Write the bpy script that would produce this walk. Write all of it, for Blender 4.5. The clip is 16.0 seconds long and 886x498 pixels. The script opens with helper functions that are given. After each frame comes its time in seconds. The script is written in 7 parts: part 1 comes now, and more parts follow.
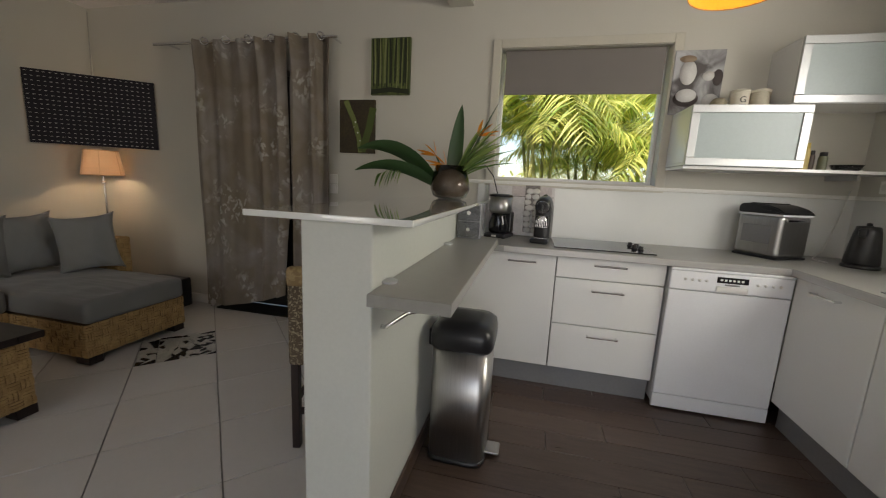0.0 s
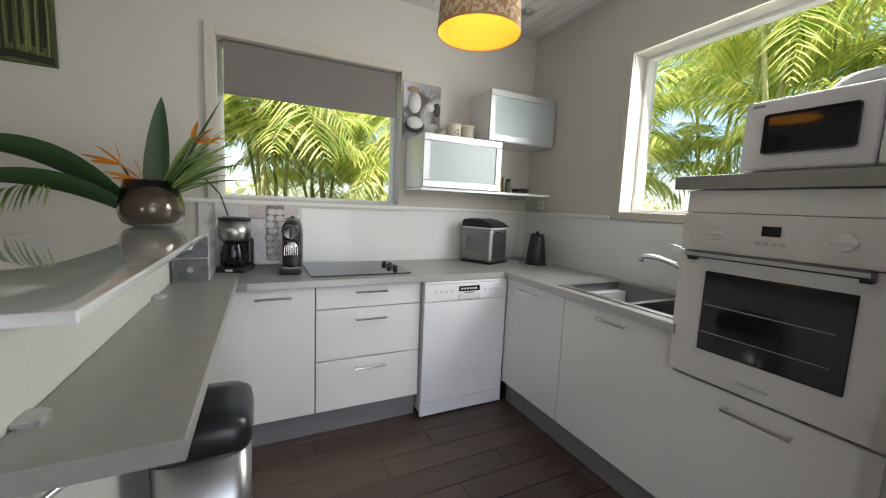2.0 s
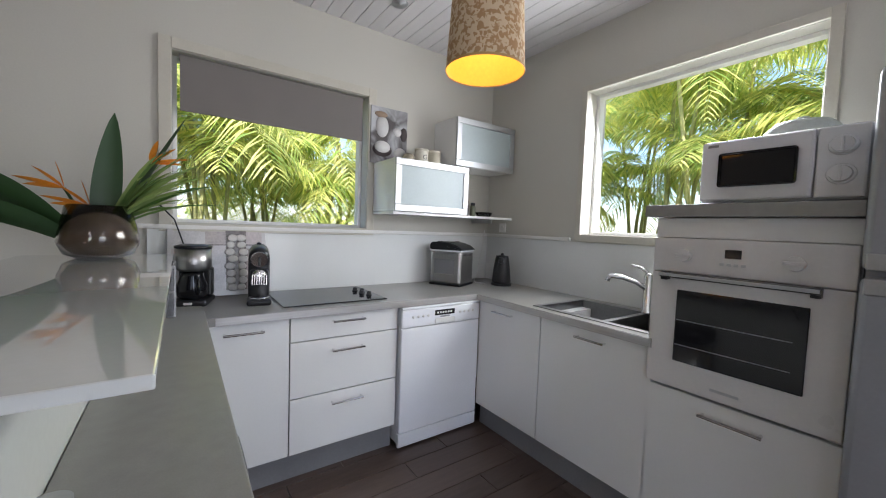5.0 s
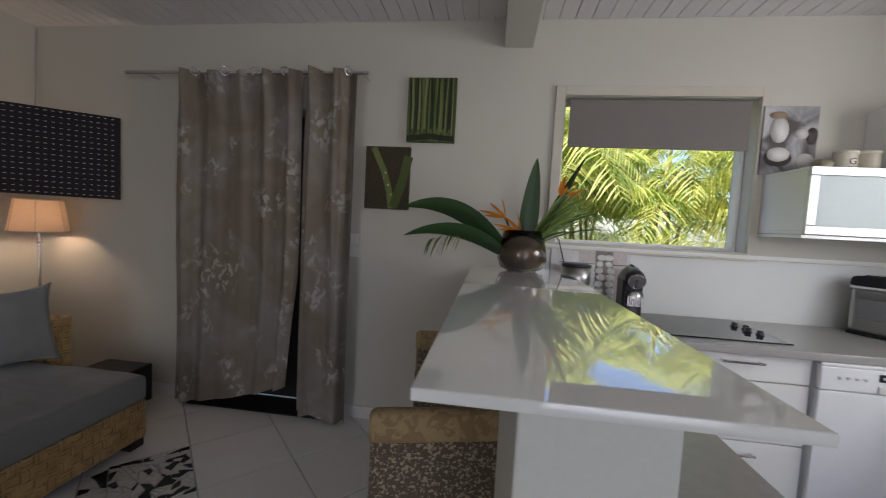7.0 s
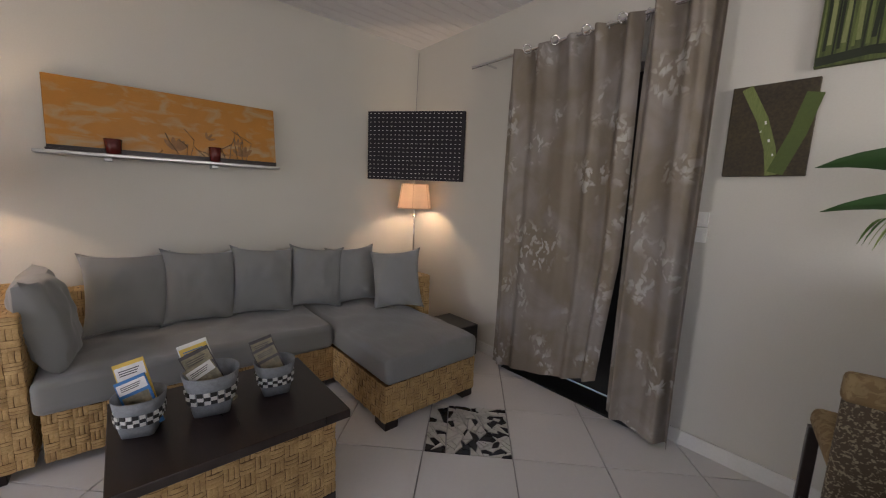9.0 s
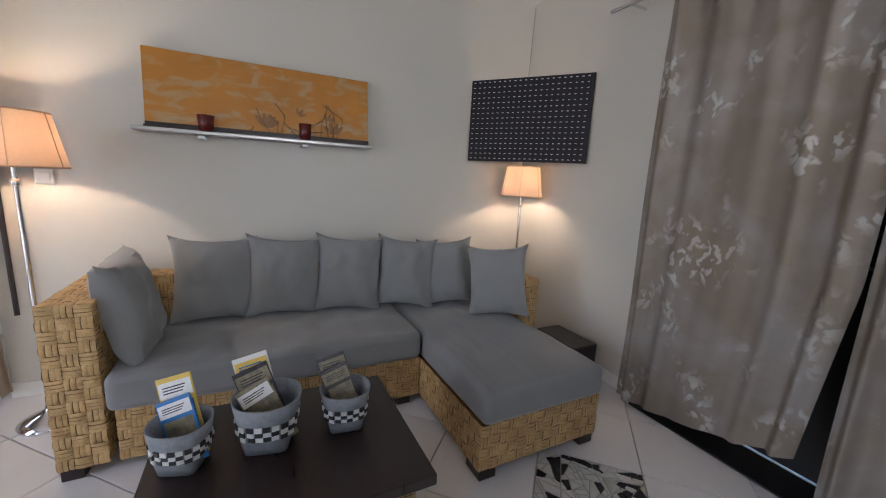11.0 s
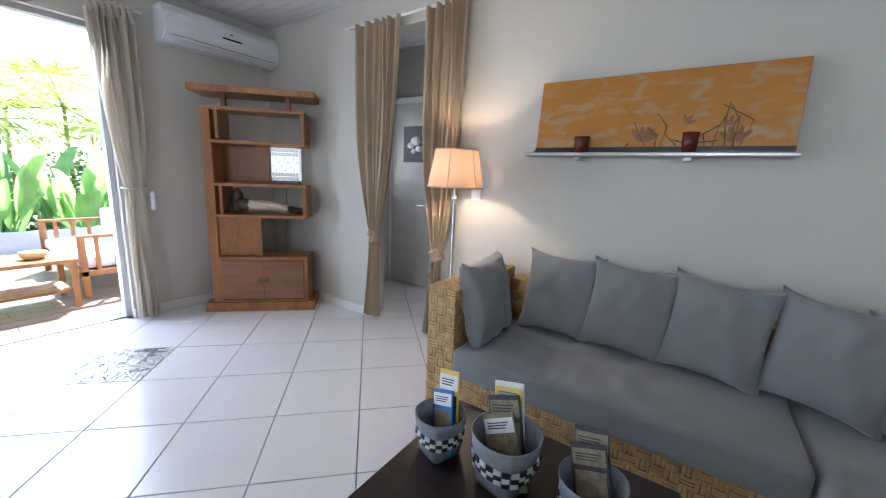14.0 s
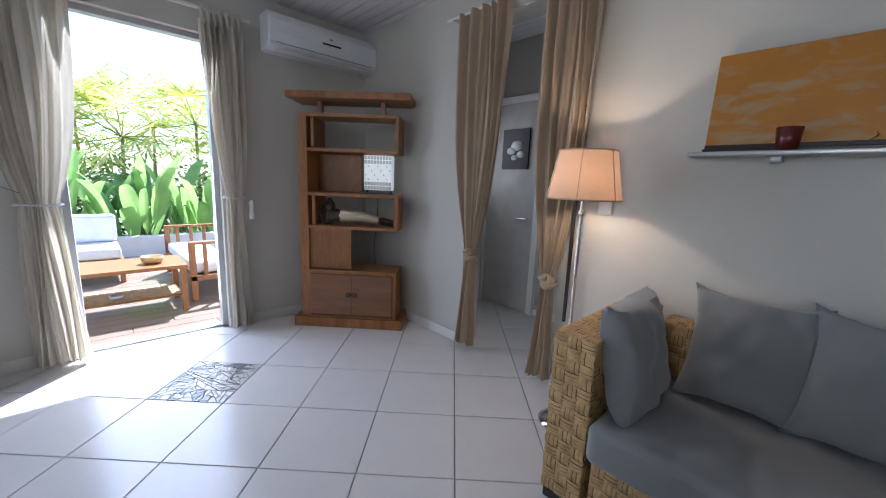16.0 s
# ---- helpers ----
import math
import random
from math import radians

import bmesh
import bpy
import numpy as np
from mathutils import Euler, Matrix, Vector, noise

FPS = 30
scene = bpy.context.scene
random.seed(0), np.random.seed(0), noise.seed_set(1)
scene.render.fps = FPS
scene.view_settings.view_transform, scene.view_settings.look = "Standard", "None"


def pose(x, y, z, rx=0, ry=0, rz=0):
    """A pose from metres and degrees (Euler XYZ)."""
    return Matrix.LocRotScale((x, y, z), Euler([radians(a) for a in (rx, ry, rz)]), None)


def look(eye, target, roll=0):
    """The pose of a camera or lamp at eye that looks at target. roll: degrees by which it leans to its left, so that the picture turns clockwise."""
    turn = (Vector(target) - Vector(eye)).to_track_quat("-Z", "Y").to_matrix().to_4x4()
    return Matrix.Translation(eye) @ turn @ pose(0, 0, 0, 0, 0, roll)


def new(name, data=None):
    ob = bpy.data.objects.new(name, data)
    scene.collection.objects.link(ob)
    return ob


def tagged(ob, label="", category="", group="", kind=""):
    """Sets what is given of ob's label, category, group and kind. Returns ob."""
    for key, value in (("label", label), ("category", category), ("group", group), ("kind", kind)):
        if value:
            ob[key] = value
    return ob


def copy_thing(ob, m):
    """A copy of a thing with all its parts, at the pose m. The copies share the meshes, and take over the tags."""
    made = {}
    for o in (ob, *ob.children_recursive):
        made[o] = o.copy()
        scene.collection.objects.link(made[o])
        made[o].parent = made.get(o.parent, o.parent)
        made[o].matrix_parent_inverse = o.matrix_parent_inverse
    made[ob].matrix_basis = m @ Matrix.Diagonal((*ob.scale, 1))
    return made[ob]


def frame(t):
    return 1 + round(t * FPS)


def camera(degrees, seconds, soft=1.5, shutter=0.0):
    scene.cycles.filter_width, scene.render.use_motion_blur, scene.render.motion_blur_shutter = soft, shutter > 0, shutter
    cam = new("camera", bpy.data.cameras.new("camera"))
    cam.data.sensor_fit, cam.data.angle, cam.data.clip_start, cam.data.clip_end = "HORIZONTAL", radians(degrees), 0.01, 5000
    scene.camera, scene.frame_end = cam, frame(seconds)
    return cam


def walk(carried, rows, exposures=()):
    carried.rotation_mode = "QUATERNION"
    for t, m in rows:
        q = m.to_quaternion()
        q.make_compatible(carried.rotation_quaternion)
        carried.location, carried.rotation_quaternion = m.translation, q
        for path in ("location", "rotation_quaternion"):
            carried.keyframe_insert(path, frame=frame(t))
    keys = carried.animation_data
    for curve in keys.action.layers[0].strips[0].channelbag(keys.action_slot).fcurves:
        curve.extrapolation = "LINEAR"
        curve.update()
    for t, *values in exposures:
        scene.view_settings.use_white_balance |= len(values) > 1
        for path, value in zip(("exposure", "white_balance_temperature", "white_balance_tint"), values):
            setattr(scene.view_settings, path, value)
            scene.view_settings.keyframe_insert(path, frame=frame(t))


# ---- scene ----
cam = camera(99.5, 16.0, soft=1.1, shutter=0.15)
PATH = [
    (0, look((-1.985, -2.925, 1.258), (-2.647, -0.044, 0.744), 2.73)),
    (0.5, look((-1.961, -2.791, 1.302), (-2.212, 0.162, 0.836), 2.55)),
    (1, look((-1.969, -2.731, 1.310), (-1.672, 0.223, 0.878), 2.56)),
    (1.5, look((-2.056, -2.674, 1.310), (-1.115, 0.146, 0.904), 2.50)),
    (2, look((-2.059, -2.640, 1.318), (-0.760, 0.042, 0.975), 2.47)),
    (2.5, look((-2.079, -2.597, 1.329), (-0.591, -0.003, 1.088), 2.27)),
    (3, look((-2.097, -2.559, 1.334), (-0.420, -0.076, 1.176), 2.08)),
    (3.2, look((-2.100, -2.551, 1.332), (-0.337, -0.127, 1.193), 2.05)),
    (5.3, look((-2.269, -2.519, 1.340), (-0.571, -0.053, 1.156), 2.15)),
    (5.5, look((-2.272, -2.500, 1.336), (-0.805, 0.111, 1.162), 1.88)),
    (6, look((-2.331, -2.468, 1.344), (-1.521, 0.415, 1.171), 2.60)),
    (6.5, look((-2.484, -2.444, 1.357), (-2.297, 0.546, 1.187), 2.86)),
    (7, look((-2.705, -2.486, 1.380), (-3.073, 0.486, 1.195), 3.10)),
    (7.5, look((-2.811, -2.505, 1.357), (-3.855, 0.298, 1.130), 3.15)),
    (8, look((-2.855, -2.439, 1.350), (-4.512, 0.043, 1.042), 2.87)),
    (8.5, look((-2.910, -2.348, 1.345), (-4.974, -0.203, 0.972), 2.49)),
    (9, look((-3.016, -2.303, 1.324), (-5.262, -0.361, 0.895), 2.44)),
    (9.5, look((-3.146, -2.285, 1.312), (-5.472, -0.453, 0.830), 2.81)),
    (9.7, look((-3.217, -2.288, 1.303), (-5.557, -0.480, 0.801), 3.15)),
    (12, look((-3.617, -1.904, 1.280), (-6.481, -1.167, 0.780), 2.43)),
    (12.5, look((-3.706, -1.848, 1.290), (-6.645, -1.495, 0.802), 2.84)),
    (13, look((-3.730, -1.698, 1.315), (-6.660, -2.085, 0.802), 2.98)),
    (13.5, look((-3.750, -1.676, 1.322), (-6.496, -2.749, 0.769), 2.99)),
    (14, look((-3.749, -1.708, 1.309), (-6.198, -3.345, 0.743), 2.44)),
    (14.5, look((-3.751, -1.786, 1.306), (-5.981, -3.714, 0.750), 2.42)),
    (15, look((-3.809, -1.890, 1.302), (-5.969, -3.901, 0.768), 2.57)),
    (15.5, look((-3.898, -2.004, 1.301), (-6.007, -4.072, 0.774), 2.54)),
    (16, look((-4.005, -2.129, 1.300), (-6.050, -4.260, 0.778), 2.30)),
]
walk(cam, PATH, exposures=[(0, 0.95, 6800, 14), (1.5, 1.3, 6300, 13), (3.2, 1.35, 6100, 13), (5.5, 1.25, 5800, 18), (6.6, 1.0, 5950, 19), (7.4, 1.0, 6150, 17), (8.2, 1.35, 6500, 15), (8.6, 1.6, 6400, 21), (9.5, 2.0, 6150, 20), (12.0, 2.25, 5400, 17), (13.5, 2.45, 5300, 15), (14.2, 2.3, 5250, 14), (15.0, 1.85, 5250, 17), (16.0, 1.7, 5200, 15)])

# ---- world, sun, large lights ----
SUN_EL, SUN_AZ = 52.0, 221.0
world = bpy.data.worlds.new("world")
scene.world = world
world.use_nodes = True
wn = world.node_tree.nodes
sky = wn.new("ShaderNodeTexSky")
sky.sky_type = "NISHITA"
sky.sun_disc = False
sky.sun_elevation, sky.sun_rotation = radians(SUN_EL), radians(SUN_AZ)
wn["Background"].inputs["Strength"].default_value = 0.15
world.node_tree.links.new(sky.outputs[0], wn["Background"].inputs["Color"])
sun = new("sun", bpy.data.lights.new("sun", "SUN"))
sun.data.energy, sun.data.angle, sun.data.color = 5.0, radians(0.6), (1.0, 0.94, 0.84)
sun.matrix_world = look((0, 0, 20), (0.50, 0.58, 19.0))


def area(name, m, sx, sy, watts, colour=(1, 1, 1), spread=170):
    lamp = new(name, bpy.data.lights.new(name, "AREA"))
    lamp.data.shape, lamp.data.size, lamp.data.size_y, lamp.data.energy, lamp.data.color = "RECTANGLE", sx, sy, watts, colour
    lamp.data.spread = radians(spread)
    lamp.matrix_world = m


def bulb(name, p, watts, colour, r=0.03):
    lamp = new(name, bpy.data.lights.new(name, "POINT"))
    lamp.data.energy, lamp.data.color, lamp.data.shadow_soft_size = watts, colour, r
    lamp.location = p


# sky light entering through the openings
area("window_light_east", look((0.16, -1.537, 1.8), (-2, -1.537, 1.2)), 1.1, 0.9, 14.0, (1.0, 0.99, 0.9))
area("door_light_south", look((-4.36, -5.73, 1.19), (-4.36, -2.8, 0.35)), 0.9, 2.2, 6.0, (1.0, 0.98, 0.95), 140)
area("door_light_behind", look((-1.2, -5.56, 1.25), (-1.05, -3, 1.1)), 1.8, 2.2, 4.2, (1.0, 0.98, 0.95), 100)
bulb("floor_lamp_bulb", (-5.833, -3.027, 1.346), 2.9, (1.0, 0.74, 0.46), 0.02)
bulb("corner_lamp_bulb", (-5.862, -0.215, 1.285), 2.9, (1.0, 0.74, 0.46), 0.02)
bulb("pendant_bulb", (-1.467, -1.6, 1.94), 1.0, (1.0, 0.62, 0.18))
# added lamp in an unseen end-wall opening, for light from a room beyond
area("corridor_fill_light", look((-6.81, -4.775, 1.62), (-6.81, -2.87, 0.95)), 0.48, 0.76, 0.35, (1.0, 0.93, 0.82))


# ---- materials ----
def mat(name, colour, rough=0.5, metal=0.0, vary=0.12, scale=6.0, fine=90.0, bump=0.08, colour2=None, stretch=(1, 1, 1), coat=0.0,
        trans=0.0, emit=None, power=0.0, sheen=0.0, random_piece=0.0):
    m = bpy.data.materials.new(name)
    m.use_nodes = True
    n, l = m.node_tree.nodes, m.node_tree.links
    b = n["Principled BSDF"]
    b.inputs["Roughness"].default_value, b.inputs["Metallic"].default_value = rough, metal
    b.inputs["Coat Weight"].default_value = coat
    b.inputs["Coat Roughness"].default_value = 0.0 if coat > 0.9 else 0.05
    b.inputs["Transmission Weight"].default_value = trans
    b.inputs["Sheen Weight"].default_value = sheen
    tc, mp = n.new("ShaderNodeTexCoord"), n.new("ShaderNodeMapping")
    mp.inputs["Scale"].default_value = stretch
    l.new(tc.outputs["Object"], mp.inputs["Vector"])
    big, small = n.new("ShaderNodeTexNoise"), n.new("ShaderNodeTexNoise")
    big.inputs["Scale"].default_value, big.inputs["Detail"].default_value = scale, 5
    small.inputs["Scale"].default_value, small.inputs["Detail"].default_value = fine, 3
    for t in (big, small):
        l.new(mp.outputs[0], t.inputs["Vector"])
    mix = n.new("ShaderNodeMath")
    mix.operation = "MULTIPLY_ADD"
    l.new(small.outputs["Fac"], mix.inputs[0])
    mix.inputs[1].default_value = 0.4
    half = n.new("ShaderNodeMath")
    half.operation = "MULTIPLY"
    half.inputs[1].default_value = 0.6
    l.new(big.outputs["Fac"], half.inputs[0])
    l.new(half.outputs[0], mix.inputs[2])
    fac = mix.outputs[0]
    if random_piece:
        info, add = n.new("ShaderNodeObjectInfo"), n.new("ShaderNodeMath")
        add.operation = "MULTIPLY_ADD"
        l.new(info.outputs["Random"], add.inputs[0])
        add.inputs[1].default_value = random_piece
        l.new(fac, add.inputs[2])
        fac = add.outputs[0]
    ramp = n.new("ShaderNodeValToRGB")
    lo = [c * (1 - vary) for c in colour]
    hi = list(colour2) if colour2 else [min(1, c * (1 + vary)) for c in colour]
    ramp.color_ramp.elements[0].position, ramp.color_ramp.elements[1].position = 0.32, 0.68 + random_piece
    ramp.color_ramp.elements[0].color, ramp.color_ramp.elements[1].color = (*lo, 1), (*hi, 1)
    l.new(fac, ramp.inputs[0])
    l.new(ramp.outputs[0], b.inputs["Base Color"])
    rr = n.new("ShaderNodeMapRange")
    rr.inputs["To Min"].default_value, rr.inputs["To Max"].default_value = max(0.02, rough * 0.8), min(1, rough * 1.2)
    l.new(big.outputs["Fac"], rr.inputs["Value"])
    l.new(rr.outputs[0], b.inputs["Roughness"])
    if bump:
        bp = n.new("ShaderNodeBump")
        bp.inputs["Strength"].default_value, bp.inputs["Distance"].default_value = bump, 0.004
        l.new(mix.outputs[0], bp.inputs["Height"])
        l.new(bp.outputs[0], b.inputs["Normal"])
    if emit:
        b.inputs["Emission Color"].default_value, b.inputs["Emission Strength"].default_value = (*emit, 1), power
    return m


def leaf_mat(name, a, b2, through_light=0.45):
    """Leaf with its own tint for each leaflet, and light passing through it."""
    m = mat(name, a, 0.4, colour2=b2, scale=3, fine=30, bump=0.05)
    n, l = m.node_tree.nodes, m.node_tree.links
    geo, mix, ramp = n.new("ShaderNodeNewGeometry"), n.new("ShaderNodeMath"), n.new("ShaderNodeValToRGB")
    big = [t for t in n if t.type == "TEX_NOISE"][0]
    mix.operation = "MULTIPLY_ADD"
    mix.inputs[1].default_value = 0.7
    l.new(geo.outputs["Random Per Island"], mix.inputs[0])
    off = n.new("ShaderNodeMath")
    off.operation = "MULTIPLY_ADD"
    off.inputs[1].default_value, off.inputs[2].default_value = 1.1, -0.4
    l.new(big.outputs["Fac"], off.inputs[0])
    l.new(off.outputs[0], mix.inputs[2])
    e = ramp.color_ramp.elements
    e[0].position, e[1].position = 0.1, 0.9
    e[0].color, e[1].color = (*a, 1), (*b2, 1)
    l.new(mix.outputs[0], ramp.inputs[0])
    l.new(ramp.outputs[0], n["Principled BSDF"].inputs["Base Color"])
    t, mx, gain = n.new("ShaderNodeBsdfTranslucent"), n.new("ShaderNodeMixShader"), n.new("ShaderNodeVectorMath")
    gain.operation = "SCALE"
    gain.inputs["Scale"].default_value = 1.2
    l.new(ramp.outputs[0], gain.inputs[0])
    l.new(gain.outputs[0], t.inputs["Color"])
    mx.inputs[0].default_value = through_light
    l.new(n["Principled BSDF"].outputs[0], mx.inputs[1])
    l.new(t.outputs[0], mx.inputs[2])
    l.new(mx.outputs[0], n["Material Output"].inputs["Surface"])
    return m


def cloth_through(name, a, amount, scale=4, fine=300, vary=0.12, colour2=None, glow=None):
    m = mat(name, a, 0.9, scale=scale, fine=fine, bump=0.2, vary=vary, colour2=colour2, sheen=0.2)
    n, l = m.node_tree.nodes, m.node_tree.links
    t, mx = n.new("ShaderNodeBsdfTranslucent"), n.new("ShaderNodeMixShader")
    t.inputs["Color"].default_value = (*(glow or a), 1)
    mx.inputs[0].default_value = amount
    l.new(n["Principled BSDF"].outputs[0], mx.inputs[1])
    l.new(t.outputs[0], mx.inputs[2])
    l.new(mx.outputs[0], n["Material Output"].inputs["Surface"])
    return m


def patch_mat(name, a, b2, scale, lo, hi, rough=0.9, detail=6.0, weave=300.0, stretch=(1, 1, 1)):
    """Cloth or picture with patches of a second colour."""
    m = mat(name, a, rough, fine=weave, bump=0.15)
    n, l = m.node_tree.nodes, m.node_tree.links
    tc, mp, t, r, mx = (n.new("ShaderNode" + k) for k in ("TexCoord", "Mapping", "TexNoise", "ValToRGB", "Mix"))
    mx.data_type = "RGBA"
    mp.inputs["Scale"].default_value = stretch
    l.new(tc.outputs["Object"], mp.inputs["Vector"])
    l.new(mp.outputs[0], t.inputs["Vector"])
    t.inputs["Scale"].default_value, t.inputs["Detail"].default_value, t.inputs["Distortion"].default_value = scale, detail, 0.6
    r.color_ramp.elements[0].position, r.color_ramp.elements[1].position = lo, hi
    l.new(t.outputs["Fac"], r.inputs[0])
    l.new(r.outputs[0], mx.inputs["Factor"])
    b = n["Principled BSDF"]
    old = b.inputs["Base Color"].links[0].from_socket
    l.new(old, mx.inputs["A"])
    mx.inputs["B"].default_value = (*b2, 1)
    l.new(mx.outputs["Result"], b.inputs["Base Color"])
    return m


def glass_mat(name, colour, rough=0.0, ior=1.45):
    m = mat(name, colour, rough, vary=0.02, bump=0, trans=1.0)
    m.node_tree.nodes["Principled BSDF"].inputs["IOR"].default_value = ior
    return m


WALL = mat("wall_paint", (0.57, 0.55, 0.495), 0.75, vary=0.04, scale=1.2, fine=120, bump=0.12)
CEIL = mat("ceiling_paint", (0.72, 0.70, 0.70), 0.5, vary=0.05, scale=2)
WHITE = mat("white_paint", (0.78, 0.77, 0.74), 0.45, vary=0.04)
TRIM = mat("window_trim_paint", (0.56, 0.53, 0.455), 0.45, vary=0.05)
BASEB = mat("baseboard_paint", (0.70, 0.69, 0.66), 0.5, vary=0.06)
LAM = mat("white_gloss_laminate", (0.80, 0.80, 0.79), 0.18, vary=0.02, scale=2, bump=0.01, coat=0.3)
APPL = mat("white_enamel", (0.78, 0.79, 0.82), 0.25, vary=0.03, bump=0.01)
OVENW = mat("oven_front_silver_white", (0.66, 0.65, 0.64), 0.3, vary=0.04, bump=0.01)
GREYTOP = mat("grey_laminate_worktop", (0.28, 0.275, 0.255), 0.32, vary=0.10, scale=25, fine=400, bump=0.04)
EDGE = mat("brushed_worktop_edge", (0.45, 0.44, 0.43), 0.35, 0.4, vary=0.1, stretch=(1, 1, 30))
PLINTH = mat("grey_plinth", (0.28, 0.28, 0.29), 0.35, 0.3, vary=0.08)
SLAB = mat("white_glass_slab", (0.76, 0.78, 0.76), 0.02, vary=0.03, scale=2, bump=0.0, coat=1.0)
SPLASH = mat("pale_glass_splashback", (0.72, 0.73, 0.72), 0.12, vary=0.02, bump=0.0)
CHROME = mat("chrome", (0.75, 0.75, 0.76), 0.12, 1.0, vary=0.04, bump=0)
STEEL = mat("brushed_steel", (0.44, 0.435, 0.43), 0.34, 1.0, vary=0.12, stretch=(40, 40, 1), fine=60, bump=0.03)
ALU = mat("aluminium", (0.52, 0.53, 0.54), 0.42, 0.8, vary=0.05, bump=0.02)
BLACKP = mat("black_plastic", (0.016, 0.016, 0.018), 0.32, vary=0.2, bump=0.03)
BLACKG = mat("black_glass", (0.012, 0.012, 0.014), 0.05, vary=0.1, bump=0)
FROST = mat("frosted_glass", (0.40, 0.46, 0.47), 0.35, vary=0.05, scale=3, bump=0.01)
TILE = mat("pale_ceramic_tile", (0.72, 0.70, 0.68), 0.22, vary=0.04, scale=4, fine=40, bump=0.02, random_piece=0.15)
GROUT = mat("grey_grout", (0.36, 0.35, 0.34), 0.9, vary=0.15)
PLANK = mat("dark_wood_look_plank", (0.055, 0.036, 0.028), 0.3, colour2=(0.12, 0.08, 0.062), scale=5, fine=40, stretch=(1, 9, 1), bump=0.1, random_piece=0.25)
DARKW = mat("dark_stained_wood", (0.016, 0.010, 0.009), 0.3, colour2=(0.03, 0.018, 0.015), scale=4, fine=50, stretch=(1, 8, 1), bump=0.05)
TEAK = mat("warm_brown_wood", (0.21, 0.080, 0.018), 0.4, colour2=(0.36, 0.155, 0.042), scale=5, fine=30, stretch=(3, 3, 0.5), bump=0.08)
WICKER = mat("woven_water_hyacinth", (0.36, 0.21, 0.075), 0.6, colour2=(0.60, 0.41, 0.18), scale=18, fine=160, bump=0.3)
WICKERD = mat("wicker_base", (0.16, 0.09, 0.035), 0.8, vary=0.2)
GREYC = mat("grey_cushion_cotton", (0.205, 0.207, 0.205), 0.95, vary=0.08, scale=5, fine=500, bump=0.2, sheen=0.3)
BLINDM = mat("grey_roller_fabric", (0.20, 0.18, 0.17), 0.9, vary=0.05, fine=500)
# even black of the sheet that imitates shade on the doorway floor
BLACKM = mat("doorway_shade_black", (0.01, 0.01, 0.01), 0.6, vary=0.2)


def floral_cloth(name, ground, cloud, motif):
    """Cloth with soft clouds and a scatter of pale leaf shapes kept to some patches."""
    m = patch_mat(name, ground, cloud, 3.4, 0.40, 0.72, detail=4)
    n, l = m.node_tree.nodes, m.node_tree.links
    b = n["Principled BSDF"]
    old = b.inputs["Base Color"].links[0].from_socket
    tc, mp, big, warp = (n.new("ShaderNode" + k) for k in ("TexCoord", "Mapping", "TexNoise", "TexNoise"))
    mp.inputs["Scale"].default_value = (1.0, 0.2, 0.75)
    l.new(tc.outputs["Object"], mp.inputs["Vector"])
    warp.inputs["Scale"].default_value, warp.inputs["Detail"].default_value = 16, 2
    l.new(mp.outputs[0], warp.inputs["Vector"])
    add = n.new("ShaderNodeMix")
    add.data_type = "VECTOR"
    add.inputs["Factor"].default_value = 0.10
    l.new(mp.outputs[0], add.inputs["A"])
    l.new(warp.outputs["Color"], add.inputs["B"])
    sprays = []
    for turn in (38, -42):
        rot, leaf = n.new("ShaderNodeMapping"), n.new("ShaderNodeTexVoronoi")
        rot.inputs["Rotation"].default_value = (0, radians(turn), 0)
        rot.inputs["Location"].default_value = (turn * 0.37, 0, turn * 0.11)
        l.new(add.outputs["Result"], rot.inputs["Vector"])
        sq = n.new("ShaderNodeMapping")
        sq.inputs["Scale"].default_value = (1.0, 0.5, 0.42)
        l.new(rot.outputs[0], sq.inputs["Vector"])
        leaf.inputs["Scale"].default_value = 27
        l.new(sq.outputs[0], leaf.inputs["Vector"])
        cut = n.new("ShaderNodeMapRange")
        cut.inputs["From Min"].default_value, cut.inputs["From Max"].default_value = 0.40, 0.28
        l.new(leaf.outputs["Distance"], cut.inputs["Value"])
        sprays.append(cut.outputs[0])
    most = n.new("ShaderNodeMath")
    most.operation = "MAXIMUM"
    l.new(sprays[0], most.inputs[0])
    l.new(sprays[1], most.inputs[1])
    big.inputs["Scale"].default_value, big.inputs["Detail"].default_value = 4.6, 2
    l.new(mp.outputs[0], big.inputs["Vector"])
    r2 = n.new("ShaderNodeMapRange")
    r2.inputs["From Min"].default_value, r2.inputs["From Max"].default_value = 0.51, 0.66
    l.new(big.outputs["Fac"], r2.inputs["Value"])
    mul = n.new("ShaderNodeMath")
    mul.operation = "MULTIPLY"
    l.new(most.outputs[0], mul.inputs[0])
    l.new(r2.outputs[0], mul.inputs[1])
    mx = n.new("ShaderNodeMix")
    mx.data_type = "RGBA"
    soft = n.new("ShaderNodeMath")
    soft.operation = "MULTIPLY"
    soft.inputs[1].default_value = 0.7
    l.new(mul.outputs[0], soft.inputs[0])
    l.new(soft.outputs[0], mx.inputs["Factor"])
    l.new(old, mx.inputs["A"])
    mx.inputs["B"].default_value = (*motif, 1)
    l.new(mx.outputs["Result"], b.inputs["Base Color"])
    return m


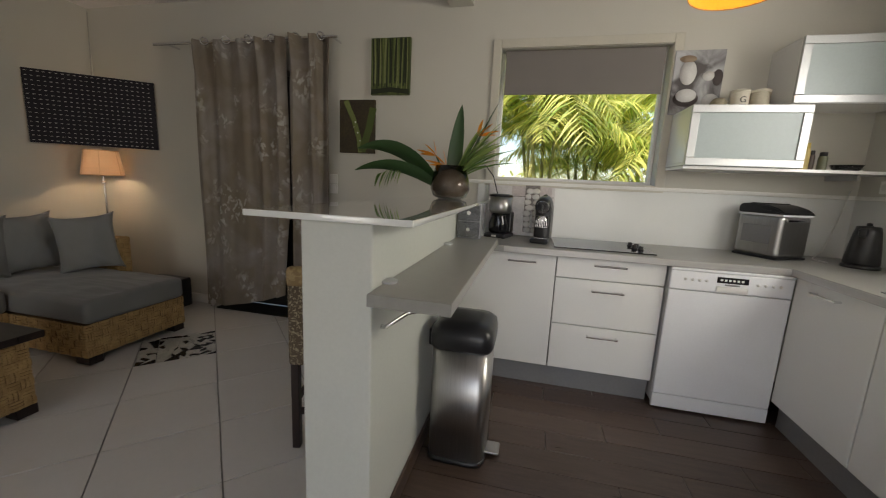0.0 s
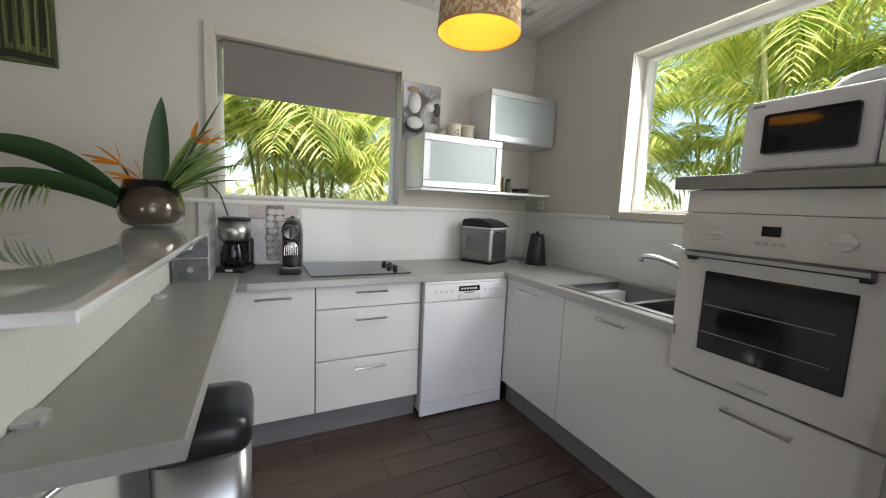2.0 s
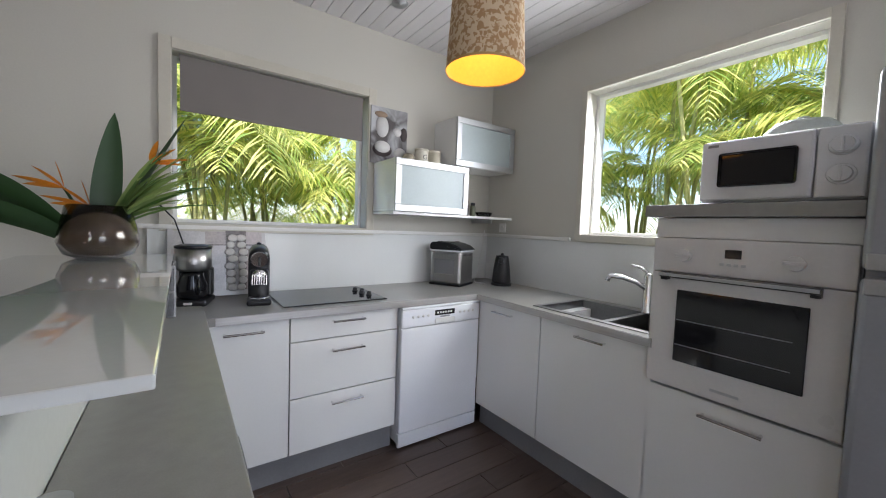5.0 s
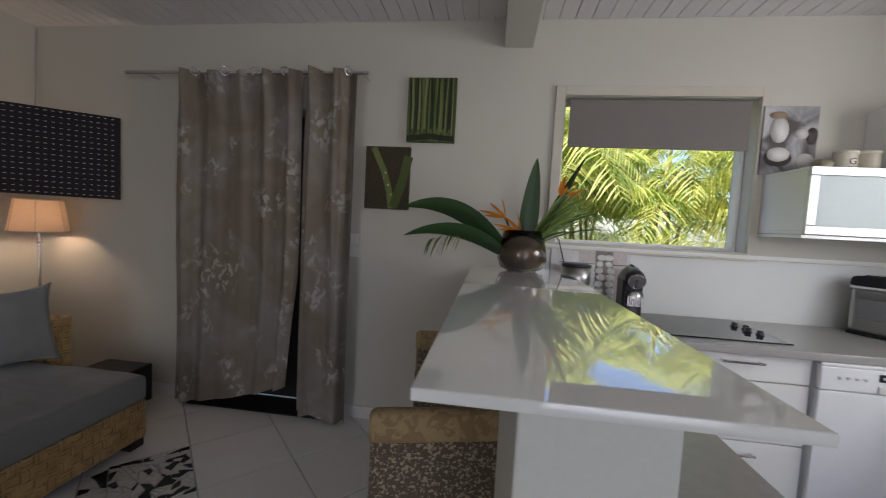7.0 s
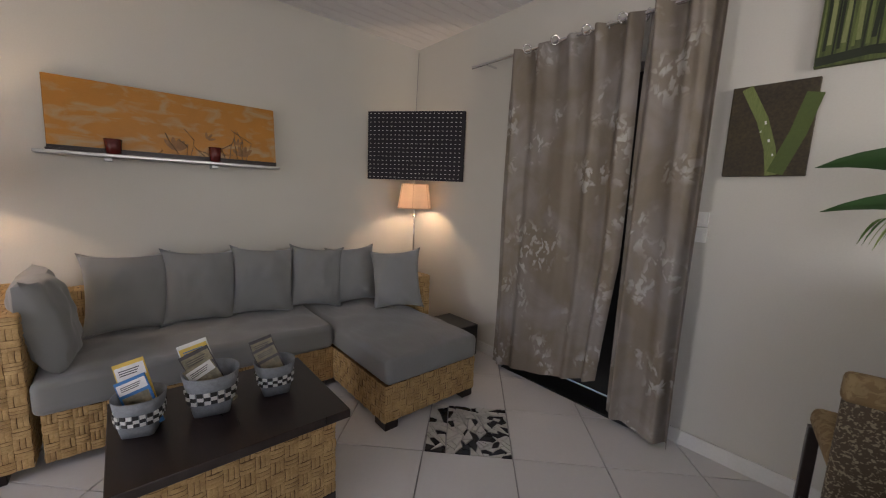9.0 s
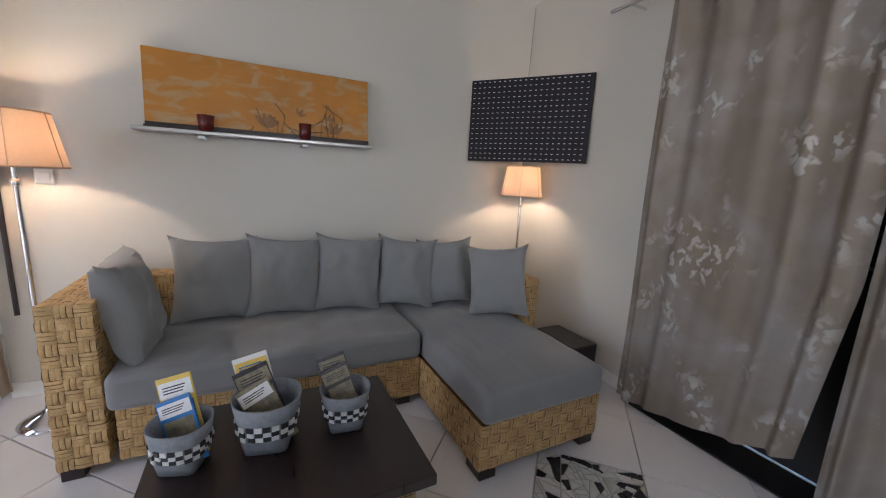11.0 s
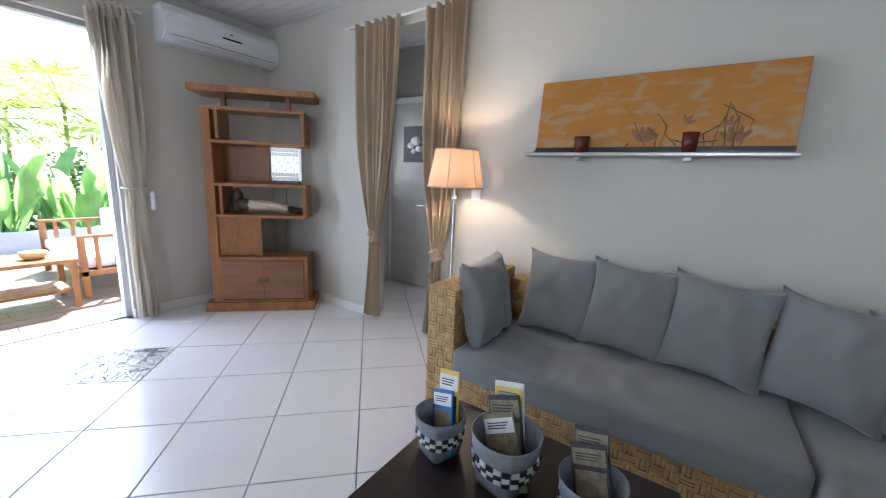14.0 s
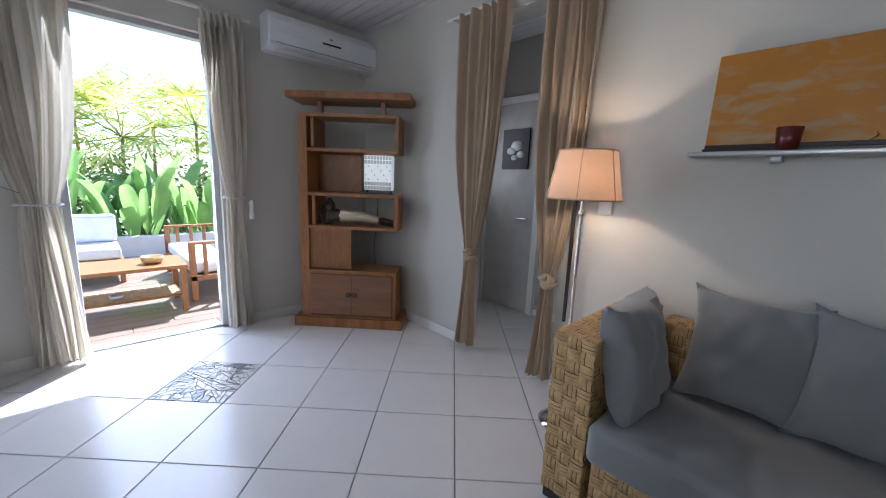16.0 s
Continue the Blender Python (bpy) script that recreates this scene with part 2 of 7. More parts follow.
CURT_G = floral_cloth("grey_floral_curtain_cloth", (0.195, 0.160, 0.120), (0.265, 0.240, 0.225), (0.50, 0.485, 0.45))
CURT_B = cloth_through("beige_curtain_voile", (0.46, 0.36, 0.25), 0.18)
CURT_W = cloth_through("cream_curtain_voile", (0.80, 0.76, 0.68), 0.6)
SHADE = cloth_through("pleated_lampshade_cloth", (0.62, 0.44, 0.30), 0.10, fine=200, glow=(0.70, 0.45, 0.28))
LEAF = leaf_mat("palm_leaf", (0.24, 0.37, 0.07), (0.84, 0.78, 0.27), 0.5)
LEAF2 = leaf_mat("broad_leaf", (0.08, 0.17, 0.045), (0.36, 0.45, 0.15), 0.45)
HELI = leaf_mat("heliconia_leaf", (0.10, 0.24, 0.06), (0.40, 0.55, 0.18), 0.5)
DEEP = leaf_mat("strelitzia_leaf", (0.018, 0.05, 0.018), (0.045, 0.10, 0.03), 0.15)
BARK = mat("palm_cane", (0.34, 0.33, 0.13), 0.7, vary=0.3, stretch=(1, 1, 10))
ORANGE = mat("orange_petal", (0.82, 0.30, 0.02), 0.5, vary=0.2)
PAPER = mat("printed_paper_white", (0.7, 0.7, 0.68), 0.5)
GRASS = mat("garden_ground", (0.10, 0.11, 0.045), 0.95, colour2=(0.2, 0.19, 0.10), scale=1.2, fine=20, bump=0.5)
PLASTER = mat("outer_wall_render", (0.62, 0.60, 0.55), 0.85, vary=0.06)


def banded(name, dark, pale, lo, hi, rough=0.4):
    """Dark ends and a pale middle along the thing's own x axis, with an uneven border."""
    m = mat(name, dark, rough, vary=0.2, scale=12)
    n, l = m.node_tree.nodes, m.node_tree.links
    tc, sep, nz, a, r1, r2, mul, mx = (n.new("ShaderNode" + k) for k in ("TexCoord", "SeparateXYZ", "TexNoise", "Math", "MapRange", "MapRange", "Math", "Mix"))
    mx.data_type = "RGBA"
    l.new(tc.outputs["Object"], sep.inputs[0])
    nz.inputs["Scale"].default_value = 14
    a.operation = "MULTIPLY_ADD"
    l.new(nz.outputs["Fac"], a.inputs[0])
    a.inputs[1].default_value = 0.06
    l.new(sep.outputs["X"], a.inputs[2])
    for r, p, q in ((r1, lo, lo + 0.01), (r2, hi + 0.01, hi)):
        r.inputs["From Min"].default_value, r.inputs["From Max"].default_value = p, q
        l.new(a.outputs[0], r.inputs["Value"])
    mul.operation = "MULTIPLY"
    l.new(r1.outputs[0], mul.inputs[0])
    l.new(r2.outputs[0], mul.inputs[1])
    b = n["Principled BSDF"]
    l.new(b.inputs["Base Color"].links[0].from_socket, mx.inputs["A"])
    mx.inputs["B"].default_value = (*pale, 1)
    l.new(mul.outputs[0], mx.inputs["Factor"])
    l.new(mx.outputs["Result"], b.inputs["Base Color"])
    return m


SINKST = mat("sink_steel", (0.26, 0.26, 0.26), 0.38, 1.0, vary=0.15, stretch=(30, 1, 1))


# ---- mesh helpers ----
def box(bm, x0, y0, z0, x1, y1, z1, bevel=0.0, seg=2):
    m = Matrix.Translation(((x0 + x1) / 2, (y0 + y1) / 2, (z0 + z1) / 2)) @ Matrix.Diagonal((abs(x1 - x0), abs(y1 - y0), abs(z1 - z0), 1))
    vs = bmesh.ops.create_cube(bm, size=1, matrix=m)["verts"]
    if bevel:
        es = list({e for v in vs for e in v.link_edges})
        bmesh.ops.bevel(bm, geom=es, offset=bevel, segments=seg, affect="EDGES", profile=0.5)
    return bm


def B(*a, **k):
    return box(bmesh.new(), *a, **k)


def rod(bm, p, q, r0, r1=None, seg=12):
    p, q = Vector(p), Vector(q)
    d = q - p
    m = Matrix.Translation((p + q) / 2) @ d.to_track_quat("Z", "Y").to_matrix().to_4x4()
    bmesh.ops.create_cone(bm, cap_ends=True, segments=seg, radius1=r0, radius2=r0 if r1 is None else r1, depth=d.length, matrix=m)
    return bm


def lathe(bm, profile, seg=24, at=(0, 0, 0), sx=1.0, sy=1.0, caps=True):
    """Turns rows of (radius, height) about the z axis."""
    rings = [[bm.verts.new((at[0] + sx * r * math.cos(2 * math.pi * k / seg), at[1] + sy * r * math.sin(2 * math.pi * k / seg), at[2] + z)) for k in range(seg)] for r, z in profile]
    for a, b in zip(rings, rings[1:]):
        for k in range(seg):
            bm.faces.new((a[k], a[(k + 1) % seg], b[(k + 1) % seg], b[k]))
    for ring, flip in ((rings[0], True), (rings[-1], False)):
        if caps and (ring[0].co - ring[seg // 2].co).length > 1e-3:
            bm.faces.new(ring[::-1] if flip else ring)
    return bm


def tube(bm, pts, r, seg=8, r1=None):
    pts = [Vector(p) for p in pts]
    rings = []
    for i, p in enumerate(pts):
        d = (pts[min(i + 1, len(pts) - 1)] - pts[max(i - 1, 0)]).normalized()
        q = d.to_track_quat("Z", "Y")
        rr = r if r1 is None else r + (r1 - r) * i / (len(pts) - 1)
        rings.append([bm.verts.new(p + q @ Vector((rr * math.cos(2 * math.pi * k / seg), rr * math.sin(2 * math.pi * k / seg), 0))) for k in range(seg)])
    for a, b in zip(rings, rings[1:]):
        for k in range(seg):
            bm.faces.new((a[k], a[(k + 1) % seg], b[(k + 1) % seg], b[k]))
    bm.faces.new(rings[0][::-1])
    bm.faces.new(rings[-1])
    return bm


def smooth(bm, angle=40):
    for f in bm.faces:
        f.smooth = True
    for e in bm.edges:
        e.smooth = len(e.link_faces) == 2 and e.calc_face_angle(0) < radians(angle)
        if e.smooth and e.calc_face_angle(0) > 0.09:
            a, b = sorted(f.calc_area() for f in e.link_faces)
            e.smooth = b < 7 * a
    return bm


def mesh_of(name, bm, material, soft_edges=True):
    if soft_edges:
        smooth(bm)
    me = bpy.data.meshes.new(name)
    bm.to_mesh(me)
    bm.free()
    me.materials.append(material)
    return me


def part(name, bm, material, parent, label=""):
    ob = new(name, mesh_of(name, bm, material))
    ob.parent = parent
    return tagged(ob, label)


ROOM = Matrix()  # the frame in which the next things are placed


def thing(name, label, category, x=0, y=0, z=0, rz=0, group="", kind=""):
    ob = new(name)
    ob.empty_display_size = 0.1
    ob.matrix_basis = ROOM @ pose(x, y, z, 0, 0, rz)
    return tagged(ob, label, category, group, kind)


def solid(name, bm, material, label, category, group="", kind="", at=(0, 0, 0), rz=0):
    ob = new(name, mesh_of(name, bm, material))
    ob.matrix_basis = ROOM @ pose(*at, 0, 0, rz)
    return tagged(ob, label, category, group, kind)


def lines(words, size, m, material, parent, name="lettering", align="CENTER"):
    cu = bpy.data.curves.new(name, "FONT")
    cu.body, cu.size, cu.align_x, cu.extrude = words, size, align, 0.0006
    tmp = new(name + "_tmp", cu)
    me = bpy.data.meshes.new_from_object(tmp.evaluated_get(bpy.context.evaluated_depsgraph_get()))
    bpy.data.objects.remove(tmp)
    me.materials.clear()
    me.materials.append(material)
    ob = new(name, me)
    ob.parent = parent
    ob.matrix_basis = m
    return ob


def sheet(bm, f, nu, nv, thick=0.0):
    """A sheet through f(u, v), closed with a back at a small depth when thick."""
    g = [[bm.verts.new(f(i / nu, j / nv)) for j in range(nv + 1)] for i in range(nu + 1)]
    for i in range(nu):
        for j in range(nv):
            bm.faces.new((g[i][j], g[i + 1][j], g[i + 1][j + 1], g[i][j + 1]))
    if thick:
        bmesh.ops.recalc_face_normals(bm, faces=bm.faces[:])
        bmesh.ops.solidify(bm, geom=bm.faces[:], thickness=thick)
    return bm


def weave(bm, o, u, v, w, h, cell=0.05, lift=0.006):
    """Basket weave: in each cell two raised strands, turned from cell to cell. o: corner, u and v: unit ways along the face."""
    o, u, v = Vector(o), Vector(u).normalized(), Vector(v).normalized()
    n = u.cross(v)
    cu, cv = max(1, round(w / cell)), max(1, round(h / cell))
    a, b = w / cu, h / cv
    for i in range(cu):
        for j in range(cv):
            turn = (i + j) % 2
            for s in range(3):
                j1, j2, j3 = (random.uniform(-0.0015, 0.0015) for _ in range(3))
                if turn:
                    p, d, e, ln, wd = o + u * (i * a) + v * (j * b + (s + 0.06) * b / 3), u, v, a, b / 3 * 0.9
                else:
                    p, d, e, ln, wd = o + u * (i * a + (s + 0.06) * a / 3) + v * (j * b), v, u, b, a / 3 * 0.9
                rows = []
                for k, hgt in ((0, 0.0), (0.2, 0.8), (0.5, 1.0), (0.8, 0.8), (1, 0.0)):
                    c = p + d * (ln * k) + n * (lift * hgt + j1 * 0.6)
                    rows.append([bm.verts.new(c + e * j2), bm.verts.new(c + e * (wd / 2) + n * lift * 0.45), bm.verts.new(c + e * (wd + j3))])
                for r0, r1 in zip(rows, rows[1:]):
                    for k in range(2):
                        bm.faces.new((r0[k], r0[k + 1], r1[k + 1], r1[k]) if turn else (r0[k], r1[k], r1[k + 1], r0[k + 1]))
    return bm


def pillow(bm, w, h, d, seg=22):
    """A stuffed square cushion standing on its edge, ears at its corners."""
    for side in (1, -1):
        g = []
        for i in range(seg + 1):
            row = []
            for j in range(seg + 1):
                u, v = 2 * i / seg - 1, 2 * j / seg - 1
                pinch = 1 - 0.15 * (1 - (abs(u) ** 2.6)) * abs(v) ** 5
                pinch2 = 1 - 0.15 * (1 - (abs(v) ** 2.6)) * abs(u) ** 5
                t = ((1 - u * u) * (1 - v * v)) ** 0.36
                wr = 0.017 * noise.noise(Vector((u * 2.3, v * 2.3, side * 3.0 + w * 7))) + 0.008 * noise.noise(Vector((u * 7, v * 4, w * 31 + side)))
                row.append(bm.verts.new((u * w / 2 * pinch2, side * (d / 2 * t + (wr if t > 0.1 else 0)), h / 2 + v * h / 2 * pinch)))
            g.append(row)
        for i in range(seg):
            for j in range(seg):
                q = (g[i][j], g[i + 1][j], g[i + 1][j + 1], g[i][j + 1])
                bm.faces.new(q if side < 0 else q[::-1])
    bmesh.ops.remove_doubles(bm, verts=bm.verts[:], dist=1e-4)
    return bm


# ---- structure ----
XW, YS = -6.158, -5.596
TH = 0.2
# the living room has a plan of its own, set onto the shared north wall and floor at this scale
LIVING = Matrix.Translation((-0.17, 0, 0)) @ Matrix.Scale(0.955, 4)
XL, YL, ZL = -6.27, -5.86, 2.70 / 0.955


def ceil_z(x):
    return 2.70


def wall_with_hole(name, axis, pos, a0, a1, holes, label, top=2.95):
    """A thick wall along x or y, with rectangular holes (from, to, low, high)."""
    bm = bmesh.new()
    cuts = sorted(holes)
    edges = [a0] + [c for h in cuts for c in h[:2]] + [a1]

    def piece(p, q, z0, z1):
        if q - p < 1e-4 or z1 - z0 < 1e-4:
            return
        if axis == "x":
            box(bm, p, min(pos), z0, q, max(pos), z1)
        else:
            box(bm, min(pos), p, z0, max(pos), q, z1)
    for i in range(0, len(edges), 2):
        piece(edges[i], edges[i + 1], 0, top)
    for p, q, z0, z1 in cuts:
        piece(p, q, 0, z0)
        piece(p, q, z1, top)
    return solid(name, bm, WALL, label, "wall", kind="structure")


wall_n = wall_with_hole("wall_north", "x", (0, TH), XW - TH, TH, [(-2.29, -1.17, 1.315, 2.235), (-4.88, -3.74, 0.0, 2.12)], "pale beige painted wall with a window and a curtained doorway")
wall_e = wall_with_hole("wall_east", "y", (0, TH), YS, 0, [(-2.11, -0.965, 1.33, 2.28)], "pale beige painted wall with a kitchen window")
wall_w = wall_with_hole("wall_west", "y", (XW, XW - TH), YS, 0, [(-4.135, -3.295, 0.0, 2.435)], "pale beige painted wall with a curtained opening")
wall_s = wall_with_hole("wall_south", "x", (YS, YS - TH), XW - TH, TH, [(-4.821, -3.894, 0.0, 2.33), (-2.1, -0.3, 0.0, 2.3)], "pale beige painted wall with a terrace doorway")

# corridor behind the curtained opening
ROOM = LIVING
cw = bmesh.new()
box(cw, -7.55, -5.2, 0, -7.40, -2.6, 2.95)
solid("wall_corridor", cw, WALL, "grey-beige painted corridor wall", "wall", kind="structure")
cw = bmesh.new()
box(cw, -7.40, -2.75, 0, XL - TH, -2.6, 2.95)
# south end wall, out of view, its opening made up for the corridor lamp
box(cw, -7.40, -5.2, 0, XL - TH, -5.05, 1.25)
box(cw, -7.40, -5.2, 1.25, -7.22, -5.05, 2.95)
box(cw, -6.68, -5.2, 1.25, XL - TH, -5.05, 2.95)
box(cw, -7.22, -5.2, 2.12, -6.68, -5.05, 2.95)
solid("wall_corridor_ends", cw, WALL, "grey-beige painted corridor end walls", "wall", kind="structure")
cd = thing("door_1", "closed pale grey corridor door in a white frame", "door", -7.398, -4.72, 0, kind="structure")
part("door_leaf", B(0.0, -0.30, 0.01, 0.035, 0.33, 2.20, 0.003), mat("grey_door_paint", (0.50, 0.48, 0.46), 0.45), cd)
fr = box(box(box(bmesh.new(), 0, 0.33, 0, 0.05, 0.40, 2.27, 0.004), 0, -0.37, 0, 0.05, -0.30, 2.27, 0.004), 0, -0.30, 2.20, 0.05, 0.33, 2.27, 0.004)
part("door_frame", fr, WHITE, cd)
part("door_handle", rod(rod(bmesh.new(), (0.035, 0.26, 1.02), (0.085, 0.26, 1.02), 0.01), (0.08, 0.27, 1.02), (0.08, 0.15, 1.02), 0.009), CHROME, cd)

ROOM = Matrix()

# closed door added behind the grey curtain; its black stands in for doorway shade
nd = thing("door_2", "black door leaf standing in for the dark doorway behind the drawn grey curtain", "door", -4.31, 0.15, 0, kind="structure")
part("door_leaf", B(-0.565, 0, 0.012, 0.565, 0.04, 2.115, 0.003), mat("dark_doorway_shade", (0.012, 0.011, 0.011), 0.5), nd)
part("door_handle", rod(rod(bmesh.new(), (0.38, 0, 1.02), (0.38, -0.05, 1.02), 0.01), (0.39, -0.045, 1.02), (0.27, -0.045, 1.02), 0.009), CHROME, nd)

# ceiling boards, laid along y, on a slight fall to the east
cb = bmesh.new()
x = XW - 1.4
while x < 0.2:
    w = 0.098
    m = Matrix.Translation((x + w / 2, -2.70, ceil_z(x + w / 2) + 0.012)) @ Matrix.Diagonal((w - 0.006, 5.85, 0.02, 1))
    bmesh.ops.create_cube(cb, size=1, matrix=m)
    x += w
box(cb, XW - 1.4, YS - 0.05, 2.73, 0.2, 0.2, 2.8)
solid("ceiling", cb, CEIL, "white painted tongue-and-groove board ceiling", "ceiling", kind="structure")
solid("ceiling_beam", B(-2.69, YS, 2.53, -2.51, 0.0, 2.71, 0.004), WALL, "beige painted ceiling beam end above the bar", "beam", kind="structure")
rb = B(XW - 1.6, YS - 0.2, 2.96, 0.4, 0.4, 3.08)
solid("roof_slab", rb, PLASTER, "plain rendered roof slab over the rooms", "roof", kind="structure")

# baseboards
for nm, a in (("baseboard", (-3.74, -0.014, 0, -2.652, 0, 0.085)), ("baseboard", (XW, -0.014, 0, -4.88, 0, 0.085)), ("baseboard", (XW, -3.295, 0, XW + 0.014, -0.014, 0.085)),
              ("baseboard", (XW, YS, 0, XW + 0.014, -4.135, 0.085)), ("baseboard", (XW + 0.014, YS, 0, -4.821, YS + 0.014, 0.085)), ("baseboard", (-3.894, YS, 0, -2.1, YS + 0.014, 0.085)),
              ("baseboard", (-7.237, -4.126, 0, -7.223, -2.63, 0.085))):
    solid(nm, B(*a, bevel=0.003), BASEB, "pale painted skirting board along the wall", "baseboard", kind="structure")


def window(name, label, inside, along, a0, a1, z0, z1, depth, trim):
    """A fixed pane with its frame in a wall hole, and a flat painted trim on the room's side."""
    w = thing(name, label, "window", kind="structure")

    def bx(bm, p, q, d0, d1, z2, z3, bev=0.003):
        return box(bm, p, d0, z2, q, d1, z3, bev) if along == "x" else box(bm, d0, p, z2, d1, q, z3, bev)
    s = depth
    f = bmesh.new()
    for p, q, z2, z3 in ((a0, a0 + 0.022, z0, z1), (a1 - 0.022, a1, z0, z1), (a0 + 0.022, a1 - 0.022, z0, z0 + 0.02), (a0 + 0.022, a1 - 0.022, z1 - 0.022, z1)):
        bx(f, p, q, s + 0.09, s + 0.15, z2, z3)
    part("window_frame", f, WHITE, w)
    t = bmesh.new()
    for p, q, z2, z3 in ((a0 - trim, a0 - 0.002, z0 - 0.05, z1 + trim), (a1 + 0.002, a1 + trim, z0 - 0.05, z1 + trim), (a0 - 0.002, a1 + 0.002, z1 + 0.002, z1 + trim)):
        bx(t, p, q, s - 0.018, s - 0.001, z2, z3)
    part("trim", t, TRIM, w)
    part("window_sill", bx(bmesh.new(), a0 - 0.0, a1 + 0.0, s - 0.025, s + 0.09, z0 - 0.05, z0 - 0.003), TRIM, w)
    return w


window("window_1", "kitchen window in a beige painted frame looking onto palms", 0, "x", -2.29, -1.17, 1.315, 2.235, 0.0, 0.06)
window("window_2", "kitchen window in a beige painted frame looking onto palms", 0, "y", -2.11, -0.965, 1.33, 2.28, 0.0, 0.045)

# terrace door frame and lintel track
td = thing("door_3", "open terrace doorway with an aluminium sliding track", "door", kind="structure")
f = bmesh.new()
box(f, -4.821, YS - 0.14, 0.0, -4.781, YS - 0.06, 2.33, 0.003)
box(f, -3.934, YS - 0.14, 0.0, -3.894, YS - 0.06, 2.33, 0.003)
box(f, -4.781, YS - 0.14, 2.29, -3.934, YS - 0.06, 2.33, 0.003)
part("door_frame", f, ALU, td)
part("floor_track", B(-4.781, YS - 0.14, 0.004, -3.934, YS - 0.06, 0.016, 0.002), ALU, td)

# ---- ground and outside ----
gr = bmesh.new()
box(gr, -400, -400, -0.45, 400, 400, -0.32)
solid("ground", gr, GRASS, "garden soil and lawn around the house", "ground", kind="structure")
sb = bmesh.new()
box(sb, XW - 1.5, YS - 0.2, -0.33, 0.3, 0.3, -0.012)
solid("floor_base", sb, GROUT, "grey grouted floor slab under the tiles", "floor", kind="structure")
dk = bmesh.new()
box(dk, -9.0, -9.6, -0.33, 0.5, YS - 0.2, -0.03)
terrace = solid("terrace_floor", dk, GROUT, "covered terrace floor of brown plank tiles", "floor", kind="structure")
solid("terrace_roof", B(-9.2, -6.5, 2.62, 0.8, YS - 0.2, 2.76, 0.01), WHITE, "white painted terrace roof edge", "roof", kind="structure")


# ---- kitchen ----
def bar_handle(parent, m_from, m_to, out, name="handle"):
    """A slim chrome bow handle between two points, standing out by the vector out."""
    p, q, o = Vector(m_from), Vector(m_to), Vector(out)
    bm = bmesh.new()
    a = p + o
    b = q + o
    tube(bm, [a, a.lerp(b, 0.5), b], 0.0055, 8)
    d = (q - p).normalized()
    rod(bm, p + d * 0.008, a + d * 0.008, 0.006, seg=8)
    rod(bm, q - d * 0.008, b - d * 0.008, 0.006, seg=8)
    return part(name, bm, CHROME, parent, "chrome bar handle")


def cabinet_n(x0, x1, label, fronts, handle_at):
    c = thing("base_cabinet", label, "cabinet", x0, 0, 0, group="kitchen base cabinets")
    w = x1 - x0
    part("body", B(0.002, -0.575, 0.15, w - 0.002, -0.003, 0.862), LAM, c)
    for i, (z0, z1) in enumerate(fronts):
        d = part("drawer_front" if len(fronts) > 1 else "door", B(0.003, -0.60, z0 + 0.002, w - 0.003, -0.577, z1 - 0.002, 0.0025), LAM, c)
        hx, hw, hz = handle_at[i]
        bar_handle(d, (hx - hw, -0.60, hz), (hx + hw, -0.60, hz), (0, -0.028, 0))
    return c


cabinet_n(-2.415, -1.81, "white gloss base cabinet with one door beside the bar", [(0.15, 0.862)], [(0.40, 0.085, 0.815)])
cabinet_n(-1.81, -1.205, "white gloss drawer cabinet with three drawers under the hob", [(0.735, 0.862), (0.443, 0.733), (0.15, 0.441)], [(0.30, 0.09, 0.825), (0.30, 0.09, 0.67), (0.30, 0.09, 0.385)])


def cabinet_e(y0, y1, label, hy, high=0.862):
    c = thing("base_cabinet", label, "cabinet", 0, y0, 0, group="kitchen base cabinets")
    d = y1 - y0
    part("body", B(-0.575, -0.002 + d, 0.15, -0.003, -0.002, high), LAM, c)
    dr = part("door", B(-0.60, d + 0.003, 0.152, -0.577, -0.003, 0.860, 0.0025), LAM, c)
    bar_handle(dr, (-0.60, hy - y0 + 0.08, 0.815), (-0.60, hy - y0 - 0.08, 0.815), (-0.028, 0, 0))


cabinet_e(-0.625, -1.153, "white gloss base cabinet door beside the dishwasher", -0.86)
cabinet_e(-1.153, -1.765, "white gloss base cabinet under the sink", -1.47, 0.70)
solid("cabinet_plinth", B(-2.415, -0.55, 0.0, -1.207, -0.535, 0.148, 0.002), PLINTH, "grey metallic plinth under the base cabinets", "plinth")
solid("cabinet_plinth", B(-0.55, -2.335, 0.0, -0.535, -0.62, 0.148, 0.002), PLINTH, "grey metallic plinth under the base cabinets", "plinth")

# worktop, one L with the sink cut out
wk = thing("worktop", "grey laminate kitchen worktop with a brushed metal edge", "worktop")
for a in ((-2.415, -0.625, -0.625, -0.003), (-0.6248, -1.08, -0.003, -0.003), (-0.6248, -1.7448, -0.5552, -1.0802), (-0.0998, -1.7448, -0.003, -1.0802), (-0.6248, -1.765, -0.003, -1.745)):
    part("worktop_board", B(a[0], a[1], 0.864, a[2], a[3], 0.903), GREYTOP, wk)
part("edge_strip", box(box(bmesh.new(), -2.13, -0.629, 0.866, -0.629, -0.6255, 0.901, 0.001), -0.629, -1.763, 0.866, -0.6255, -0.629, 0.901, 0.001), EDGE, wk, "brushed metal front edge")

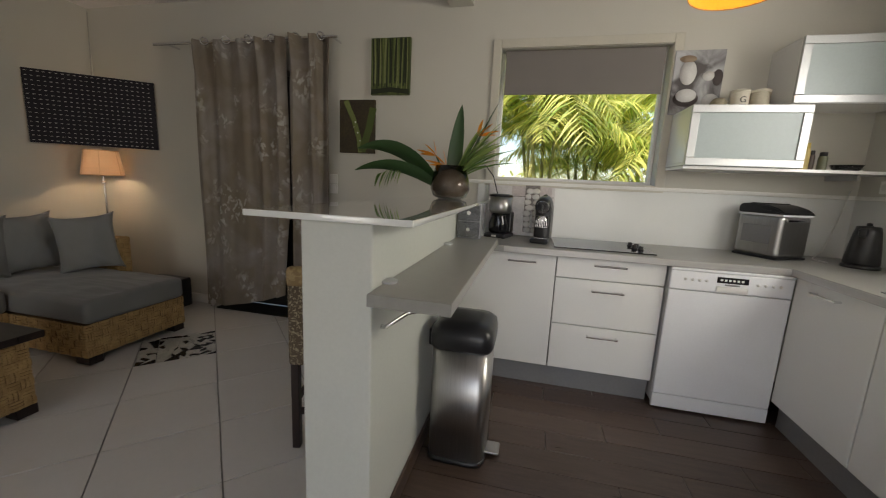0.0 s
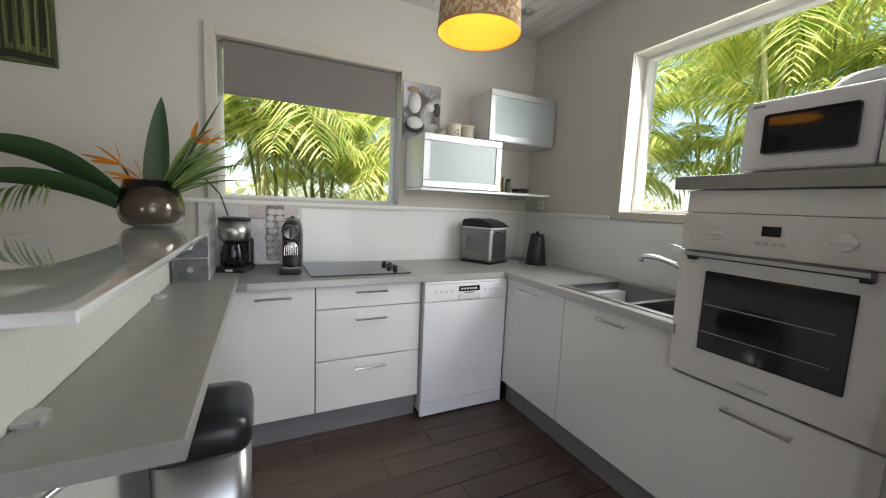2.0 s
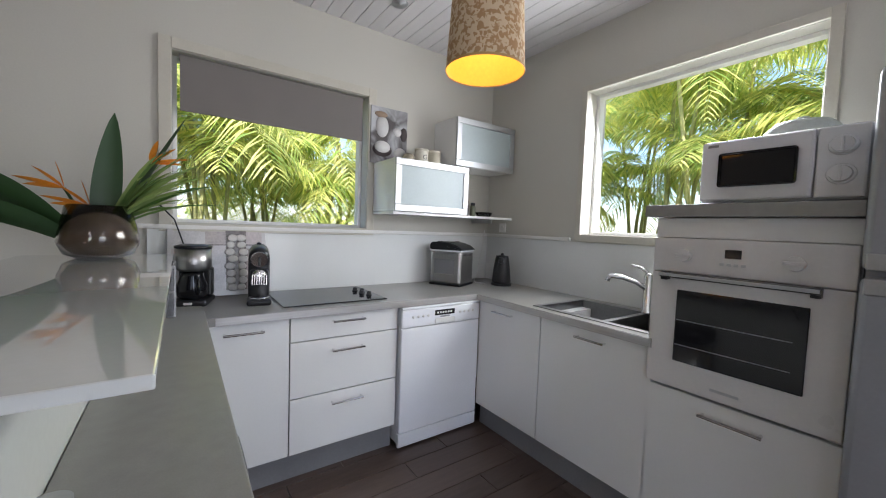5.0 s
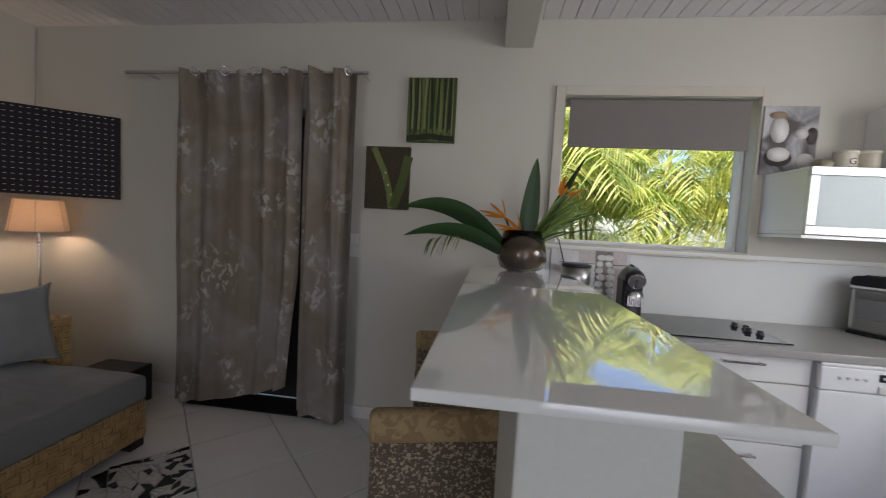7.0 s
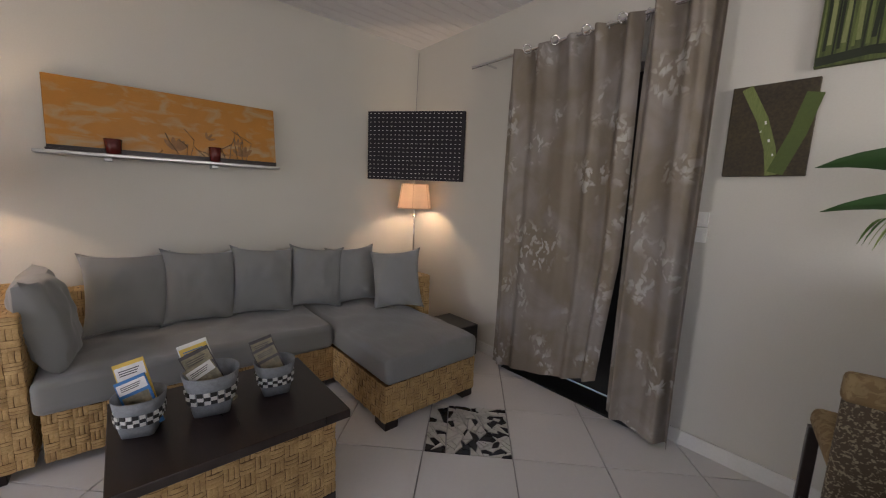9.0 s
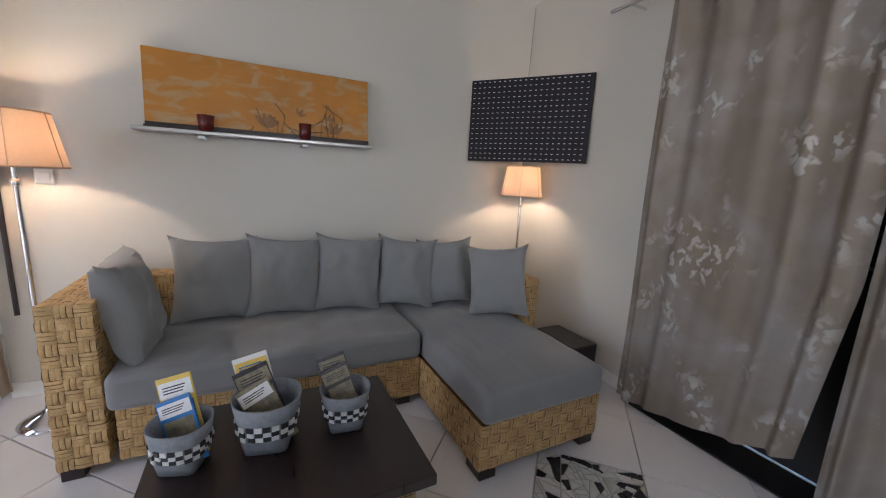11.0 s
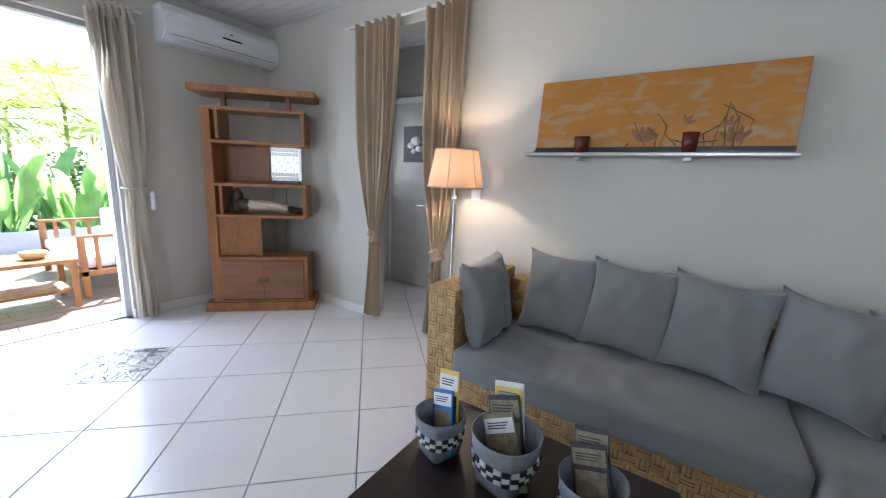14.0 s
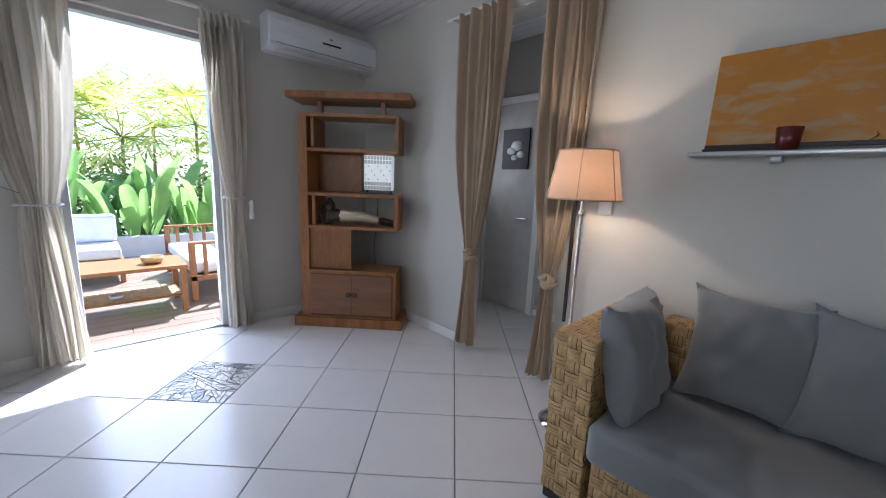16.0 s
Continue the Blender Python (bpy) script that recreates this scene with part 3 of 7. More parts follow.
# sink and tap
sk = thing("sink", "stainless steel double bowl sink set into the worktop", "sink", -0.33, -1.41, 0.903)
rim = bmesh.new()
for a in ((-0.24, -0.345, 0, 0.24, -0.325, 0.005), (-0.24, 0.315, 0, 0.24, 0.345, 0.005), (-0.24, -0.325, 0, -0.20, 0.315, 0.005), (0.20, -0.325, 0, 0.24, 0.315, 0.005), (-0.20, -0.10, 0, 0.20, -0.07, 0.005)):
    box(rim, *a, bevel=0.002)
part("rim", rim, SINKST, sk)
for nm, y0, y1, dz in (("bowl", -0.07, 0.315, 0.17), ("small_bowl", -0.325, -0.10, 0.11)):
    bw = bmesh.new()
    box(bw, -0.20, y0, -dz, 0.20, y1, -dz + 0.004)
    box(bw, -0.204, y0, -dz, -0.20, y1, 0.003)
    box(bw, 0.20, y0, -dz, 0.204, y1, 0.003)
    box(bw, -0.20, y0 - 0.004, -dz, 0.20, y0, 0.003)
    box(bw, -0.20, y1, -dz, 0.20, y1 + 0.004, 0.003)
    b_ = part(nm, bw, SINKST, sk)
    part("drain", lathe(bmesh.new(), [(0.04, 0), (0.04, 0.004), (0.03, 0.006), (0.0001, 0.006)], 20, (0, (y0 + y1) / 2, -dz + 0.004)), CHROME, b_)
tp = thing("kitchen_tap", "chrome single-lever mixer tap behind the sink", "tap", -0.14, -1.50, 0.908)
part("body", lathe(bmesh.new(), [(0.028, 0), (0.028, 0.01), (0.022, 0.014), (0.022, 0.20), (0.018, 0.22), (0.0001, 0.225)], 20), CHROME, tp)
part("spout", tube(bmesh.new(), [(0, 0.0, 0.13), (-0.05, 0.04, 0.17), (-0.11, 0.09, 0.195), (-0.16, 0.13, 0.20), (-0.17, 0.14, 0.17)], 0.014, 10), CHROME, tp)
part("lever", tube(bmesh.new(), [(0, 0, 0.222), (-0.02, 0.03, 0.25), (-0.05, 0.07, 0.262)], 0.010, 8, 0.006), CHROME, tp)

# splashback with its ledge
sp = thing("splashback", "pale glass splashback with a white ledge on top", "splashback", kind="structure")
part("panel", box(box(bmesh.new(), -2.40, -0.012, 0.903, -0.012, -0.001, 1.275), -0.012, -1.765, 0.903, -0.001, -0.001, 1.275), SPLASH, sp)
part("ledge", box(box(bmesh.new(), -2.56, -0.026, 1.277, -0.001, -0.001, 1.302, 0.004), -0.026, -0.885, 1.277, -0.001, -0.027, 1.302, 0.004), WHITE, sp, "white painted ledge")

# dishwasher
dw = thing("dishwasher", "white freestanding dishwasher under the worktop", "dishwasher", -1.2, -0.6, 0)
part("body", B(0.006, 0.0, 0.03, 0.594, 0.575, 0.858, 0.004), APPL, dw)
part("top_rim", B(0.004, -0.035, 0.848, 0.596, 0.0, 0.862, 0.004), APPL, dw)
door = part("door", B(0.005, -0.032, 0.10, 0.595, -0.001, 0.735, 0.006), APPL, dw)
panel = part("control_panel", B(0.005, -0.034, 0.738, 0.595, -0.001, 0.846, 0.006), APPL, dw)
part("display", B(0.235, -0.036, 0.795, 0.385, -0.0335, 0.828, 0.002), BLACKG, panel, "black display strip")
for i in range(6):
    part("digit_mark", B(0.25 + i * 0.02, -0.0372, 0.806, 0.262 + i * 0.02, -0.0362, 0.817), PAPER, panel)
for i, bx_ in enumerate((0.08, 0.115, 0.15, 0.185, 0.43, 0.465, 0.50, 0.535)):
    part("button", lathe(bmesh.new(), [(0.008, 0), (0.008, 0.004), (0.0001, 0.005)], 12, (0, 0, 0)), OVENW, panel).matrix_basis = pose(bx_, -0.034, 0.80, 90, 0, 0)
part("grip", B(0.235, -0.040, 0.742, 0.385, -0.0335, 0.776, 0.006), OVENW, panel, "recessed grip strip")
part("badge", B(0.275, -0.0355, 0.781, 0.345, -0.0338, 0.790), PLINTH, panel)
part("kick_plate", B(0.003, -0.03, 0.012, 0.597, -0.005, 0.097, 0.005), APPL, dw)
for fx in (0.04, 0.56):
    for fy in (0.05, 0.53):
        part("foot", rod(bmesh.new(), (fx, fy, 0), (fx, fy, 0.03), 0.018), BLACKP, dw)

# hob
hb = thing("hob", "black ceramic glass hob with four knobs set in the worktop", "hob", -1.53, -0.30, 0.904)
part("glass", B(-0.30, -0.245, 0, 0.28, 0.235, 0.006, 0.002), BLACKG, hb)
for i in range(4):
    part("knob", lathe(bmesh.new(), [(0.019, 0), (0.019, 0.004), (0.015, 0.006), (0.014, 0.022), (0.0001, 0.024)], 16, (0.20 + 0.024 * (i % 2), 0.06 - i * 0.055, 0.006)), BLACKP, hb)

# coffee maker
cm = thing("coffee_maker", "black and steel filter coffee maker with a glass jug", "coffee maker", -2.20, -0.24, 0.903, -15)
cm.scale = (0.92, 0.92, 0.90)
part("base", B(-0.085, -0.11, 0, 0.085, 0.11, 0.035, 0.012), BLACKP, cm)
part("column", B(-0.08, 0.035, 0.034, 0.08, 0.11, 0.20, 0.012), BLACKP, cm)
part("filter_housing", lathe(bmesh.new(), [(0.072, 0.19), (0.088, 0.21), (0.088, 0.315), (0.0001, 0.318)], 28), STEEL, cm, "brushed steel filter housing")
part("lid", lathe(bmesh.new(), [(0.090, 0.317), (0.090, 0.33), (0.06, 0.338), (0.0001, 0.34)], 28), BLACKP, cm)
jg = part("jug", lathe(bmesh.new(), [(0.055, 0.036), (0.072, 0.05), (0.074, 0.11), (0.055, 0.165), (0.056, 0.178), (0.0001, 0.18)], 28, (0, -0.02, 0)), BLACKG, cm, "dark glass jug")
part("jug_handle", tube(bmesh.new(), [(0.03, -0.07, 0.165), (0.05, -0.13, 0.155), (0.055, -0.135, 0.10), (0.04, -0.085, 0.07)], 0.009, 8), BLACKP, jg)
part("switch", B(-0.02, -0.113, 0.012, 0.02, -0.109, 0.026, 0.002), PAPER, cm)
# pod machine
pm = thing("pod_coffee_machine", "black and chrome pod coffee machine", "coffee machine", -1.905, -0.30, 0.903, -8)
part("body", B(-0.052, -0.03, 0, 0.052, 0.17, 0.25, 0.02), BLACKP, pm)
part("head", tube(bmesh.new(), [(0, 0.13, 0.24), (0, 0.05, 0.262), (0, -0.04, 0.25), (0, -0.075, 0.235)], 0.050, 18), BLACKP, pm)
part("face_ring", rod(bmesh.new(), (0, -0.078, 0.237), (0, -0.092, 0.233), 0.044, 0.040, 24), CHROME, pm, "chrome face ring")
part("dial_bar", B(-0.006, -0.096, 0.20, 0.006, -0.090, 0.27, 0.002), BLACKP, pm)
for i in range(7):
    part("grille_bar", B(-0.036 + i * 0.0112, -0.084, 0.10, -0.031 + i * 0.0112, -0.0755, 0.17 - 0.006 * abs(i - 3), 0.001), CHROME, pm)
part("spout_block", B(-0.045, -0.075, 0.10, 0.045, -0.03, 0.18, 0.014), BLACKP, pm)
part("spout_shield", lathe(bmesh.new(), [(0.036, 0.0), (0.036, 0.004), (0.0001, 0.006)], 20), CHROME, pm).matrix_basis = pose(0, -0.075, 0.145, 90, 0, 0)
part("drip_tray", B(-0.058, -0.15, 0.0, 0.058, -0.02, 0.032, 0.012), BLACKP, pm)
part("drip_grid", lathe(bmesh.new(), [(0.045, 0), (0.045, 0.004), (0.0001, 0.004)], 20, (0, -0.09, 0.032)), CHROME, pm)
part("lever", tube(bmesh.new(), [(0, 0.02, 0.30), (0, 0.07, 0.305), (0, 0.13, 0.285)], 0.014, 8), BLACKP, pm)
# printed board leaning behind them
bo = thing("printed_splash_board", "glass board printed with white pebbles and pink squares", "picture", -2.07, -0.03, 0.904)
bo.matrix_basis = pose(-2.07, -0.075, 0.904, -8, 0, 0)
part("board", B(-0.245, 0, 0, 0.245, 0.008, 0.405, 0.003), mat("pale_pink_print", (0.64, 0.62, 0.62), 0.15, vary=0.08, scale=10), bo)
PRG = mat("print_shadow_grey", (0.22, 0.20, 0.19), 0.2, vary=0.35, scale=30)
part("pebble_strip", B(0.03, -0.0020, 0.03, 0.135, -0.0013, 0.385, 0), PRG, bo)
part("printed_border", B(-0.19, -0.0026, 0.288, 0.235, -0.0013, 0.294, 0), PRG, bo)
part("printed_border", B(0.215, -0.0026, 0.02, 0.221, -0.0013, 0.288, 0), PRG, bo)
part("printed_branch", tube(bmesh.new(), [(-0.07, -0.0015, 0.07), (-0.05, -0.0015, 0.12), (-0.075, -0.0015, 0.17), (-0.06, -0.0015, 0.26)], 0.0022, 5), PRG, bo)
for i in range(3):
    for j in range(2):
        part("printed_square", B(-0.225 + i * 0.155, -0.0012, 0.03 + j * 0.20 if j == 0 else 0.295, -0.09 + i * 0.155, -0.0002, 0.27 if j == 0 else 0.385, 0), mat("printed_square", ((0.58, 0.52, 0.52), (0.62, 0.60, 0.60), (0.50, 0.45, 0.44))[(i + j) % 3], 0.2, vary=0.2, scale=14), bo)
for i in range(16):
    px_, pz_ = 0.055 + 0.055 * (i % 2) + random.uniform(-0.012, 0.012), 0.045 + (i // 2) * 0.041
    pb = lathe(bmesh.new(), [(0.024, 0), (0.018, 0.0015), (0.0001, 0.0022)], 14, sx=random.uniform(0.9, 1.25), sy=0.9)
    part("printed_pebble", pb, mat("pebble", (0.62, 0.60, 0.58), 0.3) if i == 0 else bpy.data.materials["pebble"], bo).matrix_basis = pose(px_, -0.0022, pz_, 90, 0, 0)
# clear drawer boxes by the bar
ACR = glass_mat("clear_acrylic", (0.75, 0.76, 0.78), 0.08)
for k in range(2):
    ab = thing("acrylic_drawer_box", "clear acrylic box holding coffee pods, stacked by the bar", "storage box", -2.34, -0.62, 0.944 + k * 0.098, group="stacked acrylic boxes")
    part("shell", B(-0.07, -0.11, 0, 0.07, 0.11, 0.108, 0.006), mat("smoky_acrylic", (0.36, 0.36, 0.38), 0.15, vary=0.35, scale=22) if k == 0 else bpy.data.materials["smoky_acrylic"], ab)
    part("drawer_front", B(-0.064, -0.118, 0.01, 0.064, -0.111, 0.098, 0.004), ACR, ab)
    part("pull", rod(bmesh.new(), (0, -0.118, 0.055), (0, -0.132, 0.055), 0.012), CHROME, ab)

# ice maker
im = thing("ice_maker", "steel and black countertop ice maker", "ice maker", -0.518, -0.185, 0.903, 27)
part("body", B(-0.12, -0.13, 0.012, 0.12, 0.13, 0.262, 0.022, 3), STEEL, im)


def ridge(bm, outline, x0, x1, bevel=0.006):
    """A bar from x0 to x1 with the given outline of (y, z)."""
    va, vb = ([bm.verts.new((x, y, z)) for y, z in outline] for x in (x0, x1))
    n = len(outline)
    for k in range(n):
        bm.faces.new((va[k], vb[k], vb[(k + 1) % n], va[(k + 1) % n]))
    bm.faces.new(va[::-1])
    bm.faces.new(vb)
    bmesh.ops.recalc_face_normals(bm, faces=bm.faces[:])
    bmesh.ops.bevel(bm, geom=[e for e in bm.edges if e.is_boundary or e.calc_face_angle(0) > 0.6], offset=bevel, segments=2, affect="EDGES")
    return bm


part("white_seam", B(-0.123, -0.133, 0.257, 0.123, 0.133, 0.270, 0.004), APPL, im, "white plastic seam under the lid")
part("lid", ridge(bmesh.new(), [(0.133, 0.270), (0.133, 0.312), (0.11, 0.326), (0.04, 0.330), (-0.04, 0.322), (-0.10, 0.303), (-0.138, 0.278), (-0.138, 0.270)], -0.124, 0.124), BLACKP, im, "sloping glossy black lid")
part("lid_window", B(-0.085, -0.02, 0.3275, 0.085, 0.09, 0.332, 0.002), BLACKG, im)
part("control_strip", B(-0.085, -0.137, 0.228, 0.085, -0.128, 0.250, 0.004), CHROME, im)
part("side_vent", B(-0.1225, -0.08, 0.09, -0.119, 0.09, 0.20, 0.002), PLINTH, im)
part("side_handle", tube(bmesh.new(), [(0.118, -0.05, 0.22), (0.165, -0.05, 0.215), (0.17, -0.05, 0.12), (0.118, -0.05, 0.10)], 0.010, 8), BLACKP, im, "black side handle")
part("base", B(-0.122, -0.132, 0.0, 0.122, 0.132, 0.014, 0.004), BLACKP, im)
# kettle
kt = thing("kettle", "black plastic electric kettle on its base", "kettle", -0.17, -0.38, 0.903, -50)
kt.scale = (0.92, 0.92, 1.0)
part("power_base", lathe(bmesh.new(), [(0.088, 0), (0.088, 0.014), (0.075, 0.02), (0.0001, 0.02)], 28), BLACKP, kt)
part("jug", lathe(bmesh.new(), [(0.080, 0.021), (0.082, 0.03), (0.072, 0.12), (0.060, 0.20), (0.052, 0.232), (0.0001, 0.236)], 28), BLACKP, kt)
part("spout", B(-0.02, -0.085, 0.175, 0.02, -0.05, 0.225, 0.012), BLACKP, kt)
part("kettle_handle", tube(bmesh.new(), [(0, 0.045, 0.225), (0, 0.10, 0.21), (0, 0.115, 0.14), (0, 0.075, 0.06)], 0.012, 10), BLACKP, kt)
part("lid_knob", lathe(bmesh.new(), [(0.014, 0.234), (0.012, 0.25), (0.0001, 0.253)], 14), BLACKP, kt)
solid("kettle_cable", tube(bmesh.new(), [(-0.27, -0.30, 0.908), (-0.30, -0.22, 0.909), (-0.24, -0.13, 0.91), (-0.16, -0.07, 0.95), (-0.10, -0.05, 1.15), (-0.06, -0.03, 1.33)], 0.004, 6), PAPER, "white power cable running from the kettle to the socket", "cable")


def socket_plate(x, y, z, rz, label, cat="socket", name="wall_socket", w=0.075, h=0.075, hole=True, dark=False):
    s = thing(name, label, cat, x, y, z, rz)
    part("plate", B(-w / 2, -0.012, -h / 2, w / 2, -0.001, h / 2, 0.004), WHITE, s)
    if hole:
        part("insert", lathe(bmesh.new(), [(0.021, 0), (0.021, 0.004), (0.017, 0.004), (0.0001, 0.001)], 20), BASEB, s).matrix_basis = pose(0, -0.011, 0, 90, 0, 0)
    else:
        part("rocker", B(-w * 0.3, -0.017, -h * 0.3, w * 0.3, -0.012, h * 0.3, 0.003), WHITE, s)
    return s


socket_plate(0.0, -0.20, 1.355, -90, "white wall socket with a plug in the kitchen corner")
# shelf cabinets
def glass_cabinet(x, label, w, z, h, d):
    c = thing("wall_cabinet", label, "wall cabinet", x, -0.001, z, group="frosted glass wall cabinets")
    sh = bmesh.new()
    box(sh, 0, -d, 0, w, 0, 0.018, 0.002)
    box(sh, 0, -d, h - 0.018, w, 0, h, 0.002)
    box(sh, 0, -d, 0.018, 0.018, 0, h - 0.018, 0.002)
    box(sh, w - 0.018, -d, 0.018, w, 0, h - 0.018, 0.002)
    box(sh, 0.018, -0.012, 0.018, w - 0.018, 0, h - 0.018)
    part("shell", sh, LAM, c)
    fl = bmesh.new()
    for a in ((0, 0, w, 0.045), (0, h - 0.045, w, h), (0, 0.045, 0.045, h - 0.045), (w - 0.045, 0.045, w, h - 0.045)):
        box(fl, a[0] + 0.001, -d - 0.022, a[1] + 0.001, a[2] - 0.001, -d - 0.001, a[3] - 0.001, 0.002)
    dr = part("flap_door", fl, ALU, c, "aluminium framed flap door")
    part("glass_pane", B(0.045, -d - 0.014, 0.045, w - 0.045, -d - 0.008, h - 0.045), FROST, dr, "frosted glass pane")


glass_cabinet(-1.12, "white wall cabinet with a frosted glass flap door above the shelf", 0.60, 1.437, 0.345, 0.335)
glass_cabinet(-0.60, "white wall cabinet with a frosted glass flap door, mounted higher", 0.585, 1.80, 0.355, 0.28)
sh = thing("wall_shelf", "thin white wall shelf running under the glass cabinet", "shelf", -1.12, -0.001, 1.417)
part("board", B(0, -0.335, 0, 1.08, 0, 0.018, 0.002), LAM, sh)
part("bracket", B(0.93, -0.25, -0.03, 0.945, 0, -0.001, 0.002), ALU, sh)


def jar(x, y, z, r, h, body, lid, label, cat="jar", name="spice_jar", group="spice jars on the shelf"):
    j = thing(name, label, cat, x, y, z, group=group)
    part("glass", lathe(bmesh.new(), [(r * 0.95, 0), (r, 0.006), (r, h * 0.72), (r * 0.75, h * 0.8), (r * 0.75, h * 0.82), (0.0001, h * 0.82)], 18), body, j)
    part("lid", lathe(bmesh.new(), [(r * 0.8, h * 0.8), (r * 0.8, h), (0.0001, h)], 18), lid, j)


jar(-0.435, -0.20, 1.4355, 0.024, 0.16, mat("yellow_carton", (0.62, 0.48, 0.18), 0.5), mat("yellow_lid", (0.6, 0.45, 0.12), 0.4), "tall yellow spice tub on the white shelf")
jar(-0.385, -0.17, 1.4355, 0.020, 0.12, mat("dark_spice", (0.06, 0.04, 0.03), 0.3), BLACKP, "small dark spice jar with a black lid")
jar(-0.335, -0.19, 1.4355, 0.023, 0.11, mat("green_spice", (0.12, 0.13, 0.08), 0.3), BLACKP, "small spice jar of dried herbs with a black lid")
gb = thing("glass_bowl", "small clear glass dish with a rim on the white shelf", "bowl", -0.20, -0.17, 1.4355)
part("dish", lathe(bmesh.new(), [(0.035, 0), (0.06, 0.012), (0.075, 0.04), (0.072, 0.04), (0.056, 0.016), (0.0001, 0.006)], 24), glass_mat("clear_glass", (0.9, 0.92, 0.92)), gb)
CREAM = mat("cream_ceramic", (0.66, 0.62, 0.52), 0.3)
INK = mat("black_ink", (0.02, 0.02, 0.02), 0.5)
for i, (cx, nm) in enumerate(((-0.80, "G"), (-0.69, ""))):
    ca = thing("canister", "cream enamel kitchen canister with a lid" + (" lettered G" if nm else ""), "canister", cx, -0.14, 1.7825, group="canisters on the cabinet")
    part("body", lathe(bmesh.new(), [(0.047, 0), (0.05, 0.004), (0.05, 0.105), (0.048, 0.11), (0.0001, 0.11)], 28), CREAM if nm else mat("beige_ceramic", (0.50, 0.46, 0.36), 0.35), ca)
    part("lid", lathe(bmesh.new(), [(0.052, 0.108), (0.052, 0.122), (0.04, 0.126), (0.0001, 0.126)], 28), CREAM, ca)
    if nm:
        lines(nm, 0.05, pose(0.0, -0.0508, 0.045, 90, 0, 0), INK, ca)
        part("underline", B(-0.02, -0.0515, 0.030, 0.02, -0.0495, 0.034), INK, ca)
mg = thing("sugar_pot", "brown and white round sugar pot on the cabinet", "pot", -0.91, -0.14, 1.7825)
part("pot", lathe(bmesh.new(), [(0.03, 0), (0.045, 0.02), (0.045, 0.055), (0.03, 0.075), (0.0001, 0.078)], 22), mat("stoneware", (0.30, 0.26, 0.18), 0.4, vary=0.4, scale=20), mg)
part("handle", tube(bmesh.new(), [(0.043, 0, 0.02), (0.065, 0, 0.03), (0.065, 0, 0.055), (0.042, 0, 0.06)], 0.006, 6), CREAM, mg)
# still-life canvas
cv = thing("still_life_print", "grey unframed canvas print of jars and bowls leaning on the wall", "picture", -1.01, -0.004, 1.7825)
part("canvas", B(-0.145, -0.025, 0, 0.145, 0, 0.40, 0.002), patch_mat("grey_still_life_print", (0.10, 0.09, 0.09), (0.50, 0.50, 0.52), 5, 0.42, 0.6), cv)
PW, PD = mat("print_white", (0.62, 0.61, 0.60), 0.6), mat("print_dark", (0.07, 0.055, 0.055), 0.6)
for a, mt, sx_, sz_, px_, pz_ in (("printed_bowl", PW, 0.062, 0.042, -0.055, 0.12), ("printed_dark_bowl", PD, 0.075, 0.05, -0.055, 0.10), ("printed_jar", PW, 0.05, 0.075, -0.06, 0.26), ("printed_lid", mat("print_cork", (0.3, 0.22, 0.15), 0.6), 0.05, 0.022, -0.07, 0.345), ("printed_cup", PW, 0.035, 0.03, 0.06, 0.24), ("printed_dark_jar", PD, 0.03, 0.05, 0.115, 0.23), ("printed_cube", PW, 0.05, 0.045, 0.09, 0.085)):
    part(a, lathe(bmesh.new(), [(1, 0), (1, 0.001), (0.0001, 0.0012)], 20, sx=sx_, sy=sz_), mt, cv).matrix_basis = pose(px_, -0.0255 - (0.001 if mt is PD else 0.002), pz_, 90, 0, 0)

# roller blind
rb_ = thing("roller_blind", "grey fabric roller blind half lowered in the window", "blind", -1.73, 0.03, 2.235)
part("roller", rod(bmesh.new(), (-0.53, 0, -0.025), (0.53, 0, -0.025), 0.02, seg=16), BLINDM, rb_)
part("fabric", B(-0.525, -0.021, -0.30, 0.525, -0.0195, -0.02), BLINDM, rb_)
part("bottom_bar", B(-0.525, -0.026, -0.312, 0.525, -0.014, -0.298, 0.003), BLINDM, rb_)

# pendant lamp
pl = thing("pendant_lamp", "lit pendant lamp with a speckled orange-beige shade", "pendant lamp", -1.467, -1.60, -0.08)
SPK = patch_mat("speckled_shade", (0.46, 0.27, 0.13), (0.70, 0.55, 0.36), 70, 0.46, 0.52, detail=1)
part("shade", lathe(bmesh.new(), [(0.124, 1.915), (0.108, 2.20)], 48, caps=False), SPK, pl)
part("lining", lathe(bmesh.new(), [(0.1225, 1.916), (0.1065, 2.199)], 48, caps=False), mat("amber_lining", (0.80, 0.42, 0.06), 0.6, emit=(1.0, 0.50, 0.04), power=0.30), pl, "glowing amber inner lining")
part("rim", lathe(bmesh.new(), [(0.1245, 1.913), (0.1255, 1.917), (0.1245, 1.921)], 48, caps=False), mat("orange_rim", (0.55, 0.33, 0.12), 0.6), pl)
part("bulb", lathe(bmesh.new(), [(0.0001, 1.985), (0.02, 1.99), (0.03, 2.015), (0.022, 2.05), (0.014, 2.08)], 16), mat("lamp_bulb_glow", (0.9, 0.8, 0.5), 0.4, emit=(1.0, 0.72, 0.3), power=3), pl)
part("cable", rod(bmesh.new(), (0, 0, 2.08), (0, 0, 2.78), 0.004, seg=8), PAPER, pl)
part("ceiling_rose", lathe(bmesh.new(), [(0.05, -0.04), (0.05, -0.01), (0.0001, -0.008)], 20, (0, 0, 2.785)), WHITE, pl)
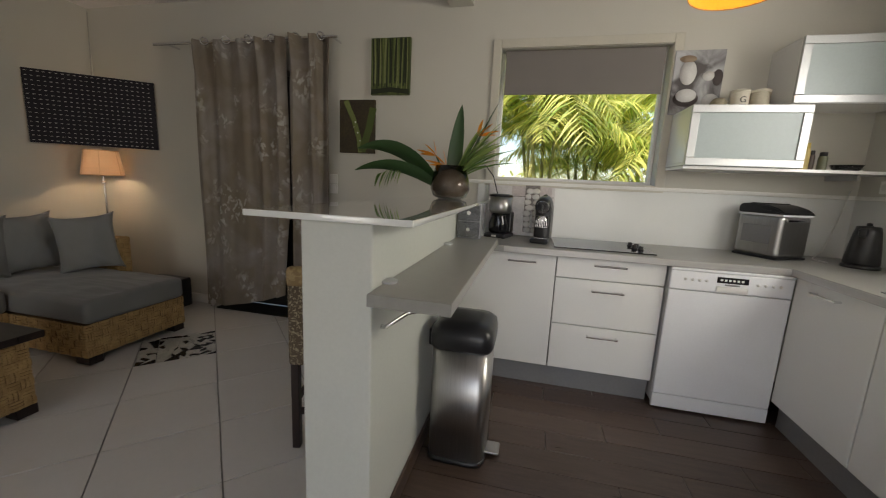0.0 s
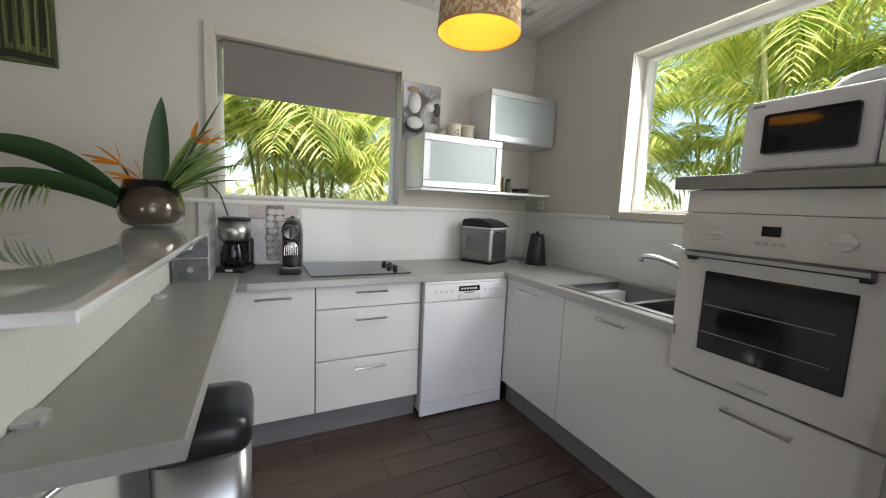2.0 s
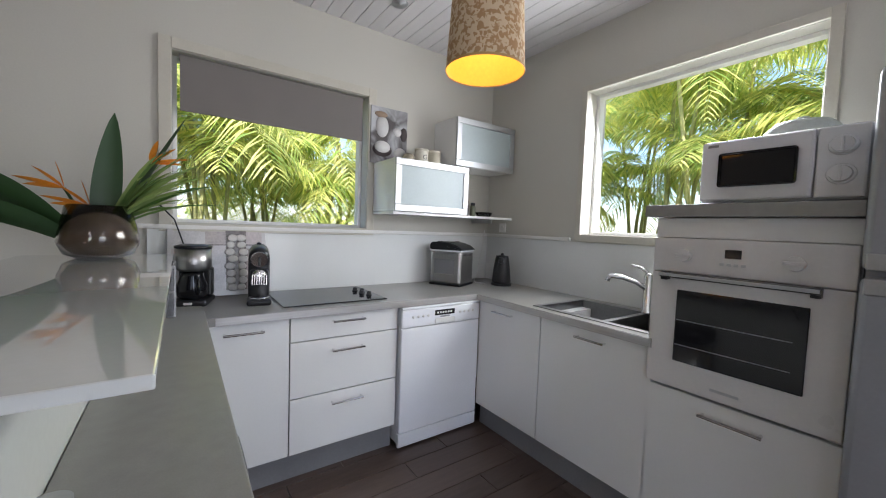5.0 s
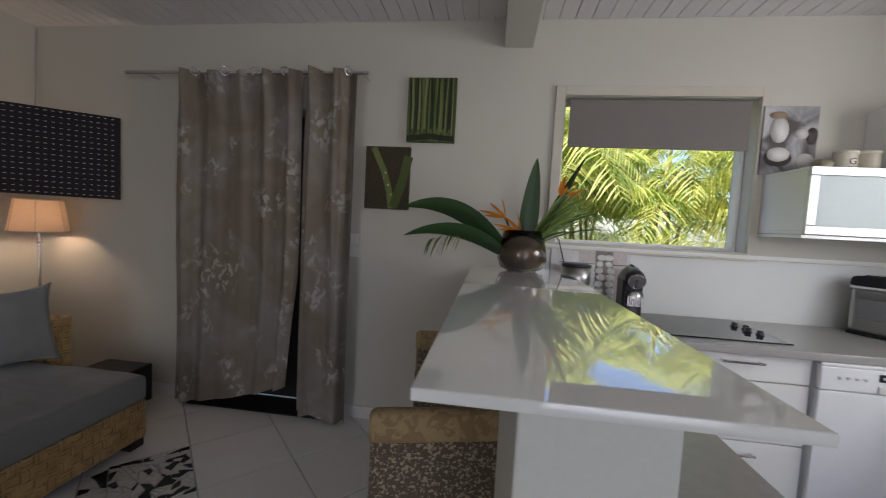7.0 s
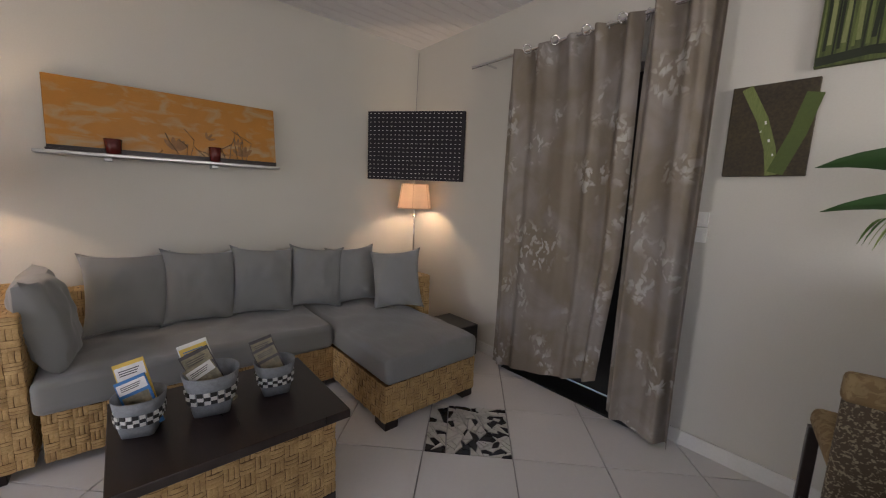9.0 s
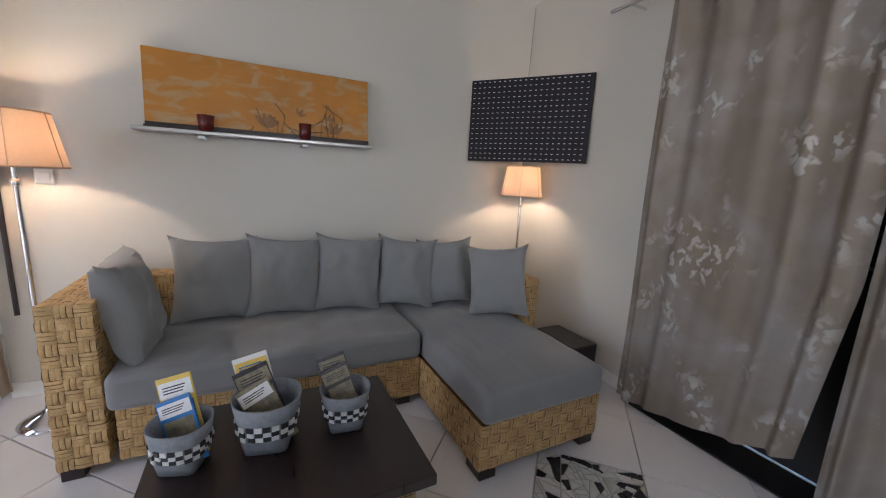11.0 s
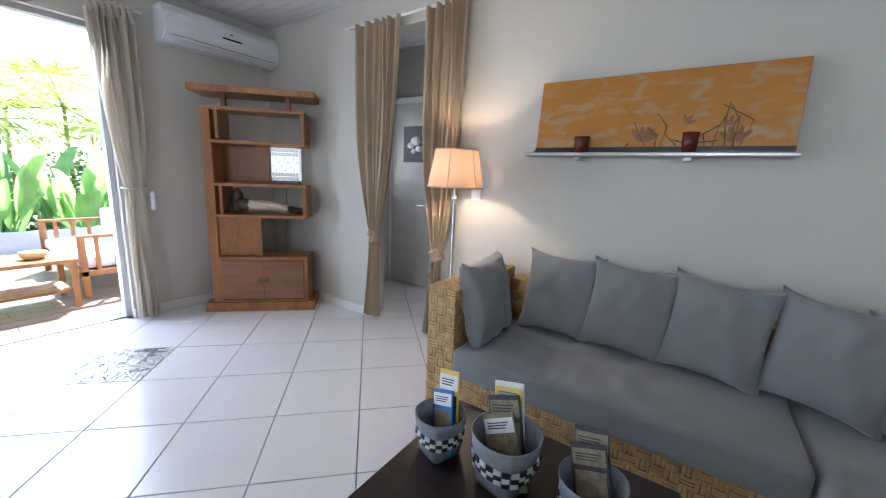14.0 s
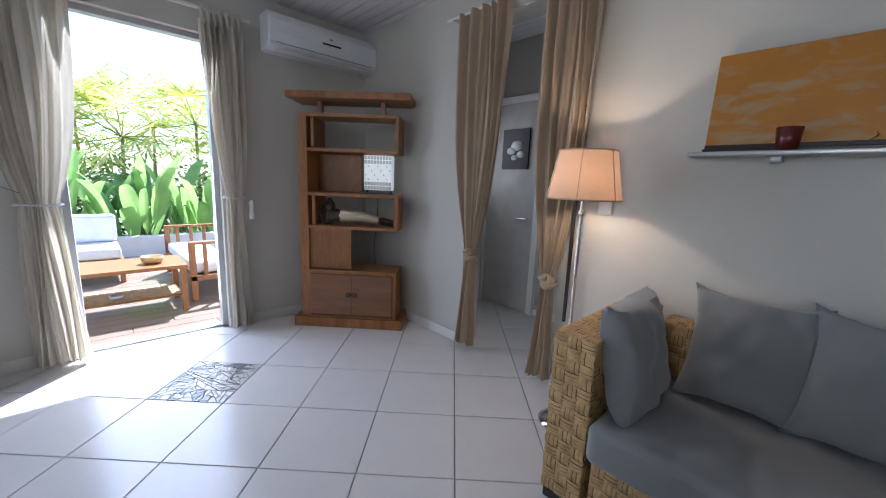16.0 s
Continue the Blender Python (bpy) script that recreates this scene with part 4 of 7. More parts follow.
for sx_, sy_ in ((-1.15, -0.40), (-0.36, -0.33), (-1.15, -2.2), (-0.36, -2.2)):
    so = thing("recessed_spotlight", "small recessed ceiling spotlight with a white ring", "spotlight", sx_, sy_, ceil_z(sx_), group="recessed ceiling spotlights")
    part("ring", lathe(bmesh.new(), [(0.048, -0.004), (0.05, 0.002), (0.034, 0.0), (0.034, -0.006), (0.046, -0.008)], 24), ALU, so)
    part("lens", lathe(bmesh.new(), [(0.033, -0.003), (0.0001, -0.001)], 24), CHROME, so)

# oven column
oc = thing("oven_housing", "white oven housing cabinet with a grey top slab", "cabinet", 0, -1.745, 0)
hs = bmesh.new()
box(hs, -0.58, -0.594, 0.15, -0.003, -0.552, 1.415, 0.001)
box(hs, -0.025, -0.552, 0.712, -0.003, -0.018, 1.335)
box(hs, -0.58, -0.018, 0.15, -0.003, 0.0, 1.415, 0.001)
box(hs, -0.58, -0.552, 1.335, -0.003, -0.018, 1.415)
box(hs, -0.58, -0.552, 0.15, -0.003, -0.018, 0.712)
part("carcass", hs, LAM, oc)
part("filler_panel", B(-0.60, -0.592, 1.335, -0.581, -0.002, 1.413, 0.002), LAM, oc)
part("top_slab", B(-0.64, -0.595, 1.417, -0.003, 0.033, 1.465, 0.003), GREYTOP, oc, "grey laminate top slab")
dr = part("lower_door", B(-0.60, -0.592, 0.152, -0.578, -0.002, 0.712, 0.003), LAM, oc)
bar_handle(dr, (-0.60, -0.21, 0.655), (-0.60, -0.405, 0.655), (-0.03, 0, 0))
ov = thing("built_in_oven", "silver-white built-in oven with a black glass door", "oven", 0, -1.745, 0.715)
part("body", B(-0.579, -0.55, 0.0, -0.05, -0.02, 0.60), PLINTH, ov)
od = part("oven_door", B(-0.618, -0.590, 0.012, -0.582, -0.004, 0.478, 0.004), OVENW, ov)
part("glass_window", B(-0.6215, -0.495, 0.124, -0.6185, -0.105, 0.412, 0.003), BLACKG, od, "black glass oven window")
for z in (0.19, 0.29):
    part("rack_line", B(-0.6228, -0.46, z, -0.6217, -0.11, z + 0.003), PLINTH, od)
part("oven_handle", box(box(box(bmesh.new(), -0.665, -0.52, 0.460, -0.645, -0.05, 0.480, 0.005), -0.65, -0.52, 0.448, -0.618, -0.495, 0.480, 0.003), -0.65, -0.075, 0.448, -0.618, -0.05, 0.480, 0.003), BLACKP, od, "long black and silver handle")
part("handle_trim", B(-0.668, -0.52, 0.465, -0.6655, -0.05, 0.478, 0.001), ALU, od)
part("badge", B(-0.6195, -0.33, 0.045, -0.6185, -0.24, 0.055), ALU, od)
op = part("control_panel", B(-0.618, -0.590, 0.481, -0.582, -0.004, 0.618, 0.004), OVENW, ov)
part("clock_display", B(-0.6195, -0.305, 0.55, -0.6185, -0.255, 0.582, 0.001), BLACKG, op)
for z_ in range(4):
    part("clock_button", B(-0.621, -0.32 + z_ * 0.022, 0.522, -0.6185, -0.306 + z_ * 0.022, 0.532, 0.001), ALU, op)
for yk in (-0.12, -0.45):
    part("control_knob", box(lathe(bmesh.new(), [(0.026, 0), (0.024, 0.012), (0.0001, 0.013)], 24), -0.03, -0.006, 0.012, 0.03, 0.006, 0.020, 0.003), OVENW, op).matrix_basis = pose(-0.618, yk, 0.55, 90, 0, -90)
# microwave
mw = thing("microwave", "white microwave oven standing on the oven housing", "microwave", -0.05, -2.095, 1.466)
mw.scale = (1, 1, 0.92)
part("body", B(-0.46, -0.23, 0.012, 0.0, 0.23, 0.275, 0.012), APPL, mw)
md = part("door", B(-0.485, -0.105, 0.018, -0.461, 0.228, 0.27, 0.010), APPL, mw)
part("door_window", B(-0.4875, -0.065, 0.075, -0.4845, 0.165, 0.215, 0.01), BLACKG, md, "dark door window")
mp_ = part("control_panel", B(-0.483, -0.228, 0.018, -0.461, -0.108, 0.27, 0.008), APPL, mw)
for z_ in (0.10, 0.20):
    part("dial", box(lathe(bmesh.new(), [(0.036, 0), (0.034, 0.005), (0.028, 0.006), (0.026, 0.02), (0.0001, 0.021)], 26), -0.004, -0.026, 0.02, 0.004, 0.026, 0.026, 0.002), APPL, mp_).matrix_basis = pose(-0.483, -0.17, z_, 90, 0, -90)
part("badge", B(-0.4865, 0.17, 0.245, -0.4845, 0.205, 0.255), PLINTH, md)
for fx in (-0.42, -0.04):
    for fy in (-0.19, 0.19):
        part("foot", rod(bmesh.new(), (fx, fy, 0), (fx, fy, 0.013), 0.015), BLACKP, mw)
bc_ = thing("plate_cover", "white translucent dome plate cover on the microwave", "plate cover", -0.28, -2.11, 1.7195)
part("dome", lathe(bmesh.new(), [(0.125, 0), (0.125, 0.012), (0.115, 0.045), (0.085, 0.075), (0.03, 0.085), (0.0001, 0.086)], 32), mat("milky_plastic", (0.62, 0.68, 0.64), 0.25), bc_)
part("knob", lathe(bmesh.new(), [(0.02, 0.084), (0.018, 0.098), (0.0001, 0.10)], 16), mat("milky_knob", (0.62, 0.68, 0.64), 0.3), bc_)
# fridge freezer
FRG = mat("silver_grey_fridge", (0.36, 0.37, 0.40), 0.32, 0.35, vary=0.05, bump=0.01)
fg = thing("fridge_freezer", "tall silver-grey fridge freezer beside the oven", "fridge", -0.03, -2.64, 0)
part("cabinet", B(-0.58, -0.295, 0.03, 0.0, 0.295, 1.825, 0.006), FRG, fg)
for nm, z0, z1 in (("freezer_door", 1.262, 1.835), ("fridge_door", 0.06, 1.244)):
    d = part(nm, B(-0.645, -0.298, z0, -0.583, 0.298, z1, 0.02, 3), FRG, fg)
    part("grip", B(-0.652, 0.18, (z0 + 0.002) if nm[0:2] == "fr" and z0 > 1 else z1 - 0.05, -0.643, 0.288, (z0 + 0.05) if z0 > 1 else z1 - 0.004, 0.004), ALU, d)
part("hinge_strip", B(-0.60, -0.29, 1.245, -0.59, 0.29, 1.261), PLINTH, fg)
for fx in (-0.5, -0.06):
    for fy in (-0.25, 0.25):
        part("foot", rod(bmesh.new(), (fx, fy, 0), (fx, fy, 0.032), 0.02), BLACKP, fg)
pn = thing("frying_pan", "black frying pan with a steel handle on the fridge", "pan", -0.38, -2.55, 1.826)
part("pan", lathe(bmesh.new(), [(0.10, 0), (0.135, 0.045), (0.13, 0.045), (0.097, 0.006), (0.0001, 0.005)], 30), BLACKP, pn)
part("handle", tube(bmesh.new(), [(-0.08, -0.10, 0.04), (-0.13, -0.17, 0.08), (-0.16, -0.22, 0.11)], 0.013, 8), STEEL, pn)

# ---- bar ----
solid("bar_wall", B(-2.65, -1.94, 0.0, -2.418, -0.002, 1.136, 0.006), mat("white_bar_paint", (0.61, 0.625, 0.58), 0.6, vary=0.04, scale=2), "white painted half-height wall carrying the bar top", "wall", kind="structure")
bt = thing("bar_counter", "glossy white glass bar counter on the half wall", "bar counter")
part("slab", B(-2.80, -2.0, 1.141, -2.28, -0.26, 1.160, 0.003), SLAB, bt)
part("bedding_plate", B(-2.64, -1.93, 1.1365, -2.43, -0.27, 1.1408), ALU, bt)
solid("bar_skirting", B(-2.4165, -1.94, 0.0, -2.404, -0.602, 0.075, 0.002), PLANK, "dark wood-look skirting along the kitchen side of the bar", "baseboard", kind="structure")
lg = thing("bar_ledge", "grey laminate ledge fixed along the kitchen side of the bar", "worktop", 0, 0, 0.905)
part("board", box(box(bmesh.new(), -2.416, -1.985, 0.0, -2.17, -0.63, 0.038, 0.003), -2.416, -0.6285, 0.0, -2.17, -0.002, 0.003), GREYTOP, lg)
for ym in (-1.84, -1.0):
    part("clip", box(lathe(bmesh.new(), [(0.028, 0.038), (0.028, 0.046), (0.0001, 0.048)], 18, (-2.405, ym, 0)), -2.416, ym - 0.028, 0.038, -2.405, ym + 0.028, 0.046, 0.002), ALU, lg, "aluminium fixing clip")
for ym in (-1.87, -1.1):
    part("bracket", tube(bmesh.new(), [(-2.416, ym, -0.10), (-2.40, ym, -0.10), (-2.33, ym, -0.045), (-2.25, ym, -0.02), (-2.25, ym, -0.001)], 0.007, 8), CHROME, lg, "chrome bracket")

# pedal bin
bn = thing("pedal_bin", "brushed steel pedal bin with a black lid by the bar", "bin", -2.235, -1.28, 0)
bn.scale = (1.12, 0.95, 0.91)
bb = bmesh.new()
prof = []
for k in range(32):
    a = 2 * math.pi * k / 32
    c, s = math.cos(a), math.sin(a)
    prof.append((0.118 * math.copysign(abs(c) ** 0.38, c), 0.155 * math.copysign(abs(s) ** 0.38, s)))


def loft(bm, rows):
    rings = [[bm.verts.new((x * s, y * s + oy, z)) for x, y in prof] for s, z, oy in rows]
    for a, b in zip(rings, rings[1:]):
        for k in range(32):
            bm.faces.new((a[k], a[(k + 1) % 32], b[(k + 1) % 32], b[k]))
    bm.faces.new(rings[0][::-1])
    bm.faces.new(rings[-1])
    return bm


part("body", loft(bb, [(1, 0.025, 0), (1.0, 0.6, 0)]), STEEL, bn)
part("base_ring", loft(bmesh.new(), [(1.02, 0.0, 0), (1.03, 0.012, 0), (1.015, 0.028, 0)]), BLACKP, bn)
part("lid", loft(bmesh.new(), [(1.03, 0.601, 0), (1.07, 0.615, 0), (1.07, 0.665, 0), (1.02, 0.70, 0), (0.85, 0.722, 0.0), (0.5, 0.73, 0)]), BLACKP, bn, "black plastic lid")
part("pedal", B(0.112, -0.06, 0.02, 0.175, 0.03, 0.034, 0.006), STEEL, bn)
part("hinge", B(-0.145, -0.06, 0.57, -0.118, 0.06, 0.66, 0.008), BLACKP, bn)


# ---- living room ----
# bar stools
STOOLW = patch_mat("raffia_scroll_weave", (0.24, 0.16, 0.075), (0.33, 0.24, 0.12), 34, 0.46, 0.54, detail=3)
STOOLB = patch_mat("brown_scroll_weave", (0.095, 0.07, 0.045), (0.32, 0.27, 0.18), 120, 0.54, 0.60, detail=1)


def stool():
    s = thing("bar_stool", "woven raffia bar stool with a scroll-patterned back on dark legs", "bar stool", -2.815, -1.46, 0, 14, group="bar stools")
    part("seat", B(-0.18, 0.0, 0.52, 0.18, 0.38, 0.60, 0.03, 3), STOOLW, s)
    b = part("backrest", B(-0.19, -0.045, 0.42, 0.19, -0.001, 0.80, 0.015, 3), STOOLB, s, "scroll-patterned woven backrest")
    part("top_cap", B(-0.195, -0.05, 0.785, 0.195, 0.004, 0.875, 0.02, 3), STOOLW, b)
    for lx in (-0.165, 0.165):
        for ly in (-0.02, 0.35):
            part("leg", box(bmesh.new(), lx - 0.018, ly - 0.018, 0, lx + 0.018, ly + 0.018, 0.525 if ly > 0 else 0.43, 0.004), DARKW, s)
    for a in ((-0.174, 0.0, 0.22, -0.156, 0.33, 0.25), (0.156, 0.0, 0.22, 0.174, 0.33, 0.25), (-0.146, -0.029, 0.17, 0.146, -0.011, 0.20), (-0.146, 0.341, 0.17, 0.146, 0.359, 0.20)):
        part("stretcher", B(*a, bevel=0.003), DARKW, s)
    return s


st = stool()
copy_thing(st, pose(-2.84, -0.69, 0, 0, 0, 12))

# vase with bird of paradise
GLASSB = glass_mat("smoked_brown_glass", (0.84, 0.79, 0.74), 0.01)
vs = thing("glass_vase", "smoked brown glass vase standing on the bar top", "vase", -2.53, -0.43, 1.1605)
vs.scale = (0.98, 0.98, 0.98)
part("body", lathe(bmesh.new(), [(0.075, 0), (0.115, 0.018), (0.135, 0.065), (0.132, 0.10), (0.106, 0.222), (0.102, 0.222), (0.126, 0.10), (0.129, 0.065), (0.108, 0.024), (0.07, 0.008), (0.0001, 0.008)], 40), GLASSB, vs)
part("water", lathe(bmesh.new(), [(0.07, 0.0095), (0.105, 0.026), (0.126, 0.066), (0.1235, 0.10), (0.113, 0.135), (0.0001, 0.136)], 40), mat("cloudy_brown_water", (0.15, 0.115, 0.085), 0.15, vary=0.15, scale=8, bump=0.0), vs)


def blade(bm, base, tip, width, sag=0.1, twist=0.0, nu=14, fold=0.25):
    base, tip = Vector(base), Vector(tip)
    d = tip - base
    side = d.cross(Vector((0, 0, 1)))
    side = (side if side.length > 1e-3 else Vector((1, 0, 0))).normalized()
    side = Matrix.Rotation(twist, 3, d.normalized()) @ side
    nrm = side.cross(d).normalized()
    g = []
    for i in range(nu + 1):
        t = i / nu
        c = base + d * t + Vector((0, 0, -sag * (t * t - t) * -4 * 0 + sag * 4 * t * (1 - t)))
        w = width * (math.sin(math.pi * min(1, t ** 0.8)) ** 0.7 if 0 < t < 1 else 0.02)
        g.append([bm.verts.new(c + side * w * k + nrm * (abs(k) * w * fold)) for k in (-0.5, -0.25, 0, 0.25, 0.5)])
    for a, b in zip(g, g[1:]):
        for k in range(4):
            bm.faces.new((a[k], a[k + 1], b[k + 1], b[k]))
    return bm


bo_ = thing("flower_bouquet", "bird of paradise flowers with long green leaves in the vase", "flowers", -2.53, -0.43, 1.17)
for tip, w, sg, tw in (((-0.66, -0.04, 0.30), 0.125, 0.12, 0.95), ((-0.62, -0.16, 0.15), 0.10, 0.09, 0.9), ((0.05, 0.02, 0.60), 0.10, 0.0, 1.2), ((0.30, -0.02, 0.62), 0.085, 0.0, 0.4)):
    part("large_leaf", blade(bmesh.new(), (tip[0] * 0.06, tip[1] * 0.06, 0.03), tip, w, sg, tw), LEAF2 if tip[0] > 0.3 else DEEP, bo_)
fine = bmesh.new()
for i in range(46):
    a = random.uniform(-0.9, 0.9)
    base = Vector((0.02, 0, 0.10))
    ln = random.uniform(0.28, 0.52)
    way = Vector((math.cos(a) * 0.8, math.sin(a) * 0.5, random.uniform(0.25, 1.0))).normalized()
    blade(fine, base, base + way * ln, 0.016, 0.04, random.uniform(-1, 1), 6)
for i in range(16):
    base = Vector((-0.30 - 0.012 * i, -0.06, 0.20 - 0.004 * i))
    blade(fine, base, base + Vector((-0.05, random.uniform(-0.03, 0.03), -random.uniform(0.08, 0.13))), 0.014, 0.02, 0.3, 5)
part("fern_leaves", fine, LEAF2, bo_)
for tip, k in (((-0.10, -0.02, 0.27), 0), ((0.17, -0.02, 0.40), 1), ((-0.02, -0.06, 0.20), 2)):
    st_ = part("stem", tube(bmesh.new(), [(0, 0, 0.0), (tip[0] * 0.5, tip[1] * 0.5, tip[2] * 0.6), tip], 0.006, 6), DEEP, bo_)
    fl = bmesh.new()
    s = 1 if k == 1 else -1
    for a, b_ in ((0.16, 0.05), (0.10, 0.11), (0.03, 0.15), (0.13, 0.01)):
        blade(fl, tip, (tip[0] + s * a * 0.9, tip[1] + 0.01, tip[2] + b_ * 0.7), 0.034, 0.0, 0.5, 6)
    part("petals", fl, ORANGE, st_, "orange petals")
solid("black_cable", tube(bmesh.new(), [(-2.36, -0.02, 1.41), (-2.34, -0.06, 1.40), (-2.28, -0.08, 1.33), (-2.235, -0.07, 1.18), (-2.22, -0.06, 0.98), (-2.21, -0.10, 0.912)], 0.004, 6), BLACKP, "black cable hanging from the wall socket behind the bar", "cable")
socket_plate(-2.37, 0, 1.42, 0, "black wall socket plate behind the flowers", dark=True)


# pictures on the north wall
def canvas(x0, x1, z0, z1, label, base, spots):
    c = thing("canvas_print", label, "picture", (x0 + x1) / 2, 0, z0, group="canvas prints on the wall")
    w, h = x1 - x0, z1 - z0
    part("canvas", B(-w / 2, -0.03, 0, w / 2, -0.001, h, 0.002), base, c)
    for nm, m, raw, wd in spots:
        bm = bmesh.new()
        pts = [Vector((p[0] * w - w / 2, -0.0312, p[1] * h)) for p in raw]
        pairs = []
        for q, v in enumerate(pts):
            d = (pts[min(q + 1, len(pts) - 1)] - pts[max(q - 1, 0)]).normalized()
            s = Vector((-d.z, 0, d.x)) * wd / 2
            off = Vector((0, -0.0004 * (spots.index((nm, m, raw, wd)) % 5), 0))
            pairs.append((bm.verts.new(v - s + off), bm.verts.new(v + s + off)))
        for (a, b), (c_, d_) in zip(pairs, pairs[1:]):
            bm.faces.new((a, b, d_, c_))
        part(nm, bm, m, c)
    return c


BAMB = mat("bamboo_print", (0.022, 0.034, 0.008), 0.7, colour2=(0.12, 0.15, 0.04), scale=14, fine=50, stretch=(2.2, 1, 0.18), bump=0.02)
STALK = mat("printed_stalk", (0.10, 0.13, 0.03), 0.7, colour2=(0.19, 0.23, 0.07), stretch=(4, 1, 0.5))
CANE = mat("printed_pale_cane", (0.17, 0.20, 0.06), 0.7, colour2=(0.27, 0.29, 0.12), stretch=(4, 1, 0.5))
DKST = mat("printed_dark_stalk", (0.015, 0.022, 0.008), 0.7)
canvas(-3.293, -2.976, 1.921, 2.333, "unframed canvas print of a dense green bamboo grove", BAMB,
       [("printed_cane", (STALK, DKST, CANE, DKST)[(i * 5 + i // 4) % 4], [(0.03 + 0.043 * i, 0.10 + 0.05 * ((i * 7) % 3)), (0.035 + 0.043 * i + 0.012 * math.sin(i * 3), 0.55), (0.02 + 0.044 * i + 0.02 * math.sin(i * 5), 0.99)], 0.006 + 0.004 * ((i * 7) % 3)) for i in range(22)]
       + [("printed_ground", DKST, [(0.01, 0.05), (0.5, 0.09), (0.99, 0.05)], 0.035)])
canvas(-3.562, -3.26, 1.472, 1.885, "unframed canvas print of a green plant stalk with dew", mat("brown_print", (0.020, 0.014, 0.008), 0.7, colour2=(0.07, 0.05, 0.02), scale=4),
       [("printed_stalk", STALK, [(0.18, 0.98), (0.42, 0.62), (0.56, 0.30), (0.62, 0.01)], 0.042), ("printed_leaf", mat("printed_leaf_green", (0.07, 0.10, 0.02), 0.7), [(0.97, 0.85), (0.85, 0.45), (0.66, 0.03)], 0.06),
        ("printed_dew", PAPER, [(0.46, 0.60), (0.47, 0.565)], 0.007), ("printed_dew", PAPER, [(0.53, 0.40), (0.54, 0.37)], 0.008), ("printed_dew", PAPER, [(0.60, 0.24), (0.605, 0.22)], 0.006), ("printed_dew", PAPER, [(0.42, 0.50), (0.425, 0.48)], 0.006)])
for k in range(2):
    socket_plate(-3.63, 0, 1.255 - 0.082 * k, 0, "white light switch with a grey rocker beside the curtain", "switch", "light_switch", 0.075, 0.078, hole=False)


# curtains
def curtain(name, label, x0, x1, ztop, zbot, y, waves, amp, material, parent=None, nu=120, nv=30, shape=None):
    bm = bmesh.new()

    def f(u, v):
        z = zbot(u) + (ztop - zbot(u)) * v
        k = shape(u, v) if shape else u
        x = x0 + (x1 - x0) * k
        calm = 0.16 + 0.84 * min(1.0, (abs(u - 0.45) * 2.1) ** 1.6) + (0.8 * max(0.0, v - 0.85) / 0.15)
        ph = 2 * math.pi * waves * u + 1.3 * math.sin(4.3 * u + 0.6) + 0.5 * math.sin(2.2 * v + 7 * u)
        yy = y + amp * min(1.3, calm) * (math.sin(ph) + 0.25 * math.sin(2.3 * ph + 1.0)) + 0.02 * noise.noise(Vector((u * 5, v * 2.2, x0)))
        return (x, yy, z)
    sheet(bm, f, nu, nv, 0.002)
    return part(name, bm, material, parent)


ROOM = LIVING
gc = thing("eyelet_curtain", "drawn grey floral eyelet curtain on a metal pole", "curtain", 0, 0, 0)
curtain("curtain_panel", "", -4.95, -3.98, 2.44, lambda u: 0.03 + 0.20 * u ** 1.6, -0.13, 5.2, 0.036, CURT_G, gc, 150, 40,
        lambda u, v: u - 0.075 * u * max(0.0, 0.36 - v) / 0.36)
curtain("curtain_panel", "", -3.97, -3.60, 2.44, lambda u: 0.06 - 0.05 * u, -0.15, 2.6, 0.055, CURT_G, gc, 90, 40)
pr = part("curtain_pole", rod(bmesh.new(), (-5.34, -0.13, 2.43), (-3.52, -0.13, 2.43), 0.012, seg=12), CHROME, gc, "chrome curtain pole")
for px_ in (-5.20, -3.56):
    part("pole_bracket", rod(bmesh.new(), (px_, -0.13, 2.43), (px_, -0.001, 2.43), 0.009), CHROME, gc)
for i in range(12):
    ex = -4.88 + i * 0.112
    bm = bmesh.new()
    tube(bm, [(0.030 * math.cos(a * 0.524), 0, 0.030 * math.sin(a * 0.524)) for a in range(13)], 0.006, 6)
    part("eyelet_ring", bm, CHROME, gc).matrix_basis = pose(ex, -0.13 - 0.028 * (1 if i % 2 else -1), 2.43, 0, 0, 55 * (1 if i % 2 else -1))
# black sheet laid on the threshold in place of the doorway's shade
solid("doorway_floor_shade", B(-4.86, -0.10, 0.0005, -3.76, 0.14, 0.011, 0.003), BLACKM, "flat black sheet standing in for shade on the threshold behind the curtain", "mat")

# dark quilt panel across the corner
QUILT = mat("dark_aubergine_cloth", (0.016, 0.013, 0.018), 0.9, fine=300, vary=0.2)
STITCH = mat("white_stitch", (0.60, 0.58, 0.56), 0.9)
qx0, qy0, qx1, qy1 = -6.25, -0.575, -5.515, -0.012
qa = math.degrees(math.atan2(qy1 - qy0, qx1 - qx0))
ql = math.hypot(qx1 - qx0, qy1 - qy0)
qp = thing("stitched_wall_panel", "dark cloth panel with rows of white stitches hung across the corner", "wall hanging", qx0, qy0, 1.51, qa)
part("cloth", B(0, -0.02, 0, ql, 0, 0.62, 0.003), QUILT, qp)
stb = bmesh.new()
for r in range(16):
    for c in range(22):
        sx_, sz_ = 0.020 + c * (ql - 0.03) / 22, 0.020 + r * 0.0385
        box(stb, sx_, -0.0225, sz_, sx_ + 0.015, -0.0195, sz_ + 0.0045)
tagged(part("stitches", stb, STITCH, qp, "rows of white stitches"), kind="stuff")
